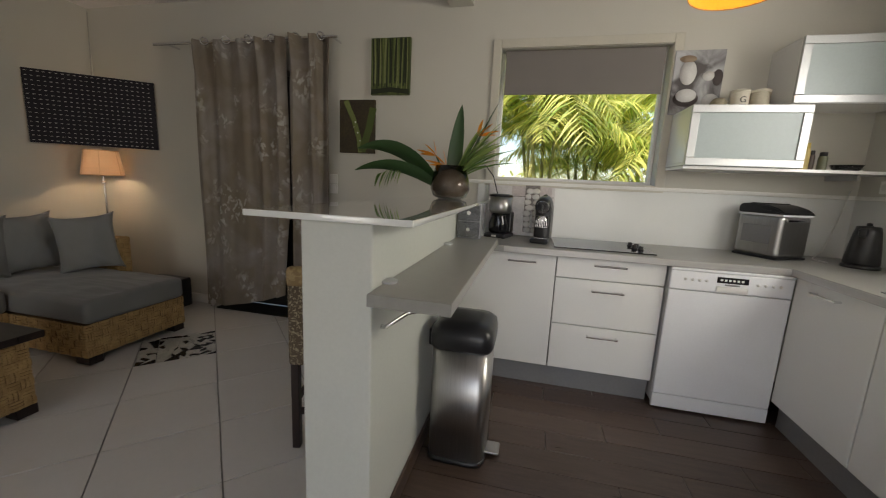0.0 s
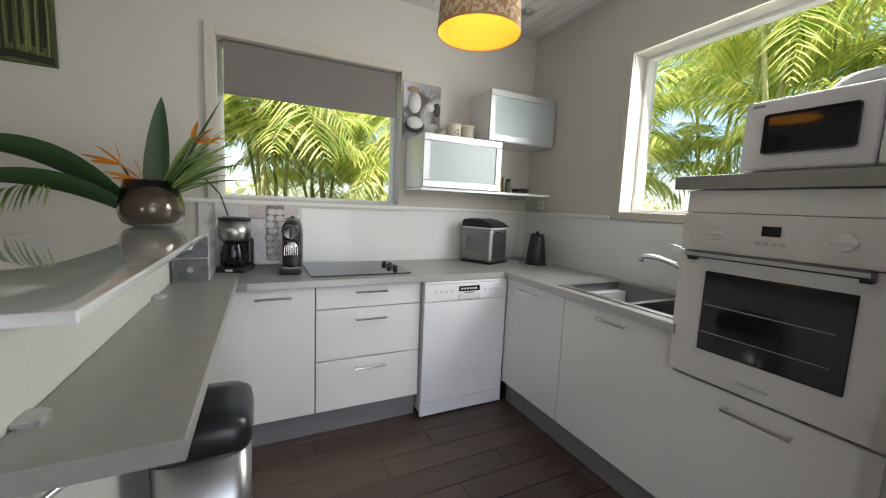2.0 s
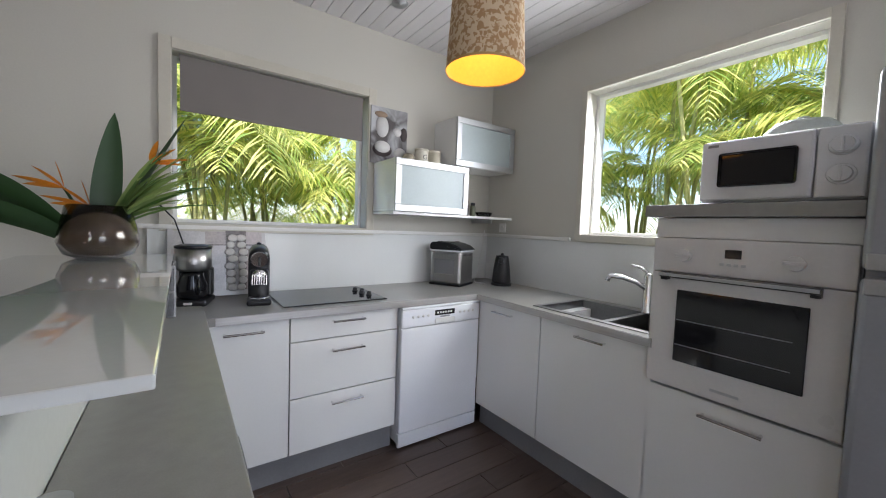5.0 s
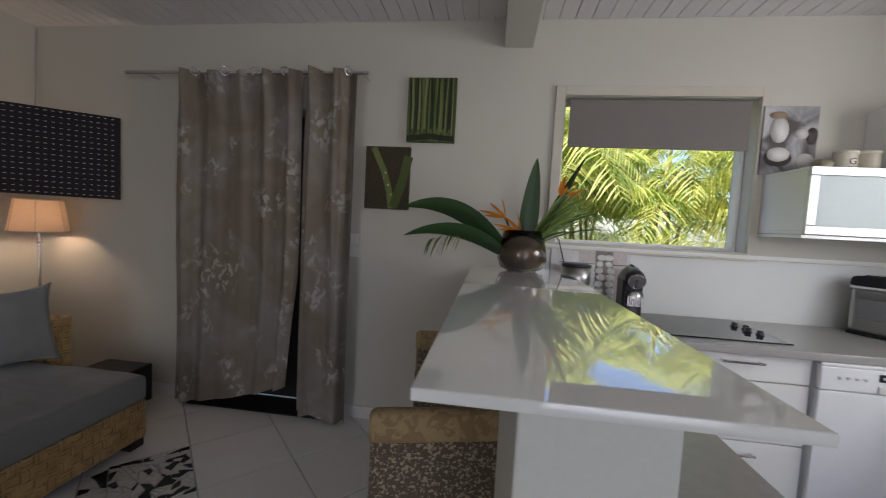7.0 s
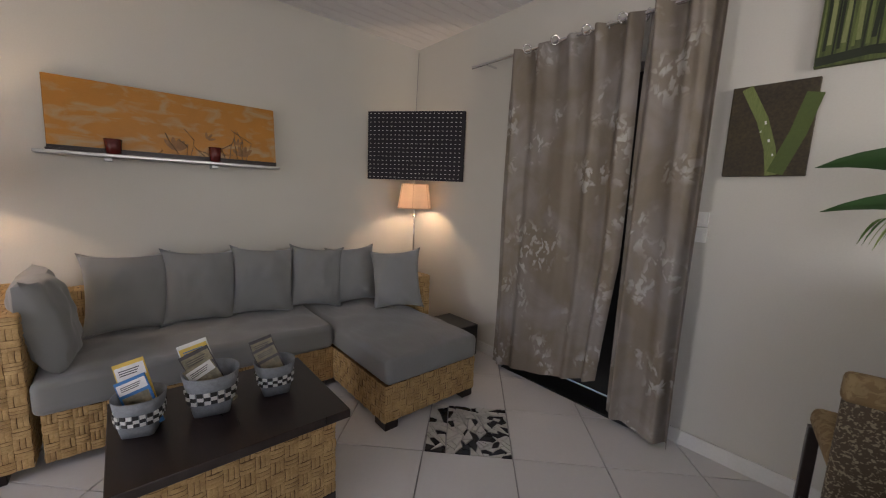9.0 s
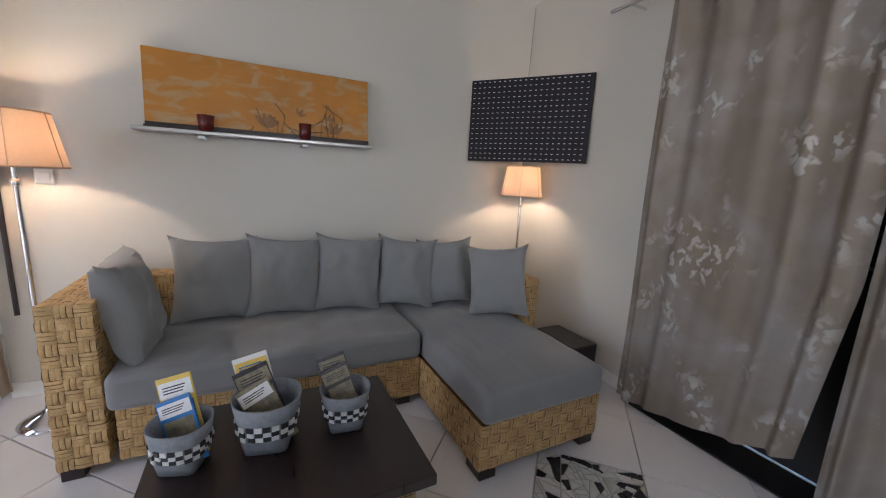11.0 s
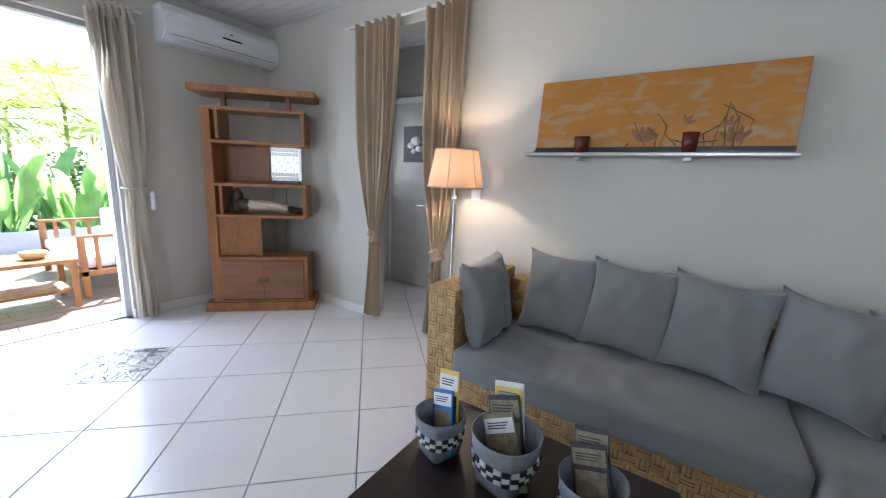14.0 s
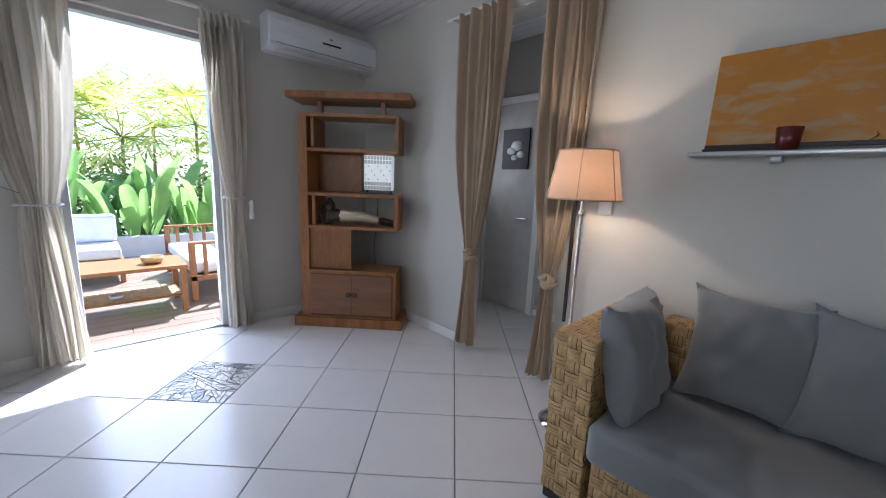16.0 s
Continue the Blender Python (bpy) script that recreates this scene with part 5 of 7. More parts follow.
solid("hanging_cord", rod(bmesh.new(), (-6.20, -0.07, 2.13), (-6.262, -0.006, 2.80), 0.004, seg=6), mat("grey_cord", (0.35, 0.34, 0.32), 0.8), "thin grey cord running up the corner from the panel", "cord")


# floor lamps
def floor_lamp(x, y, z0, z1, r0, r1, label, zbase=0.0):
    l_ = thing("floor_lamp", label, "floor lamp", x, y, 0, group="floor lamps")
    part("base", lathe(bmesh.new(), [(0.125, 0), (0.128, 0.012), (0.10, 0.03), (0.045, 0.055), (0.02, 0.075), (0.014, 0.10), (0.0001, 0.10)], 32), CHROME, l_, "domed chrome base")
    part("pole", rod(bmesh.new(), (0, 0, 0.09), (0, 0, z0 + 0.10), 0.011, seg=14), CHROME, l_)
    part("collar", lathe(bmesh.new(), [(0.018, z0 - 0.09), (0.02, z0 - 0.075), (0.018, z0 - 0.06), (0.011, z0 - 0.055)], 16), CHROME, l_)
    part("shade", lathe(bmesh.new(), [(r0, z0), (r0 * 0.5 + r1 * 0.5, (z0 + z1) / 2), (r1, z1)], 40, caps=False), SHADE, l_, "beige cloth lampshade with seams")
    bind = bpy.data.materials["shade_binding"] if "shade_binding" in bpy.data.materials else mat("shade_binding", (0.42, 0.28, 0.18), 0.8)
    for nm, r, z in (("lower_rim", r0, z0), ("upper_rim", r1, z1)):
        part(nm, lathe(bmesh.new(), [(r + 0.0005, z - 0.004), (r + 0.0025, z), (r + 0.0005, z + 0.004)], 40, caps=False), bind, l_)
    for k in range(6):
        a = k * math.pi / 3 + 0.3
        part("shade_seam", rod(bmesh.new(), ((r0 + 0.001) * math.cos(a), (r0 + 0.001) * math.sin(a), z0), ((r1 + 0.001) * math.cos(a), (r1 + 0.001) * math.sin(a), z1), 0.0022, seg=6), bpy.data.materials["shade_binding"], l_)
    part("bulb", lathe(bmesh.new(), [(0.014, z0 + 0.08), (0.03, z0 + 0.13), (0.026, z0 + 0.16), (0.0001, z0 + 0.175)], 16), mat("warm_bulb", (0.9, 0.75, 0.5), 0.4, emit=(1, 0.7, 0.35), power=3) if "warm_bulb" not in bpy.data.materials else bpy.data.materials["warm_bulb"], l_)
    for b in l_.children:
        if b.name.startswith("bulb"):
            b.visible_shadow = False


floor_lamp(-5.93, -3.17, 1.305, 1.55, 0.19, 0.145, "lit floor lamp with a chrome pole beside the sofa arm")
floor_lamp(-5.96, -0.225, 1.245, 1.475, 0.165, 0.13, "lit chrome floor lamp in the corner behind the sofa")
socket_plate(XL, -3.19, 1.25, 90, "white light switch on the wall beside the lamp", "switch", "light_switch", 0.08, 0.08, hole=False)

# gold panel on its shelf
GOLD = patch_mat("gold_leaf_panel", (0.42, 0.175, 0.014), (0.40, 0.27, 0.13), 3.4, 0.50, 0.68, rough=0.4, detail=6, stretch=(1, 2.0, 4.5))
gp = thing("gold_panel", "gold lacquered wall panel with pale flower patterns on a shelf", "wall panel", XL, -2.08, 1.553)
gp.matrix_basis = ROOM @ pose(XL + 0.085, -2.08, 1.553, 0, -6, 0)
part("panel", B(-0.012, -0.635, 0.0, 0.012, 0.635, 0.435, 0.003), GOLD, gp)
for i in range(14):
    bm = bmesh.new()
    fy, fz = random.uniform(-0.12, 0.45), random.uniform(0.02, 0.22)
    tube(bm, [(0.013, fy, 0.03), (0.0135, fy + random.uniform(-0.05, 0.05), fz * 0.6 + 0.03), (0.0135, fy + random.uniform(-0.1, 0.1), fz + 0.03)], 0.0025, 5)
    part("painted_twig", bm, mat("painted_brown", (0.16, 0.10, 0.04), 0.6) if i == 0 else bpy.data.materials["painted_brown"], gp)
part("base_strip", B(0.0125, -0.635, 0.0, 0.018, 0.635, 0.028, 0.001), DARKW, gp, "dark red-brown bottom strip")
FADED = mat("painted_faded_brown", (0.24, 0.12, 0.04), 0.6, vary=0.3, scale=20)
for fy, fz, n_, s_, a0 in ((-0.02, 0.05, 5, 0.085, 0.5), (0.40, 0.045, 4, 0.08, 0.9), (0.17, 0.15, 3, 0.05, 0.2), (0.36, 0.13, 3, 0.05, 0.6)):
    for k in range(n_):
        a = a0 + k * 2.1 / n_ + random.uniform(-0.1, 0.1)
        bm = bmesh.new()
        bmesh.ops.create_circle(bm, cap_ends=True, segments=14, radius=1, matrix=Matrix.Translation((0.0125 + 0.0002 * k, fy + math.cos(a) * s_ * 0.6, fz + math.sin(a) * s_ * 0.6)) @ Matrix.Rotation(a, 4, "X") @ Matrix.Diagonal((1, s_ * 0.5, s_ * 0.17, 1)) @ Matrix.Rotation(radians(90), 4, "Y"))
        part("painted_petal", bm, FADED, gp)
gs = thing("picture_shelf", "thin steel picture shelf on the wall under the gold panel", "shelf", XL, -2.09, 1.53)
part("board", B(0.0, -0.68, 0.0, 0.15, 0.66, 0.02, 0.003), STEEL, gs)
for yb in (-0.36, 0.22):
    part("bracket", B(0.0, yb - 0.02, -0.025, 0.10, yb + 0.02, -0.001, 0.004), ALU, gs)
part("back_strip", B(0.10, -0.63, 0.021, 0.115, 0.63, 0.035, 0.002), DARKW, gs)
MAROON = mat("maroon_candle_glass", (0.10, 0.012, 0.010), 0.25)
for yb, hh, rr in ((-2.42, 0.09, 0.045), (-1.87, 0.10, 0.040)):
    ca = thing("candle_holder", "dark red candle holder on the picture shelf", "candle holder", XL + 0.065 + 0.06, yb, 1.551, group="candle holders")
    part("cup", lathe(bmesh.new(), [(rr * 0.8, 0), (rr, hh), (rr * 0.9, hh), (rr * 0.7, 0.03), (0.0001, 0.03)], 24), MAROON, ca)
    part("wax", lathe(bmesh.new(), [(rr * 0.78, 0.031), (rr * 0.82, 0.055), (0.0001, 0.056)], 20), mat("red_wax", (0.2, 0.03, 0.02), 0.5) if hh < 0.095 else bpy.data.materials["red_wax"], ca)


# sofa
def wicker_box(parent, name, x0, y0, z0, x1, y1, z1, faces="xXyYZ", cell=0.052):
    core = part(name, B(x0 + 0.004, y0 + 0.004, z0, x1 - 0.004, y1 - 0.004, z1 - 0.004, 0.006), WICKERD, parent)
    bm = bmesh.new()
    if "X" in faces:
        weave(bm, (x1 - 0.004, y0, z0), (0, 1, 0), (0, 0, 1), y1 - y0, z1 - z0, cell)
    if "x" in faces:
        weave(bm, (x0 + 0.004, y1, z0), (0, -1, 0), (0, 0, 1), y1 - y0, z1 - z0, cell)
    if "y" in faces:
        weave(bm, (x0, y0 + 0.004, z0), (1, 0, 0), (0, 0, 1), x1 - x0, z1 - z0, cell)
    if "Y" in faces:
        weave(bm, (x1, y1 - 0.004, z0), (-1, 0, 0), (0, 0, 1), x1 - x0, z1 - z0, cell)
    if "Z" in faces:
        weave(bm, (x0, y0, z1 - 0.004), (1, 0, 0), (0, 1, 0), x1 - x0, y1 - y0, cell)
    tagged(part("woven_cover", bm, WICKER, core, "woven golden water hyacinth strands"), kind="stuff")
    return core


def soft_block(bm, x0, y0, z0, x1, y1, z1, r=0.035, wr=0.006, seed=0.0, nx=16, ny=24):
    """A seat cushion: rounded block with a slightly crowned, creased top."""
    box(bm, x0, y0, z0, x1, y1, z1, r, 4)
    bmesh.ops.subdivide_edges(bm, edges=[e for e in bm.edges if e.calc_length() > 0.2], cuts=60, use_grid_fill=True)
    for v in bm.verts:
        u, w = (v.co.x - x0) / (x1 - x0), (v.co.y - y0) / (y1 - y0)
        if v.co.z > (z0 + z1) / 2:
            v.co.z += 0.018 * max(0, u * (1 - u) * w * (1 - w)) * 12 + wr * noise.noise(Vector((v.co.x * 6, v.co.y * 9, seed))) + wr * 0.6 * abs(noise.noise(Vector((v.co.x * 4, v.co.y * 22, seed + 7))))
            v.co.z += wr * 0.9 * max(0.0, noise.noise(Vector((v.co.x * 3, v.co.y * 17, seed + 3)))) * max(0.0, u - 0.35) * math.exp(-((w - 0.5) / 0.3) ** 2) * 2
    return bm


sf = thing("wicker_sofa", "woven wicker sofa section with a grey seat cushion", "sofa", 0, 0, 0)
wicker_box(sf, "seat_base", -6.14, -2.75, 0.055, -5.375, -1.33, 0.295, "Xy")
wicker_box(sf, "arm", -6.16, -2.96, 0.055, -5.38, -2.785, 0.78, "XxyYZ")
wicker_box(sf, "back", -6.22, -2.76, 0.055, -6.06, -0.485, 0.72, "XZ")
part("seat_cushion", soft_block(bmesh.new(), -6.05, -2.775, 0.298, -5.345, -1.335, 0.465, seed=1.0, wr=0.014), GREYC, sf, "grey cotton seat cushion with creases")
for lx, ly in ((-5.45, -2.915), (-5.45, -1.42), (-6.12, -2.88), (-6.12, -1.42)):
    part("leg", B(lx - 0.06, ly - 0.04, 0, lx + 0.06, ly + 0.04, 0.055, 0.004), DARKW, sf, "dark wooden foot")
ch = thing("wicker_chaise", "woven wicker chaise section with a grey seat cushion", "chaise", 0, 0, 0)
wicker_box(ch, "seat_base", -6.05, -1.325, 0.055, -4.69, -0.60, 0.285, "XyY")
wicker_box(ch, "arm", -6.05, -0.595, 0.055, -5.36, -0.485, 0.72, "XyYZ")
part("seat_cushion", soft_block(bmesh.new(), -6.04, -1.325, 0.288, -4.665, -0.605, 0.45, seed=4.0, wr=0.009), GREYC, ch, "grey cotton seat cushion")
for lx, ly in ((-4.755, -1.27), (-4.755, -0.65), (-5.95, -1.2), (-5.95, -0.66)):
    part("leg", B(lx - 0.06, ly - 0.045, 0, lx + 0.06, ly + 0.045, 0.055, 0.004), DARKW, ch, "dark wooden foot")
# back cushions
for i, (px_, py_, rz_, tilt, w_, h_) in enumerate(((-5.64, -2.675, 180, -12, 0.44, 0.44), (-5.89, -2.41, 94, -16, 0.46, 0.46), (-5.87, -2.04, 92, -16, 0.46, 0.46), (-5.84, -1.66, 84, -15, 0.45, 0.46), (-5.80, -1.29, 76, -16, 0.43, 0.45), (-5.75, -0.95, 76, -16, 0.42, 0.44), (-5.42, -0.75, 52, -14, 0.42, 0.44))):
    cs = solid("throw_cushion", pillow(bmesh.new(), w_ * 1.0, h_ * 1.13, 0.21), GREYC, "grey cotton throw cushion leaning on the sofa back", "cushion", group="grey throw cushions")
    cs.matrix_basis = ROOM @ pose(px_, py_, 0.452) @ Matrix.Rotation(radians(rz_), 4, "Z") @ Matrix.Rotation(radians(tilt), 4, "X") @ Matrix.Rotation(radians((-2, 2, 4, 4, 5, -4, -6)[i]), 4, "Y")
solid("black_storage_box", B(-5.53, -0.31, 0.0, -5.15, -0.09, 0.28, 0.01), BLACKP, "low black box standing behind the chaise", "box")

# coffee table
ct = thing("coffee_table", "woven wicker coffee table with a dark wooden top", "coffee table", 0, 0, 0)
part("tabletop", B(-4.986, -2.503, 0.421, -4.352, -1.711, 0.459, 0.004), DARKW, ct, "dark stained wooden top")
wicker_box(ct, "base", -4.94, -2.457, 0.055, -4.40, -1.757, 0.42, "xXyY")
for lx in (-4.895, -4.445):
    for ly in (-2.41, -1.80):
        part("leg", B(lx - 0.045, ly - 0.045, 0, lx + 0.045, ly + 0.045, 0.055, 0.004), DARKW, ct)

# baskets with leaflets
BASK = mat("grey_plaited_strip", (0.20, 0.215, 0.235), 0.55, vary=0.25, scale=40, fine=200, bump=0.2)
CARDS = dict(blue=mat("blue_print", (0.03, 0.16, 0.42), 0.4), yellow=mat("yellow_print", (0.66, 0.46, 0.08), 0.4), dark=mat("dark_print", (0.035, 0.03, 0.035), 0.4, vary=0.6, scale=30), white=PAPER, red=mat("red_print", (0.5, 0.05, 0.04), 0.4), photo=mat("photo_print", (0.10, 0.09, 0.06), 0.4, colour2=(0.3, 0.26, 0.16), scale=25))


def basket(x, y, r, h, rz, label, cards):
    b = thing("plaited_basket", label, "basket", x, y, 0.460, rz, group="plaited baskets on the table")
    n = 24

    def ring(bm, rr, sq, z, m=48):
        out = []
        for k in range(m):
            a = 2 * math.pi * k / m
            s = 1 / max(abs(math.cos(a)), abs(math.sin(a)))
            q = (1 - sq) + sq * min(s, 1.3)
            out.append(bm.verts.new((rr * q * math.cos(a), rr * q * math.sin(a), z)))
        return out
    bm = bmesh.new()
    rows = [ring(bm, r * 0.62, 0.9, 0.0), ring(bm, r * 0.72, 0.7, h * 0.22), ring(bm, r * 0.87, 0.3, h * 0.6), ring(bm, r, 0.1, h), ring(bm, r * 0.95, 0.1, h), ring(bm, r * 0.81, 0.3, h * 0.6), ring(bm, r * 0.58, 0.8, 0.008)]
    for a, c in zip(rows, rows[1:]):
        for k in range(48):
            bm.faces.new((a[k], a[(k + 1) % 48], c[(k + 1) % 48], c[k]))
    bm.faces.new(rows[0][::-1])
    bm.faces.new(rows[-1])
    part("body", bm, BASK, b)
    wb, db = bmesh.new(), bmesh.new()
    for row in range(3):
        for k in range(n):
            a = 2 * math.pi * (k + 0.5) / n
            z = h * (0.40 + 0.105 * row)
            s = 1 / max(abs(math.cos(a)), abs(math.sin(a)))
            sq_ = 0.51 - 0.105 * row
            rr = r * (0.79 + 0.042 * row) * (1 - sq_ + sq_ * min(s, 1.3)) + 0.002
            m = pose(rr * math.cos(a), rr * math.sin(a), z, 0, 0, math.degrees(a)) @ Matrix.Diagonal((0.005, r * 0.20, h * 0.095, 1))
            bmesh.ops.create_cube(wb if (row + k) % 2 else db, size=1, matrix=m)
    tagged(part("white_check_band", wb, PAPER, b, "band of white checks"), kind="stuff")
    tagged(part("black_check_band", db, INK, b, "band of black checks"), kind="stuff")
    for i, (cx, cy, hh, w, tilt, turn, mt, words) in enumerate(cards):
        lf = thing("leaflet", "printed leaflets standing in the plaited basket", "leaflet", x, y, 0.460, rz, group="leaflets in the baskets")
        lf.matrix_basis = ROOM @ pose(x, y, 0.460, 0, 0, rz) @ pose(cx, cy, 0.012) @ pose(0.03, 0, 0) @ Matrix.Rotation(radians(turn), 4, "Z") @ Matrix.Rotation(radians(tilt), 4, "X") @ Matrix.Rotation(radians(-16 - 5 * i), 4, "Y")
        part("cover", B(-w / 2, -0.003, 0.0, w / 2, 0.003, hh, 0.001), CARDS[mt], lf)
        part("title_band", B(-w * 0.46, -0.0040, hh * 0.74, w * 0.46, -0.0031, hh * 0.94), CARDS["yellow" if mt == "white" else "white" if mt != "dark" else "photo"], lf)
        part("picture", B(-w * 0.42, -0.0040, hh * 0.34, w * 0.42, -0.0031, hh * 0.68), CARDS["blue" if mt in ("yellow", "white") else "photo"], lf)
        for q in range(3):
            part("text_bar", B(-w * 0.36, -0.0046, hh * (0.80 + 0.035 * q), w * (0.2 + 0.05 * q), -0.0041, hh * (0.815 + 0.035 * q)), CARDS["blue" if mt == "white" else "dark"], lf)


basket(-4.69, -2.40, 0.084, 0.145, 70, "grey plaited basket with a checked band, holding blue leaflets", [(-0.015, 0.02, 0.25, 0.10, -14, 2, "yellow", ""), (0.0, -0.012, 0.20, 0.10, -16, 0, "blue", "")])
basket(-4.70, -2.166, 0.105, 0.172, 78, "grey plaited basket with a checked band, holding travel leaflets", [(-0.03, 0.03, 0.27, 0.11, -16, 0, "white", ""), (0.0, 0.0, 0.25, 0.11, -18, 6, "dark", ""), (0.02, -0.03, 0.215, 0.105, -20, 10, "photo", "")])
basket(-4.70, -1.916, 0.088, 0.145, 82, "grey plaited basket with a checked band, holding dark leaflets", [(-0.02, 0.01, 0.235, 0.10, -20, -4, "dark", ""), (0.0, -0.02, 0.21, 0.10, -22, -2, "dark", "")])


# knotted curtains at the corridor opening
def knotted(y0, y1, yk, zk, zb, material, parent, spread=0.10, axis="y", pos=XL + 0.07, waves=5, top=2.60, foot=0.055):
    bm = bmesh.new()

    def f(u, v):
        z = zb + (top - zb) * v
        tight = spread * 0.36
        if z > zk:
            t = (z - zk) / (top - zk)
            w = tight + (abs(y1 - y0) / 2 - tight) * (1 - (1 - t) ** 2.6)
            c = yk + ((y0 + y1) / 2 - yk) * (t ** 0.8)
            am = 0.010 + 0.030 * t ** 0.6
        else:
            t = (zk - z) / (zk - zb)
            w = tight + foot * (t ** 0.7)
            c = yk - 0.25 * foot * t
            am = 0.012 + 0.022 * t
        a = c + (2 * u - 1) * w + 0.010 * math.sin(9 * v + 11 * u)
        ph = 2 * math.pi * waves * u + 1.4 * math.sin(6.1 * u + y0) + 0.9 * math.sin(3.1 * v + 5 * u)
        d = pos + am * (math.sin(ph) + 0.35 * math.sin(2.3 * ph + 2.0)) + 0.014 * noise.noise(Vector((u * 6, v * 3, y0)))
        return (d, a, z) if axis == "y" else (a, d, z)
    sheet(bm, f, 110, 60, 0.0015)
    p_ = part("curtain_panel", bm, material, parent)
    return p_


def knot(parent, p, material, r=0.05):
    bm = bmesh.new()
    lathe(bm, [(r * 0.6, -0.05), (r * 0.95, -0.025), (r, 0.0), (r * 0.9, 0.03), (r * 0.55, 0.055)], 20, p)
    tube(bm, [(p[0] + r * 1.02 * math.cos(a * 0.6), p[1] + r * 1.02 * math.sin(a * 0.6), p[2] - 0.03 + 0.006 * a) for a in range(12)], 0.016, 8)
    part("knot", bm, material, parent)


k1 = thing("tied_curtain", "beige curtain panel tied in a knot at the corridor opening", "curtain", group="knotted corridor curtains")
knotted(-4.40, -3.92, -4.19, 0.81, 0.06, CURT_B, k1)
knot(k1, (XL + 0.07, -4.19, 0.81), CURT_B)
k2 = thing("tied_curtain", "beige curtain panel tied in a knot at the corridor opening", "curtain", group="knotted corridor curtains")
knotted(-3.66, -3.28, -3.49, 0.74, 0.06, CURT_B, k2)
knot(k2, (XL + 0.07, -3.49, 0.74), CURT_B)
cr = thing("curtain_rail", "white curtain rail over the corridor opening", "curtain rail")
part("rail", rod(bmesh.new(), (XL + 0.07, -4.55, 2.60), (XL + 0.07, -3.2, 2.60), 0.010), WHITE, cr)
for yy in (-4.5, -3.25):
    part("bracket", rod(bmesh.new(), (XL, yy, 2.60), (XL + 0.07, yy, 2.60), 0.008), WHITE, cr)
op_ = thing("orchid_photograph", "square dark photograph of a white orchid on the corridor wall", "picture", -7.36, -4.66, 1.53)
part("print", B(0, -0.165, 0, 0.02, 0.165, 0.41, 0.002), mat("black_photo", (0.015, 0.013, 0.015), 0.4), op_)
for dy, dz, a in ((0.02, 0.24, 0.075), (-0.05, 0.19, 0.055), (0.07, 0.15, 0.05), (-0.01, 0.12, 0.04)):
    part("printed_petal", lathe(bmesh.new(), [(1, 0), (1, 0.001), (0.0001, 0.0015)], 18, sx=a, sy=a * 0.7), PW, op_).matrix_basis = pose(0.0205, dy, dz, 90, 0, 90)
solid("dark_wall_stick", rod(bmesh.new(), (XL + 0.05, -3.36, 0.5), (XL + 0.05, -3.36, 1.85), 0.012, seg=8), DARKW, "dark bamboo stick standing behind the curtain", "stick")

# bookcase across the corner
bk = thing("bookcase", "brown wooden open bookcase with a cupboard, standing across the corner", "bookcase", -5.60, -5.21, 0, 135)
# local x runs along the front, local y points into the corner
def bkpart(nm, x0, y0, z0, x1, y1, z1, bev=0.004, m=TEAK, label=""):
    return part(nm, B(-x1, y0, z0, -x0, y1, z1, bevel=bev), m, bk, label)


bk.matrix_basis = ROOM @ pose(-5.70, -5.215, 0) @ Matrix.Rotation(radians(134), 4, "Z")
bkpart("plinth", -0.50, -0.03, 0.0, 0.50, 0.36, 0.09)
bkpart("tall_side", 0.36, 0.0, 0.09, 0.44, 0.30, 1.90)
bkpart("top_board", -0.54, -0.04, 2.02, 0.52, 0.33, 2.075)
for px_ in (0.28, -0.28):
    bkpart("top_post", px_ - 0.02, 0.10, 1.905, px_ + 0.02, 0.16, 2.02)
bkpart("upper_shelf", -0.44, 0.0, 1.875, 0.36, 0.30, 1.905)
bkpart("upper_inner_side", 0.30, 0.012, 1.625, 0.33, 0.29, 1.874)
bkpart("upper_right_side", -0.44, 0.0, 1.62, -0.405, 0.30, 1.874)
bkpart("shelf", -0.44, 0.0, 1.588, 0.36, 0.30, 1.618)
bkpart("back_panel", -0.05, 0.275, 1.24, 0.36, 0.295, 1.587)
bkpart("shelf", -0.44, 0.0, 1.205, 0.36, 0.30, 1.235)
bkpart("lower_right_side", -0.44, 0.0, 0.945, -0.405, 0.30, 1.204)
bkpart("inner_side", 0.30, 0.012, 0.945, 0.33, 0.29, 1.204)
bkpart("shelf", -0.44, 0.0, 0.912, 0.36, 0.30, 0.942)
bkpart("back_panel", -0.02, 0.03, 0.545, 0.36, 0.05, 0.911)
cp = bkpart("cupboard", -0.44, -0.012, 0.09, 0.358, 0.30, 0.54)
dd = part("cupboard_door", B(-0.335, -0.03, 0.125, 0.405, -0.0125, 0.505, 0.003), mat("door_veneer", (0.16, 0.065, 0.022), 0.35, colour2=(0.27, 0.12, 0.045), stretch=(0.6, 3, 3), scale=5), cp)
part("door_gap", B(0.034, -0.0312, 0.127, 0.037, -0.0302, 0.503), INK, dd)
for hx in (0.005, 0.065):
    rg = bmesh.new()
    tube(rg, [(hx + 0.020 * math.cos(a * 0.524), -0.037, 0.32 + 0.020 * math.sin(a * 0.524)) for a in range(13)], 0.0045, 6)
    part("ring_pull", rg, mat("aged_metal", (0.12, 0.09, 0.06), 0.4, 0.8) if hx < 0.03 else bpy.data.materials["aged_metal"], dd)
part("bead", B(-0.34, -0.032, 0.118, 0.41, -0.0127, 0.1235, 0.001), DARKW, cp)
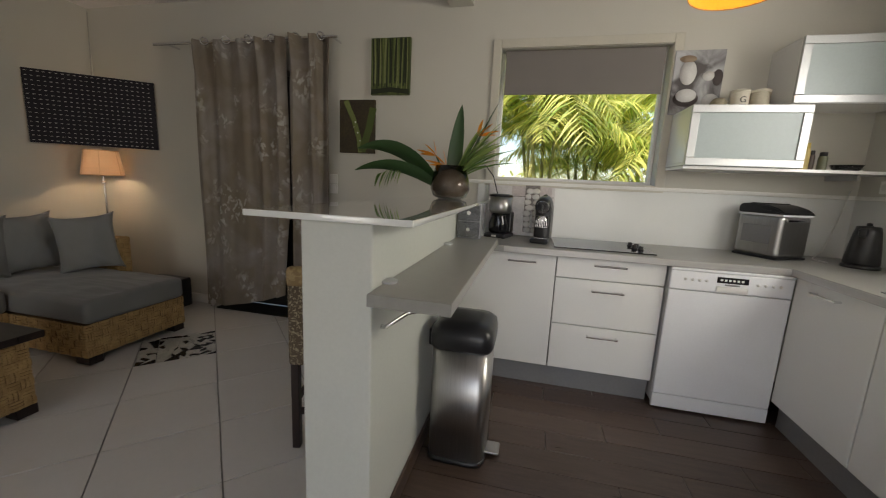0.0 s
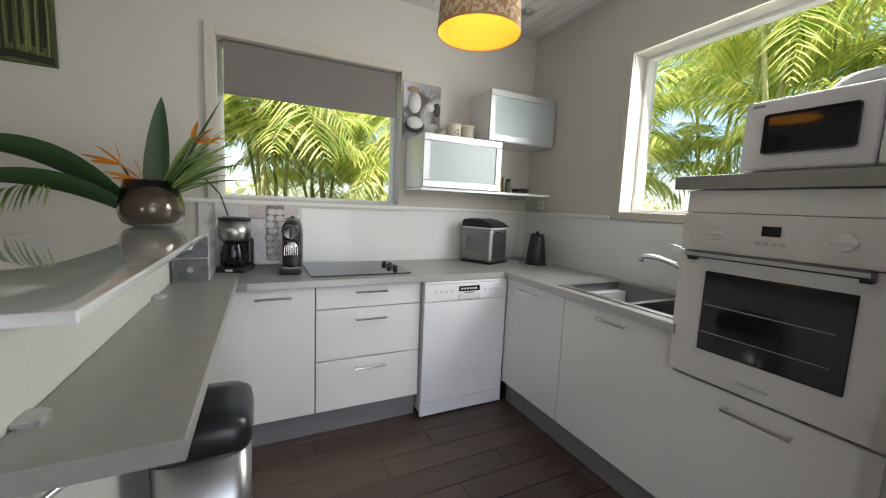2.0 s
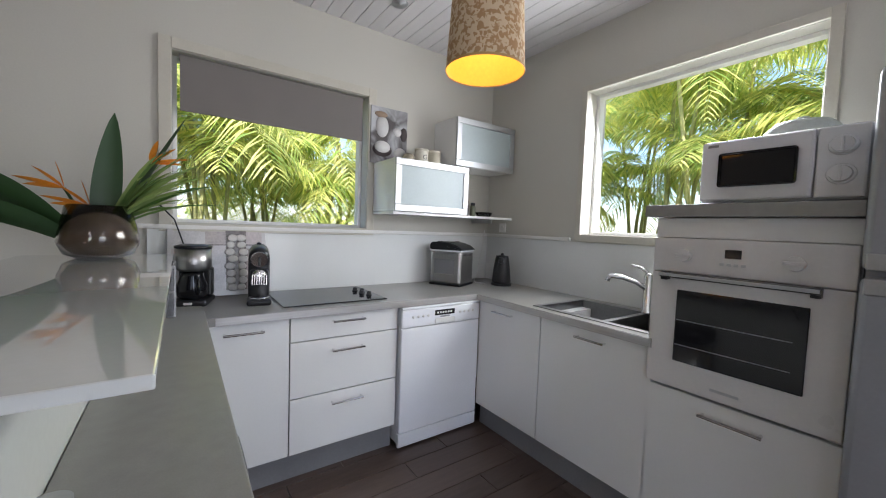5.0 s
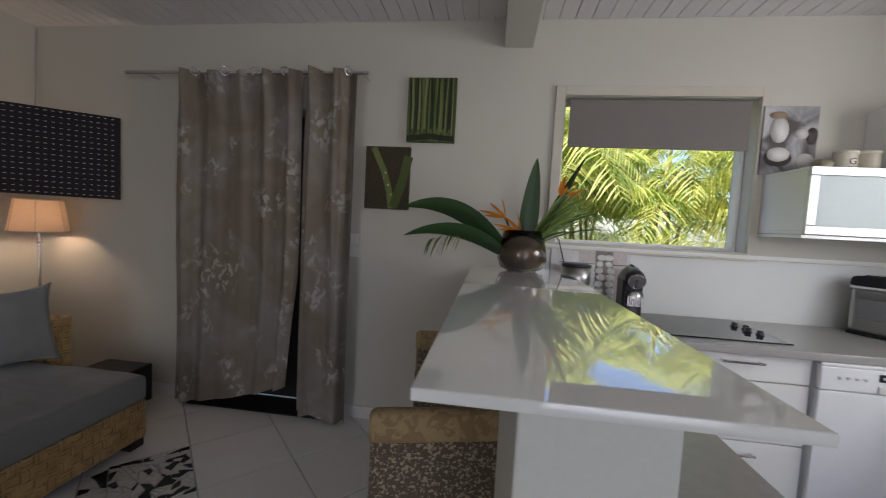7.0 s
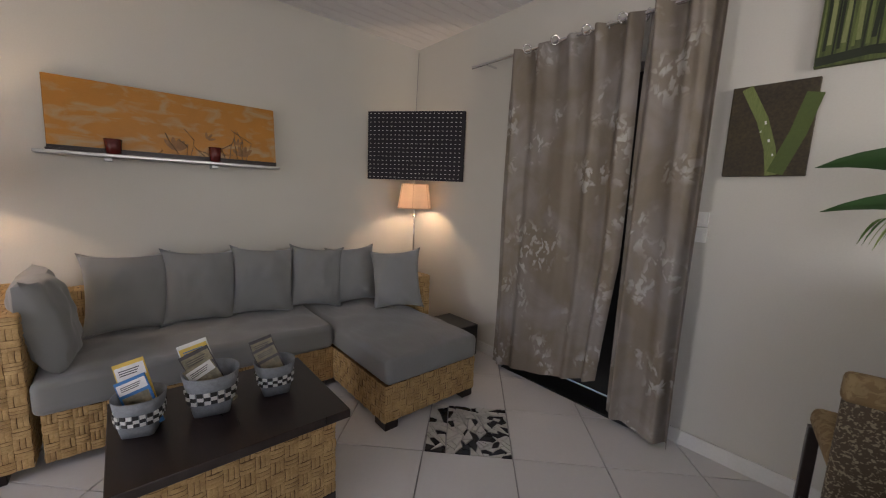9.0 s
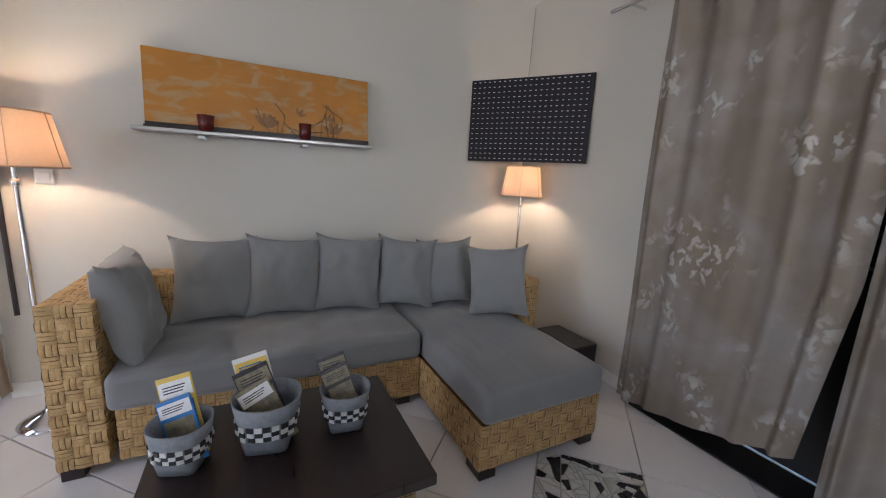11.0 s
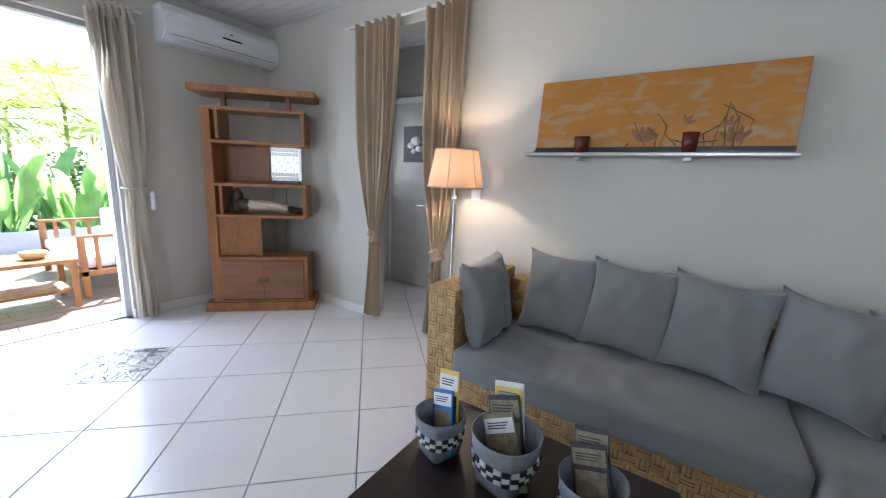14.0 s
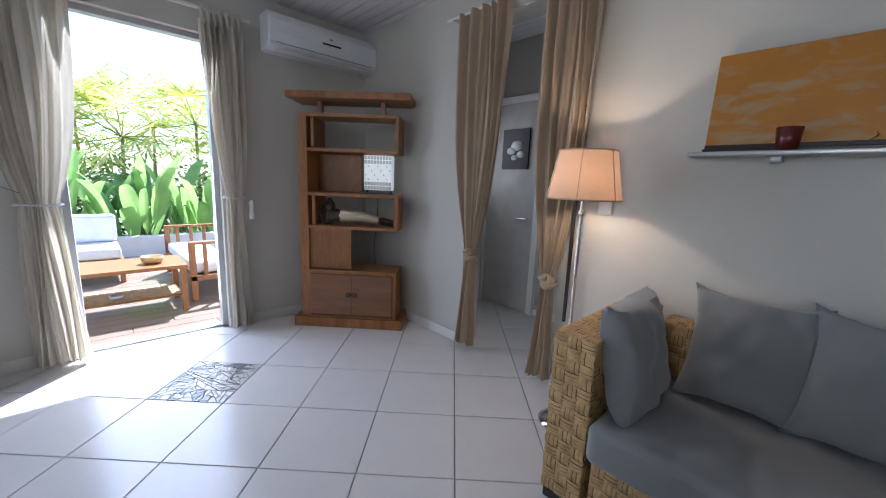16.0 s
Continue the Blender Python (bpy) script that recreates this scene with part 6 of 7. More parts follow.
# reclining figure: one plain carved shape
MB = bk.matrix_basis.copy()
fg_ = bmesh.new()
tube(fg_, [(-0.25, 0.13, 0.085), (-0.17, 0.13, 0.085), (-0.08, 0.13, 0.08), (0.04, 0.13, 0.085), (0.16, 0.13, 0.06), (0.28, 0.13, 0.04), (0.36, 0.13, 0.03)], 0.065, 14, 0.026)
lathe(fg_, [(0.0001, 0.11), (0.035, 0.12), (0.052, 0.155), (0.05, 0.19), (0.03, 0.215), (0.018, 0.24), (0.0001, 0.245)], 16, (-0.25, 0.13, 0))
tube(fg_, [(-0.30, 0.12, 0.17), (-0.345, 0.11, 0.10), (-0.30, 0.10, 0.02), (-0.22, 0.10, 0.018)], 0.018, 8)
tube(fg_, [(-0.13, 0.09, 0.12), (-0.05, 0.07, 0.11), (0.06, 0.08, 0.10)], 0.017, 8, 0.014)
tube(fg_, [(0.02, 0.10, 0.10), (0.14, 0.09, 0.075), (0.26, 0.10, 0.04)], 0.035, 10, 0.02)
sta = solid("reclining_figurine", fg_, banded("bronze_and_cream", (0.055, 0.035, 0.025), (0.66, 0.58, 0.42), -0.12, 0.24), "carved reclining figurine with a cream robe on the bookcase shelf", "figurine")
sta.matrix_basis = MB @ pose(0.04, 0.0, 0.942)
sl = thing("table_lamp", "small square lit mosaic table lamp on the bookcase shelf", "table lamp")
sl.matrix_basis = MB @ pose(0.245, 0.14, 1.236)
part("shade", B(-0.125, -0.06, 0.035, 0.125, 0.06, 0.34, 0.006), mat("capiz_glow", (0.7, 0.7, 0.62), 0.3, emit=(1.0, 0.97, 0.85), power=0.12), sl)
mos = bmesh.new()
for r in range(8):
    for c in range(9):
        if r in (0, 1, 6, 7):
            box(mos, -0.120 + c * 0.027, -0.064, 0.04 + r * 0.0375, -0.098 + c * 0.027, -0.0605, 0.07 + r * 0.0375)
        elif (c + r) % 3 == 0:
            box(mos, -0.114 + c * 0.027, -0.064, 0.05 + r * 0.0375, -0.104 + c * 0.027, -0.0605, 0.062 + r * 0.0375)
tagged(part("mosaic_cover", mos, mat("silver_chip", (0.35, 0.34, 0.31), 0.3, 0.5), sl, "silver mosaic chips"), kind="stuff")
part("base", B(-0.125, -0.06, 0.0, 0.125, 0.06, 0.012, 0.003), BLACKP, sl)
for sx_ in (-0.11, 0.11):
    part("leg", rod(bmesh.new(), (sx_, 0, 0.012), (sx_, 0, 0.035), 0.008), BLACKP, sl)
cb_ = solid("lamp_cable", tube(bmesh.new(), [(0.20, 0.24, 1.24), (0.20, 0.31, 1.20), (0.19, 0.315, 0.95), (0.16, 0.32, 0.75), (0.18, 0.31, 0.545)], 0.003, 6), BLACKP, "thin black lamp cable hanging behind the bookcase shelves", "cable")
cb_.matrix_basis = MB

# air conditioner
ac = thing("air_conditioner", "white split air conditioner on the wall above the bookcase", "air conditioner", -5.75, YL, 2.405)
bm = bmesh.new()
pr_ = [(0.0, 0.0), (0.14, 0.0), (0.205, 0.045), (0.225, 0.12), (0.215, 0.24), (0.17, 0.295), (0.0, 0.30)]
va = [bm.verts.new((-0.52, p, z)) for p, z in pr_]
vb = [bm.verts.new((0.52, p, z)) for p, z in pr_]
for k in range(len(pr_)):
    k2_ = (k + 1) % len(pr_)
    bm.faces.new((va[k], vb[k], vb[k2_], va[k2_]))
bm.faces.new(va[::-1])
bm.faces.new(vb)
bmesh.ops.recalc_face_normals(bm, faces=bm.faces[:])
bmesh.ops.bevel(bm, geom=bm.edges[:], offset=0.012, segments=2, affect="EDGES")
part("casing", bm, APPL, ac)
part("louvre", B(-0.44, 0.145, 0.004, 0.44, 0.20, 0.012, 0.003), WHITE, ac).matrix_basis = pose(0, 0.0, 0.0, 0, 0, 0)
part("display_strip", B(-0.12, 0.224, 0.135, 0.06, 0.230, 0.150, 0.002), BLACKG, ac)
part("badge", B(-0.04, 0.2255, 0.18, -0.01, 0.2285, 0.195), PLINTH, ac)
part("outlet_line", B(-0.46, 0.205, 0.052, 0.46, 0.214, 0.056), PLINTH, ac)
solid("air_conditioner_hose", tube(bmesh.new(), [(-6.20, YL + 0.10, 2.62), (-6.235, YL + 0.10, 2.55), (-6.22, YL + 0.09, 2.44), (-6.16, YL + 0.07, 2.40)], 0.008, 8), PLINTH, "grey hose looping beside the air conditioner", "hose")

# terrace curtains and pole
cp_ = thing("curtain_pole", "white curtain pole over the terrace doorway", "curtain pole")
part("pole", rod(bmesh.new(), (-3.42, YL + 0.10, 2.58), (-5.12, YL + 0.10, 2.58), 0.014), WHITE, cp_)
for xx in (-3.48, -5.06):
    part("finial", lathe(bmesh.new(), [(0.0001, -0.02), (0.022, -0.01), (0.022, 0.01), (0.0001, 0.02)], 14, (xx, YL + 0.10, 2.58)), WHITE, cp_)
    part("bracket", rod(bmesh.new(), (xx, YL, 2.58), (xx, YL + 0.10, 2.58), 0.008), WHITE, cp_)
t1 = thing("tieback_curtain", "cream tab-top curtain gathered by a cord at the terrace door", "curtain", group="terrace curtains")
knotted(-3.55, -4.06, -3.80, 1.12, 0.03, CURT_W, t1, 0.22, "x", YL + 0.10, 6, 2.50, 0.07)
t2 = thing("tieback_curtain", "cream tab-top curtain gathered by a cord at the terrace door", "curtain", group="terrace curtains")
knotted(-4.76, -5.06, -4.94, 1.17, 0.03, CURT_W, t2, 0.16, "x", YL + 0.10, 5, 2.50, 0.03)
for t_, xa, xb, xk, zk in ((t1, -3.55, -4.06, -3.80, 1.12), (t2, -4.76, -5.06, -4.94, 1.17)):
    for i in range(7):
        xx = xa + (xb - xa) * (i + 0.5) / 7
        part("tab", tube(bmesh.new(), [(xx, YL + 0.13, 2.47), (xx + 0.01, YL + 0.122, 2.58), (xx, YL + 0.10, 2.60), (xx - 0.01, YL + 0.078, 2.58), (xx, YL + 0.075, 2.47)], 0.012, 6), CURT_W, t_)
    hw = 0.11 if t_ is t1 else 0.085
    part("tie_cord", tube(bmesh.new(), [(xk + hw * math.cos(a * 0.6283), YL + 0.10 + 0.04 * math.sin(a * 0.6283), zk + 0.004 * math.cos(a)) for a in range(11)], 0.008, 6), PAPER, t_, "white tie-back cord")
part("tassel", lathe(bmesh.new(), [(0.0001, 0.0), (0.022, 0.005), (0.018, 0.12), (0.024, 0.135), (0.012, 0.16), (0.0001, 0.17)], 14, (-5.06, YL + 0.13, 0.98)), PAPER, t2)

# framed poster and switch on the south wall
po = thing("framed_poster", "white framed poster of four grey house photographs titled CRÉOLE", "picture", -3.16, YL, 1.765)
part("frame", B(-0.30, 0.001, 0, 0.30, 0.02, 0.45, 0.003), WHITE, po)
part("sheet", B(-0.28, 0.0205, 0.02, 0.28, 0.022, 0.43), mat("poster_grey", (0.45, 0.45, 0.46), 0.4), po)
for i in range(4):
    for j in range(2):
        part("printed_photo", B(-0.27 + i * 0.137, 0.0222, 0.035 + j * 0.165, -0.145 + i * 0.137, 0.0232, 0.19 + j * 0.165), mat("grey_photo", (0.12, 0.12, 0.12), 0.5, colour2=(0.42, 0.42, 0.42), scale=16) if i + j == 0 else bpy.data.materials["grey_photo"], po)
lines("CRÉOLE", 0.055, pose(-0.14, 0.0235, 0.372, 90, 0, 180), INK, po)
sw = socket_plate(-3.70, YL, 1.352, 180, "white light switch beside the terrace curtain", "switch", "light_switch", 0.085, 0.085, hole=False)

# tall shell-covered vase with twigs
sv = thing("floor_vase", "tall dark vase covered in rows of shell beads", "vase", -3.07, -5.47, 0)
vp = [(0.15, 0), (0.19, 0.10), (0.225, 0.35), (0.235, 0.60), (0.20, 0.80), (0.13, 0.92), (0.10, 0.96)]
part("body", lathe(bmesh.new(), vp + [(0.085, 0.96), (0.11, 0.90), (0.0001, 0.86)], 36), BLACKP, sv)
bd = bmesh.new()
zz = 0.03
while zz < 0.93:
    for k in range(len(vp) - 1):
        if vp[k][1] <= zz < vp[k + 1][1]:
            rr = vp[k][0] + (vp[k + 1][0] - vp[k][0]) * (zz - vp[k][1]) / (vp[k + 1][1] - vp[k][1])
    nn = int(2 * math.pi * rr / 0.05)
    for k in range(nn):
        a = 2 * math.pi * (k + random.uniform(-0.15, 0.15)) / nn
        bmesh.ops.create_icosphere(bd, subdivisions=1, radius=0.023, matrix=pose(rr * math.cos(a), rr * math.sin(a), zz, random.uniform(-30, 30), random.uniform(-30, 30), math.degrees(a)) @ Matrix.Diagonal((0.7, 1.0, 0.85, 1)))
    zz += 0.043
tagged(part("shell_beads", bd, mat("dark_shell", (0.022, 0.020, 0.026), 0.3, colour2=(0.07, 0.065, 0.08), vary=0.5, scale=30), sv, "rows of dark shell beads"), kind="stuff")
tw = thing("dry_twigs", "bare curved twigs standing in the tall vase", "twigs", -3.07, -5.47, 0.87)
for i in range(7):
    a, ln = random.uniform(2.4, 4.2), random.uniform(0.35, 0.75)
    part("twig", tube(bmesh.new(), [(0, 0, 0), (0.25 * ln * math.cos(a), 0.2 * ln * math.sin(a), 0.35 * ln + 0.08), (0.62 * ln * math.cos(a), 0.3 * ln * math.sin(a), 0.52 * ln + 0.10), (ln * math.cos(a), 0.4 * ln * math.sin(a), 0.36 * ln + 0.08)], 0.005, 6, 0.0015), DARKW, tw)

# ceiling light and fan chain
cl = thing("globe_ceiling_light", "mirrored amber globe ceiling light", "ceiling light", -4.63, -4.35, ZL)
part("globe", lathe(bmesh.new(), [(0.0001, -0.24), (0.07, -0.22), (0.105, -0.15), (0.095, -0.07), (0.05, -0.03), (0.04, -0.02)], 28), mat("mirrored_amber", (0.62, 0.42, 0.22), 0.12, 0.9), cl)
part("canopy", lathe(bmesh.new(), [(0.06, -0.025), (0.06, -0.002), (0.0001, -0.001)], 24), CHROME, cl)
fn = thing("ceiling_fan", "white ceiling fan with pull chains", "ceiling fan", -4.62, -1.50, ZL)
part("rod", rod(bmesh.new(), (0, 0, -0.10), (0, 0, -0.001), 0.015), WHITE, fn)
part("motor", lathe(bmesh.new(), [(0.03, -0.10), (0.11, -0.12), (0.12, -0.16), (0.08, -0.20), (0.0001, -0.21)], 28), WHITE, fn)
for k in range(4):
    a = k * 90 + 20
    part("fan_blade", box(bmesh.new(), 0.10, -0.06, -0.006, 0.60, 0.06, 0.0, 0.002), WHITE, fn).matrix_basis = pose(0, 0, -0.14, 0, 0, a) @ Matrix.Rotation(radians(10), 4, "X")
for dx in (0.03, -0.03):
    part("pull_chain", rod(bmesh.new(), (dx, 0, -0.38 - dx), (dx, 0, -0.195), 0.002, seg=6), ALU, fn)
    part("chain_end", lathe(bmesh.new(), [(0.0001, -0.40 - dx), (0.007, -0.395 - dx), (0.006, -0.37 - dx), (0.0001, -0.365 - dx)], 10, (dx, 0, 0)), WHITE, fn)


ROOM = Matrix()
# ---- garden ----
def frond(bm, base, way, length, droop, width, n=26, rnd=random, cane=None):
    """A feather leaf: an arching midrib with hanging leaflets on both sides."""
    base, way = Vector(base), Vector(way).normalized()
    flat = Vector((way.x, way.y, 0))
    flat = flat.normalized() if flat.length > 1e-3 else Vector((1, 0, 0))
    side = Vector((-flat.y, flat.x, 0))
    prev = None
    for i in range(n + 1):
        t = i / n
        p = base + way * (length * t) + Vector((0, 0, -droop * length * t * t))
        if i > 3:
            tang = (p - prev).normalized()
            w = width * math.sin(math.pi * min(1.0, 0.16 + 0.86 * t)) ** 0.8
            for s in (1, -1):
                q = p + side * s * w * rnd.uniform(0.85, 1.1) + tang * w * 0.55 + Vector((0, 0, -w * rnd.uniform(0.35, 0.95)))
                m = p.lerp(q, 0.45) + Vector((0, 0, w * 0.12))
                e = tang * (length / n * 0.32)
                v = [bm.verts.new(c) for c in (p - e * 0.4, p + e * 0.4, m + e, m - e, q)]
                bm.faces.new((v[0], v[1], v[2], v[3]))
                bm.faces.new((v[3], v[2], v[4]))
        prev = p
    return bm


def clump_palm(seed, height, fronds, x, y, label):
    rnd = random.Random(seed)
    t = thing("areca_palm", label, "palm", x, y, -0.32, group="garden palms")
    crown = bmesh.new()
    for c in range(rnd.randint(6, 8)):
        bx_, by_ = rnd.uniform(-0.35, 0.35), rnd.uniform(-0.35, 0.35)
        lean = Vector((rnd.uniform(-0.4, 0.4), rnd.uniform(-0.4, 0.4), 0))
        h = height * rnd.uniform(0.35, 0.85)
        topp = Vector((bx_, by_, h)) + lean
        part("trunk", tube(bmesh.new(), [(bx_, by_, 0), Vector((bx_, by_, h * 0.5)) + lean * 0.3, topp], 0.035, 7, 0.022), BARK, t)
        for k in range(fronds):
            a = k * 2.4 + rnd.uniform(-0.4, 0.4)
            up = rnd.uniform(0.15, 1.6)
            frond(crown, topp, (math.cos(a), math.sin(a), up), rnd.uniform(1.3, 2.0), rnd.uniform(0.45, 1.0), rnd.uniform(0.36, 0.56), 40, rnd)
    part("crown", crown, LEAF, t)
    return t


random.seed(11)
pa = clump_palm(1, 4.2, 9, -1.9, 2.9, "clump of sunlit feathery areca palms behind the kitchen window")
pb = clump_palm(2, 4.6, 9, 2.9, -0.6, "clump of sunlit feathery areca palms behind the kitchen window")
pc = clump_palm(3, 3.6, 8, -0.4, 3.4, "clump of sunlit feathery areca palms in the garden")
for (x, y, rz, base) in ((-3.3, 3.2, 70, pb), (0.9, 2.8, 200, pa), (2.8, 1.6, 260, pc), (2.7, -2.6, 120, pb), (3.9, -1.5, 40, pa), (4.2, 0.6, 310, pb), (3.4, -3.8, 160, pb), (2.4, 3.6, 80, pb), (-4.8, 3.8, 30, pa), (-1.0, 4.6, 190, pc)):
    copy_thing(base, pose(x, y, -0.32, 0, 0, rz))


def hedge(name, label, x0, y0, x1, y1, h, n, seed, material, size=0.16):
    rnd = random.Random(seed)
    bm = bmesh.new()
    for i in range(n):
        t = rnd.random()
        p = Vector((x0 + (x1 - x0) * t + rnd.uniform(-0.5, 0.5), y0 + (y1 - y0) * t + rnd.uniform(-0.5, 0.5), -0.3 + h * rnd.random() ** 0.8 * (0.75 + 0.25 * math.sin(t * 23 + seed))))
        d = Vector((rnd.uniform(-1, 1), rnd.uniform(-1, 1), rnd.uniform(-0.4, 0.9))).normalized() * size * rnd.uniform(0.6, 1.5)
        s = d.cross(Vector((rnd.uniform(-1, 1), rnd.uniform(-1, 1), 1))).normalized() * size * 0.26
        v = [bm.verts.new(c) for c in (p, p + d * 0.5 + s, p + d, p + d * 0.5 - s)]
        bm.faces.new(v)
    return solid(name, bm, material, label, "hedge", kind="stuff")


hedge("garden_hedge", "dense green garden foliage behind the palms", -7, 7.0, 7, 7.0, 1.9, 1500, 1, LEAF, 0.30)
hedge("garden_hedge", "dense green garden foliage behind the palms", 6.2, 7, 6.2, -7, 1.9, 1500, 2, LEAF, 0.30)
hedge("shrub_border", "small-leaved shrub border past the terrace", -7.5, -12.2, -1.0, -12.2, 1.9, 9000, 3, LEAF2, 0.13)


# broad-leaved plants past the terrace
def heliconia(seed, label, x, y):
    rnd = random.Random(seed)
    t = thing("heliconia", label, "plant", x, y, -0.32, group="broad-leaved terrace plants")
    for i in range(22):
        a = rnd.uniform(0, 6.28)
        h = rnd.uniform(0.8, 1.7)
        base = Vector((rnd.uniform(-0.2, 0.2), rnd.uniform(-0.2, 0.2), 0))
        tip = base + Vector((math.cos(a) * h * 0.55, math.sin(a) * h * 0.55, h * 1.15))
        st = base.lerp(tip, 0.42)
        part("stalk", tube(bmesh.new(), [base, base.lerp(st, 0.5), st], 0.013, 6, 0.009), LEAF2, t)
        part("broad_leaf", blade(bmesh.new(), st, tip, rnd.uniform(0.15, 0.25), 0.2, rnd.uniform(-0.9, 0.9), 12), HELI, t)
    return t


h1 = heliconia(4, "lush broad-leaved green plant beyond the terrace", -4.55, -10.3)
for x, y, rz in ((-5.6, -10.6, 80), (-3.9, -10.8, 200), (-4.9, -11.2, 300), (-6.5, -10.9, 150), (-3.2, -10.5, 30)):
    copy_thing(h1, pose(x, y, -0.32, 0, 0, rz))


def fan_palm(seed, label, x, y, h):
    rnd = random.Random(seed)
    t = thing("fan_palm", label, "palm", x, y, -0.32, group="fan palms past the terrace")
    part("trunk", tube(bmesh.new(), [(0, 0, 0), (0.05, 0, h * 0.5), (0, 0, h)], 0.05, 9, 0.035), BARK, t)
    bm = bmesh.new()
    for k in range(22):
        a, el = k * 2.4, rnd.uniform(-0.5, 1.25)
        c = Vector((math.cos(a) * math.cos(el), math.sin(a) * math.cos(el), math.sin(el))) * rnd.uniform(0.6, 1.15) + Vector((0, 0, h))
        tube(bm, [(0, 0, h), c], 0.012, 5)
        out = (c - Vector((0, 0, h))).normalized()
        sd = out.cross(Vector((0, 0, 1))).normalized()
        up = sd.cross(out)
        for q in range(17):
            b = (q - 8) / 8 * 1.9
            d = (out * math.cos(b) + sd * math.sin(b)) * rnd.uniform(0.55, 0.8) + up * rnd.uniform(-0.3, -0.06)
            w = 0.028
            e = d.cross(up).normalized() * w
            m = c + d * 0.5
            v = [bm.verts.new(z_) for z_ in (c, m + e, c + d, m - e)]
            bm.faces.new(v)
    part("crown", bm, LEAF, t)
    return t


f1 = fan_palm(5, "tall fan palm in bright sun past the terrace", -4.7, -12.7, 2.3)
for x, y, rz in ((-6.1, -13.0, 60), (-3.4, -13.0, 140), (-7.6, -13.4, 220), (-5.4, -14.0, 10), (-2.2, -13.4, 100), (-4.0, -14.4, 250), (-6.9, -14.6, 320)):
    copy_thing(f1, pose(x, y, -0.32 + 0.45 * math.sin(x * 9), 0, 0, rz))
sp_ = bmesh.new()
box(sp_, -9, -9.75, -0.3, 0.5, -9.6, 0.28, 0.01)
solid("terrace_parapet", sp_, PLASTER, "low white rendered wall at the terrace edge", "wall", kind="structure")

# terrace furniture
ROOM = LIVING
tt = thing("terrace_coffee_table", "wooden coffee table with a woven lower shelf on the terrace", "coffee table", -4.24, -6.92, -0.018)
part("tabletop", B(-0.47, -0.30, 0.44, 0.47, 0.30, 0.475, 0.004), TEAK, tt)
for lx in (-0.43, 0.43):
    for ly in (-0.26, 0.26):
        part("leg", B(lx - 0.025, ly - 0.025, 0, lx + 0.025, ly + 0.025, 0.44, 0.003), TEAK, tt)
lsf = part("lower_shelf", B(-0.42, -0.25, 0.15, 0.42, 0.25, 0.165, 0.003), TEAK, tt)
tagged(part("woven_mat", weave(bmesh.new(), (-0.40, -0.24, 0.168), (1, 0, 0), (0, 1, 0), 0.80, 0.48, 0.06), WICKER, lsf, "woven rattan lattice"), kind="stuff")
bwl = thing("woven_bowl", "small woven bowl on the terrace table", "bowl", -4.45, -6.86, 0.4575)
part("bowl", lathe(bmesh.new(), [(0.06, 0), (0.09, 0.03), (0.095, 0.07), (0.085, 0.07), (0.08, 0.03), (0.0001, 0.012)], 24), WICKER, bwl)
asht = solid("ashtray", lathe(bmesh.new(), [(0.05, 0), (0.055, 0.035), (0.045, 0.035), (0.042, 0.01), (0.0001, 0.01)], 20, (-4.15, -6.80, 0.155)), ALU, "small grey metal ashtray on the table's lower shelf", "ashtray")
sfo = thing("terrace_sofa", "wooden terrace bench with white cushions", "sofa", -5.15, -7.75, -0.018)
part("seat_frame", B(-0.38, -0.85, 0.22, 0.38, 0.85, 0.28, 0.005), TEAK, sfo)
for lx in (-0.35, 0.35):
    for ly in (-0.82, 0.82):
        part("leg", B(lx - 0.03, ly - 0.03, 0, lx + 0.03, ly + 0.03, 0.62, 0.004), TEAK, sfo)
for ly in (-0.82, 0.82):
    part("arm_rail", B(-0.38, ly - 0.035, 0.62, 0.38, ly + 0.035, 0.65, 0.004), TEAK, sfo)
    for q in range(4):
        part("arm_slat", B(-0.27 + q * 0.16, ly - 0.01, 0.28, -0.23 + q * 0.16, ly + 0.01, 0.62, 0.002), TEAK, sfo)
part("seat_cushion", B(-0.34, -0.78, 0.282, 0.36, 0.78, 0.42, 0.04, 3), mat("white_outdoor_cloth", (0.72, 0.72, 0.72), 0.9), sfo, "white seat cushion")
part("back_cushion", B(-0.36, -0.78, 0.425, -0.20, 0.78, 0.78, 0.04, 3), bpy.data.materials["white_outdoor_cloth"], sfo, "white back cushion")
ar = thing("terrace_armchair", "white cushioned wooden armchair on the terrace", "armchair", -3.95, -8.55, -0.018)
part("frame", B(-0.36, -0.34, 0.12, 0.36, 0.34, 0.30, 0.01), TEAK, ar)
part("seat_cushion", B(-0.34, -0.30, 0.302, 0.34, 0.34, 0.44, 0.04, 3), bpy.data.materials["white_outdoor_cloth"], ar, "white seat cushion")
part("back_cushion", B(-0.34, -0.34, 0.445, 0.34, -0.20, 0.80, 0.04, 3), bpy.data.materials["white_outdoor_cloth"], ar, "white back cushion")
for lx in (-0.33, 0.33):
    for ly in (-0.31, 0.31):
        part("leg", B(lx - 0.025, ly - 0.025, 0, lx + 0.025, ly + 0.025, 0.12, 0.003), TEAK, ar)


ROOM = Matrix()


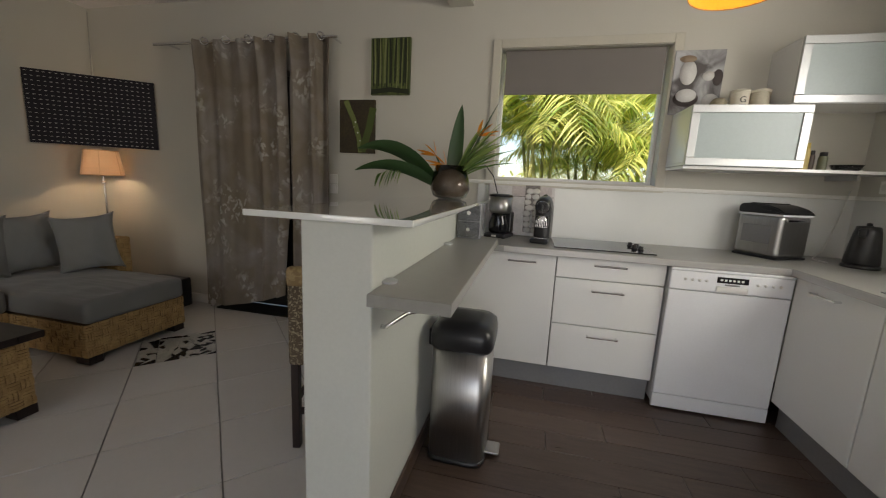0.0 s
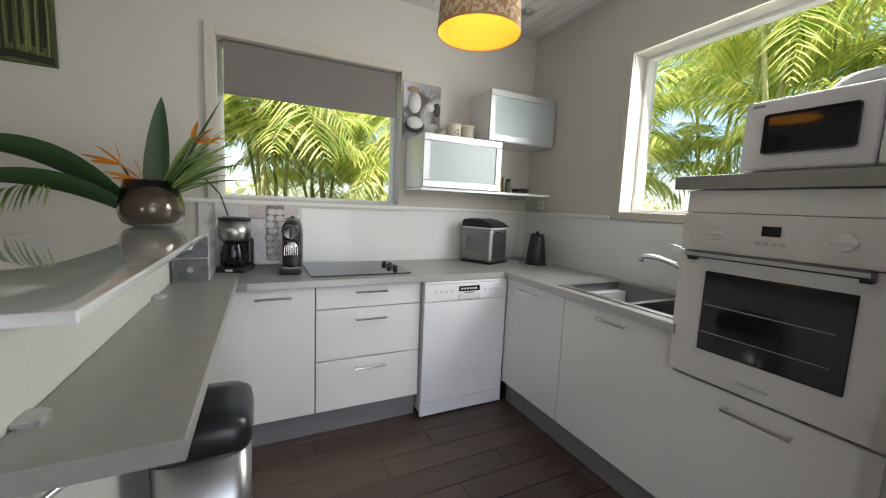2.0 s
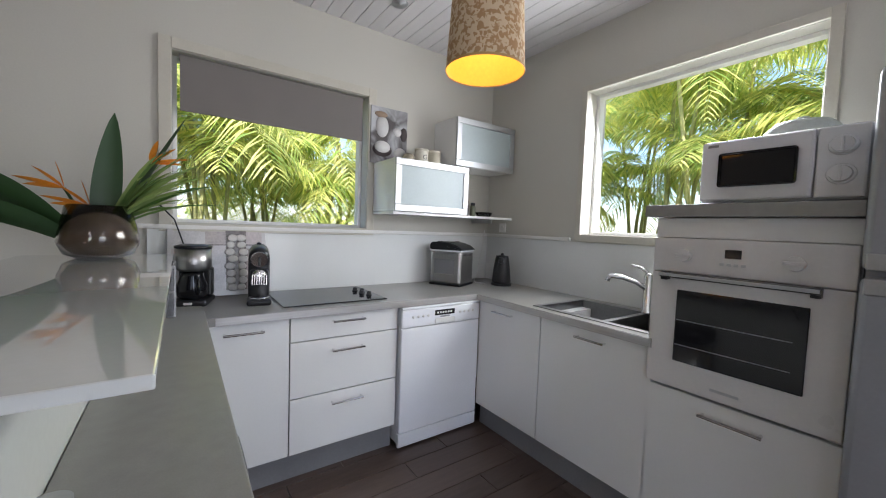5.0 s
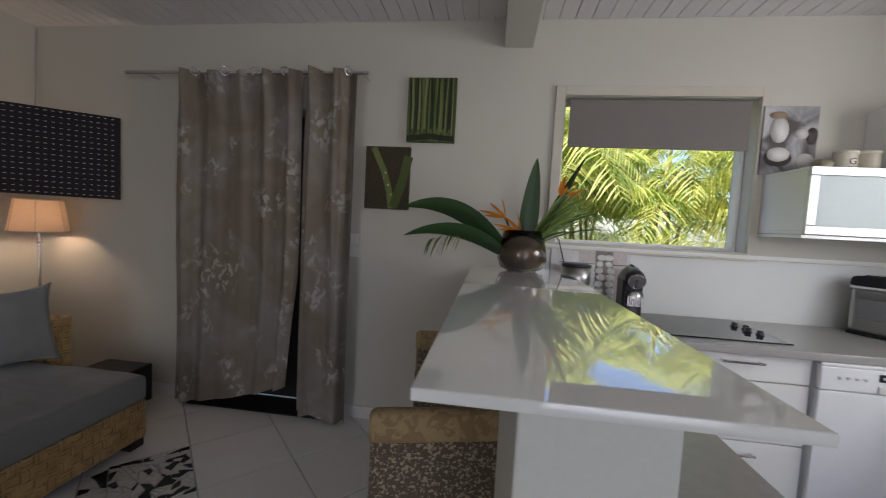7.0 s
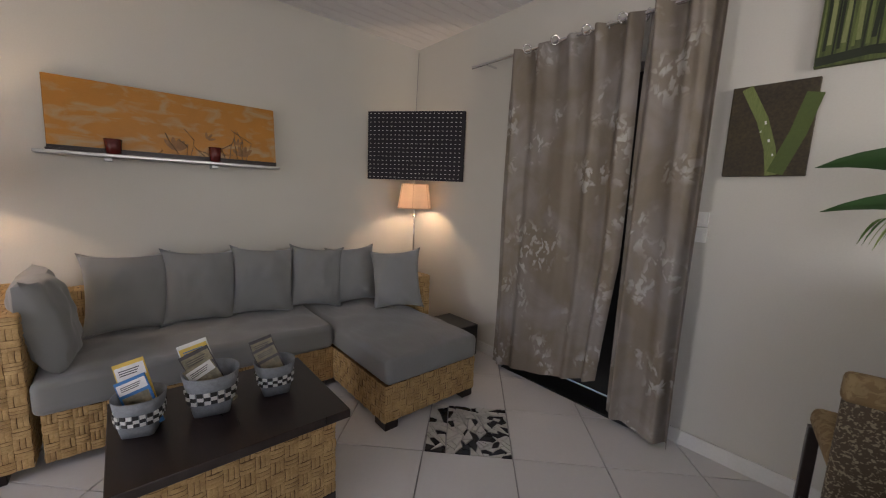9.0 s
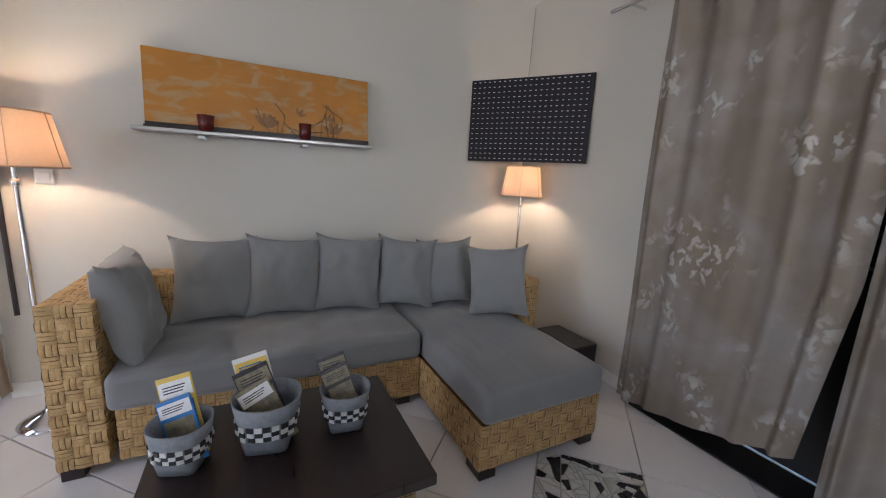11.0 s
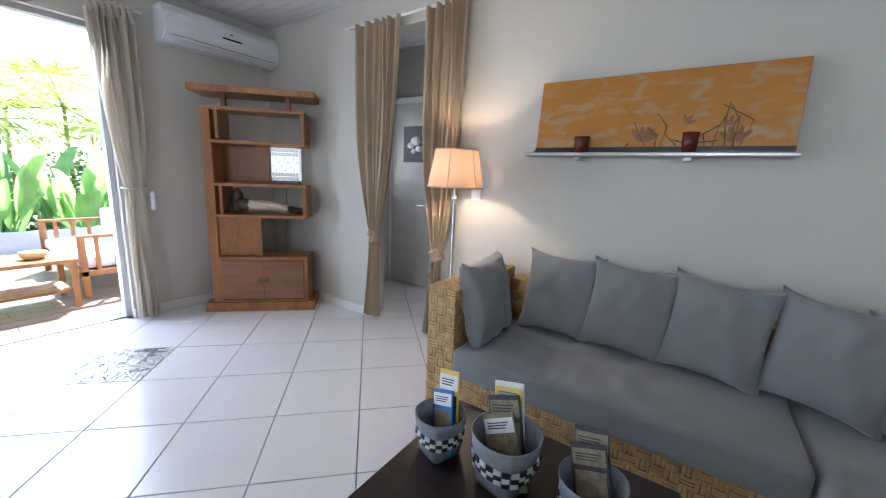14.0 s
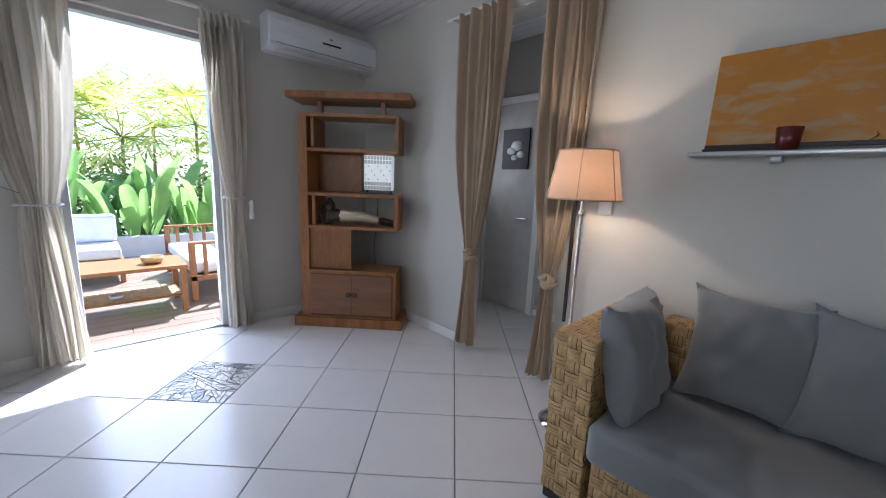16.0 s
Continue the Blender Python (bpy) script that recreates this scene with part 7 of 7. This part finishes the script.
# ---- floor pieces ----
def clip_poly(poly, x0, x1, y0, y1):
    for ax, lim, keep in ((0, x0, 1), (0, x1, -1), (1, y0, 1), (1, y1, -1)):
        out = []
        for i, p in enumerate(poly):
            q = poly[(i + 1) % len(poly)]
            pin, qin = (p[ax] - lim) * keep >= 0, (q[ax] - lim) * keep >= 0
            if pin:
                out.append(p)
            if pin != qin:
                t = (lim - p[ax]) / (q[ax] - p[ax])
                out.append((p[0] + t * (q[0] - p[0]), p[1] + t * (q[1] - p[1])))
        poly = out
        if len(poly) < 3:
            return []
    return poly


def poly_area(p):
    return 0.5 * abs(sum(a[0] * b[1] - b[0] * a[1] for a, b in zip(p, p[1:] + p[:1])))


def slab_mesh(poly, z0, z1, inset=0.0015):
    bm = bmesh.new()
    lo = [bm.verts.new((x, y, z0)) for x, y in poly]
    cx, cy = sum(p[0] for p in poly) / len(poly), sum(p[1] for p in poly) / len(poly)
    mid = [bm.verts.new((x, y, z1 - 0.001)) for x, y in poly]
    hi = [bm.verts.new((x + (cx - x) * 0.006, y + (cy - y) * 0.006, z1)) for x, y in poly]
    n = len(poly)
    for a, b in ((lo, mid), (mid, hi)):
        for k in range(n):
            bm.faces.new((a[k], a[(k + 1) % n], b[(k + 1) % n], b[k]))
    bm.faces.new(hi)
    bmesh.ops.recalc_face_normals(bm, faces=bm.faces[:])
    return bm


floor = thing("floor", "pale square ceramic floor tiles laid diagonally with grey joints", "floor", kind="structure")
R2 = math.sqrt(0.5)
PA, PB = 0.465, 0.445
ROOMS = ((XW, -2.65, YS, -0.0), (-2.65, -2.418, YS, -1.94), (-2.418, 0.0, YS, -3.35), (-7.237, XW, -4.823, -2.626), (-4.781, -3.934, YS - 0.06, YS))
TESSW, TESSB = mat("white_marble_chip", (0.62, 0.60, 0.55), 0.3, vary=0.12), mat("black_marble_chip", (0.03, 0.03, 0.035), 0.25, vary=0.4)
TESSG = mat("grey_marble_chip", (0.22, 0.24, 0.25), 0.25, vary=0.2)


def cell_poly(i, j, g=0.003):
    a0, a1, b0, b1 = -6.275 + PA * i + g, -6.275 + PA * (i + 1) - g, -0.055 + PB * j + g, -0.055 + PB * (j + 1) - g
    return [((a + b) * R2, (a - b) * R2) for a, b in ((a0, b0), (a1, b0), (a1, b1), (a0, b1))]


full = {}
for i in range(-8, 14):
    for j in range(-12, 14):
        poly = cell_poly(i, j)
        if (i, j) in ((5, -6), (-1, 0)):
            continue
        for r, (x0, x1, y0, y1) in enumerate(ROOMS):
            pl_ = clip_poly(poly, x0, x1, y0, y1)
            if len(pl_) < 3 or poly_area(pl_) < 2e-4:
                continue
            if poly_area(pl_) > 0.999 * poly_area(poly):
                cx, cy = sum(p[0] for p in poly) / 4, sum(p[1] for p in poly) / 4
                if "m" not in full:
                    full["m"] = mesh_of("tile", slab_mesh([(x - cx, y - cy) for x, y in poly], -0.011, 0.0), TILE, False)
                ob = new("tile", full["m"])
                ob.location = (cx, cy, random.uniform(-0.0006, 0.0006))
                ob.parent = floor
            else:
                part("tile", slab_mesh(pl_, -0.011, 0.0), TILE, floor)


def mosaic(i, j, mats, seed):
    """A tile of broken marble chips."""
    rnd = random.Random(seed)
    quads = [cell_poly(i, j, 0.004)]
    polys = quads
    for _ in range(8):
        nxt = []
        for p in polys:
            if poly_area(p) < 0.0013:
                nxt.append(p)
                continue
            cx, cy = sum(v[0] for v in p) / len(p) + rnd.uniform(-0.02, 0.02), sum(v[1] for v in p) / len(p) + rnd.uniform(-0.02, 0.02)
            a = rnd.uniform(0, math.pi)
            nx, ny = math.cos(a), math.sin(a)
            for sgn in (1, -1):
                out = []
                for k, v in enumerate(p):
                    w = p[(k + 1) % len(p)]
                    dv, dw = ((v[0] - cx) * nx + (v[1] - cy) * ny) * sgn - 0.0028, ((w[0] - cx) * nx + (w[1] - cy) * ny) * sgn - 0.0028
                    if dv >= 0:
                        out.append(v)
                    if (dv >= 0) != (dw >= 0):
                        t = dv / (dv - dw)
                        out.append((v[0] + t * (w[0] - v[0]), v[1] + t * (w[1] - v[1])))
                if len(out) >= 3:
                    nxt.append(out)
        polys = nxt
    mp = thing("mosaic_tile", "square mosaic inset of broken marble chips in the floor", "floor tile", kind="structure")
    for p in polys:
        if poly_area(p) > 1e-4:
            part("marble_chip", slab_mesh(p, -0.011, 0.0008), mats[0] if rnd.random() < 0.34 else mats[1], mp)


mosaic(5, -6, (TESSB, TESSW), 3)
mosaic(-1, 0, (TESSG, TESSW), 8)

# dark planks of the kitchen, running along x
kf = thing("kitchen_floor", "dark brown wood-look planks of the kitchen floor", "floor", kind="structure")
pw, pl2 = 0.15, 0.90
row, y = 0, -0.0
while y > -3.35:
    x = -2.418 - (row % 3) * 0.30
    while x < 0:
        a, b = max(x, -2.418) + 0.002, min(x + pl2, 0.0) - 0.002
        if b - a > 0.02:
            part("plank", slab_mesh([(a, max(y - pw, -3.35) + 0.002), (b, max(y - pw, -3.35) + 0.002), (b, y - 0.002), (a, y - 0.002)], -0.011, 0.0), PLANK, kf)
        x += pl2
    y -= pw
    row += 1

# terrace planks
TPL = mat("terrace_plank_tile", (0.21, 0.155, 0.115), 0.35, colour2=(0.32, 0.245, 0.19), scale=5, fine=40, stretch=(1, 8, 1), bump=0.05, random_piece=0.25)
row, y = 0, YS - 0.21
while y > -9.5:
    x = -6.6 - (row % 3) * 0.3
    while x < -2.2:
        part("plank", slab_mesh([(x + 0.003, y - 0.147), (x + 0.897, y - 0.147), (x + 0.897, y - 0.003), (x + 0.003, y - 0.003)], -0.03, -0.018), TPL, terrace)
        x += 0.9
    y -= 0.15
    row += 1
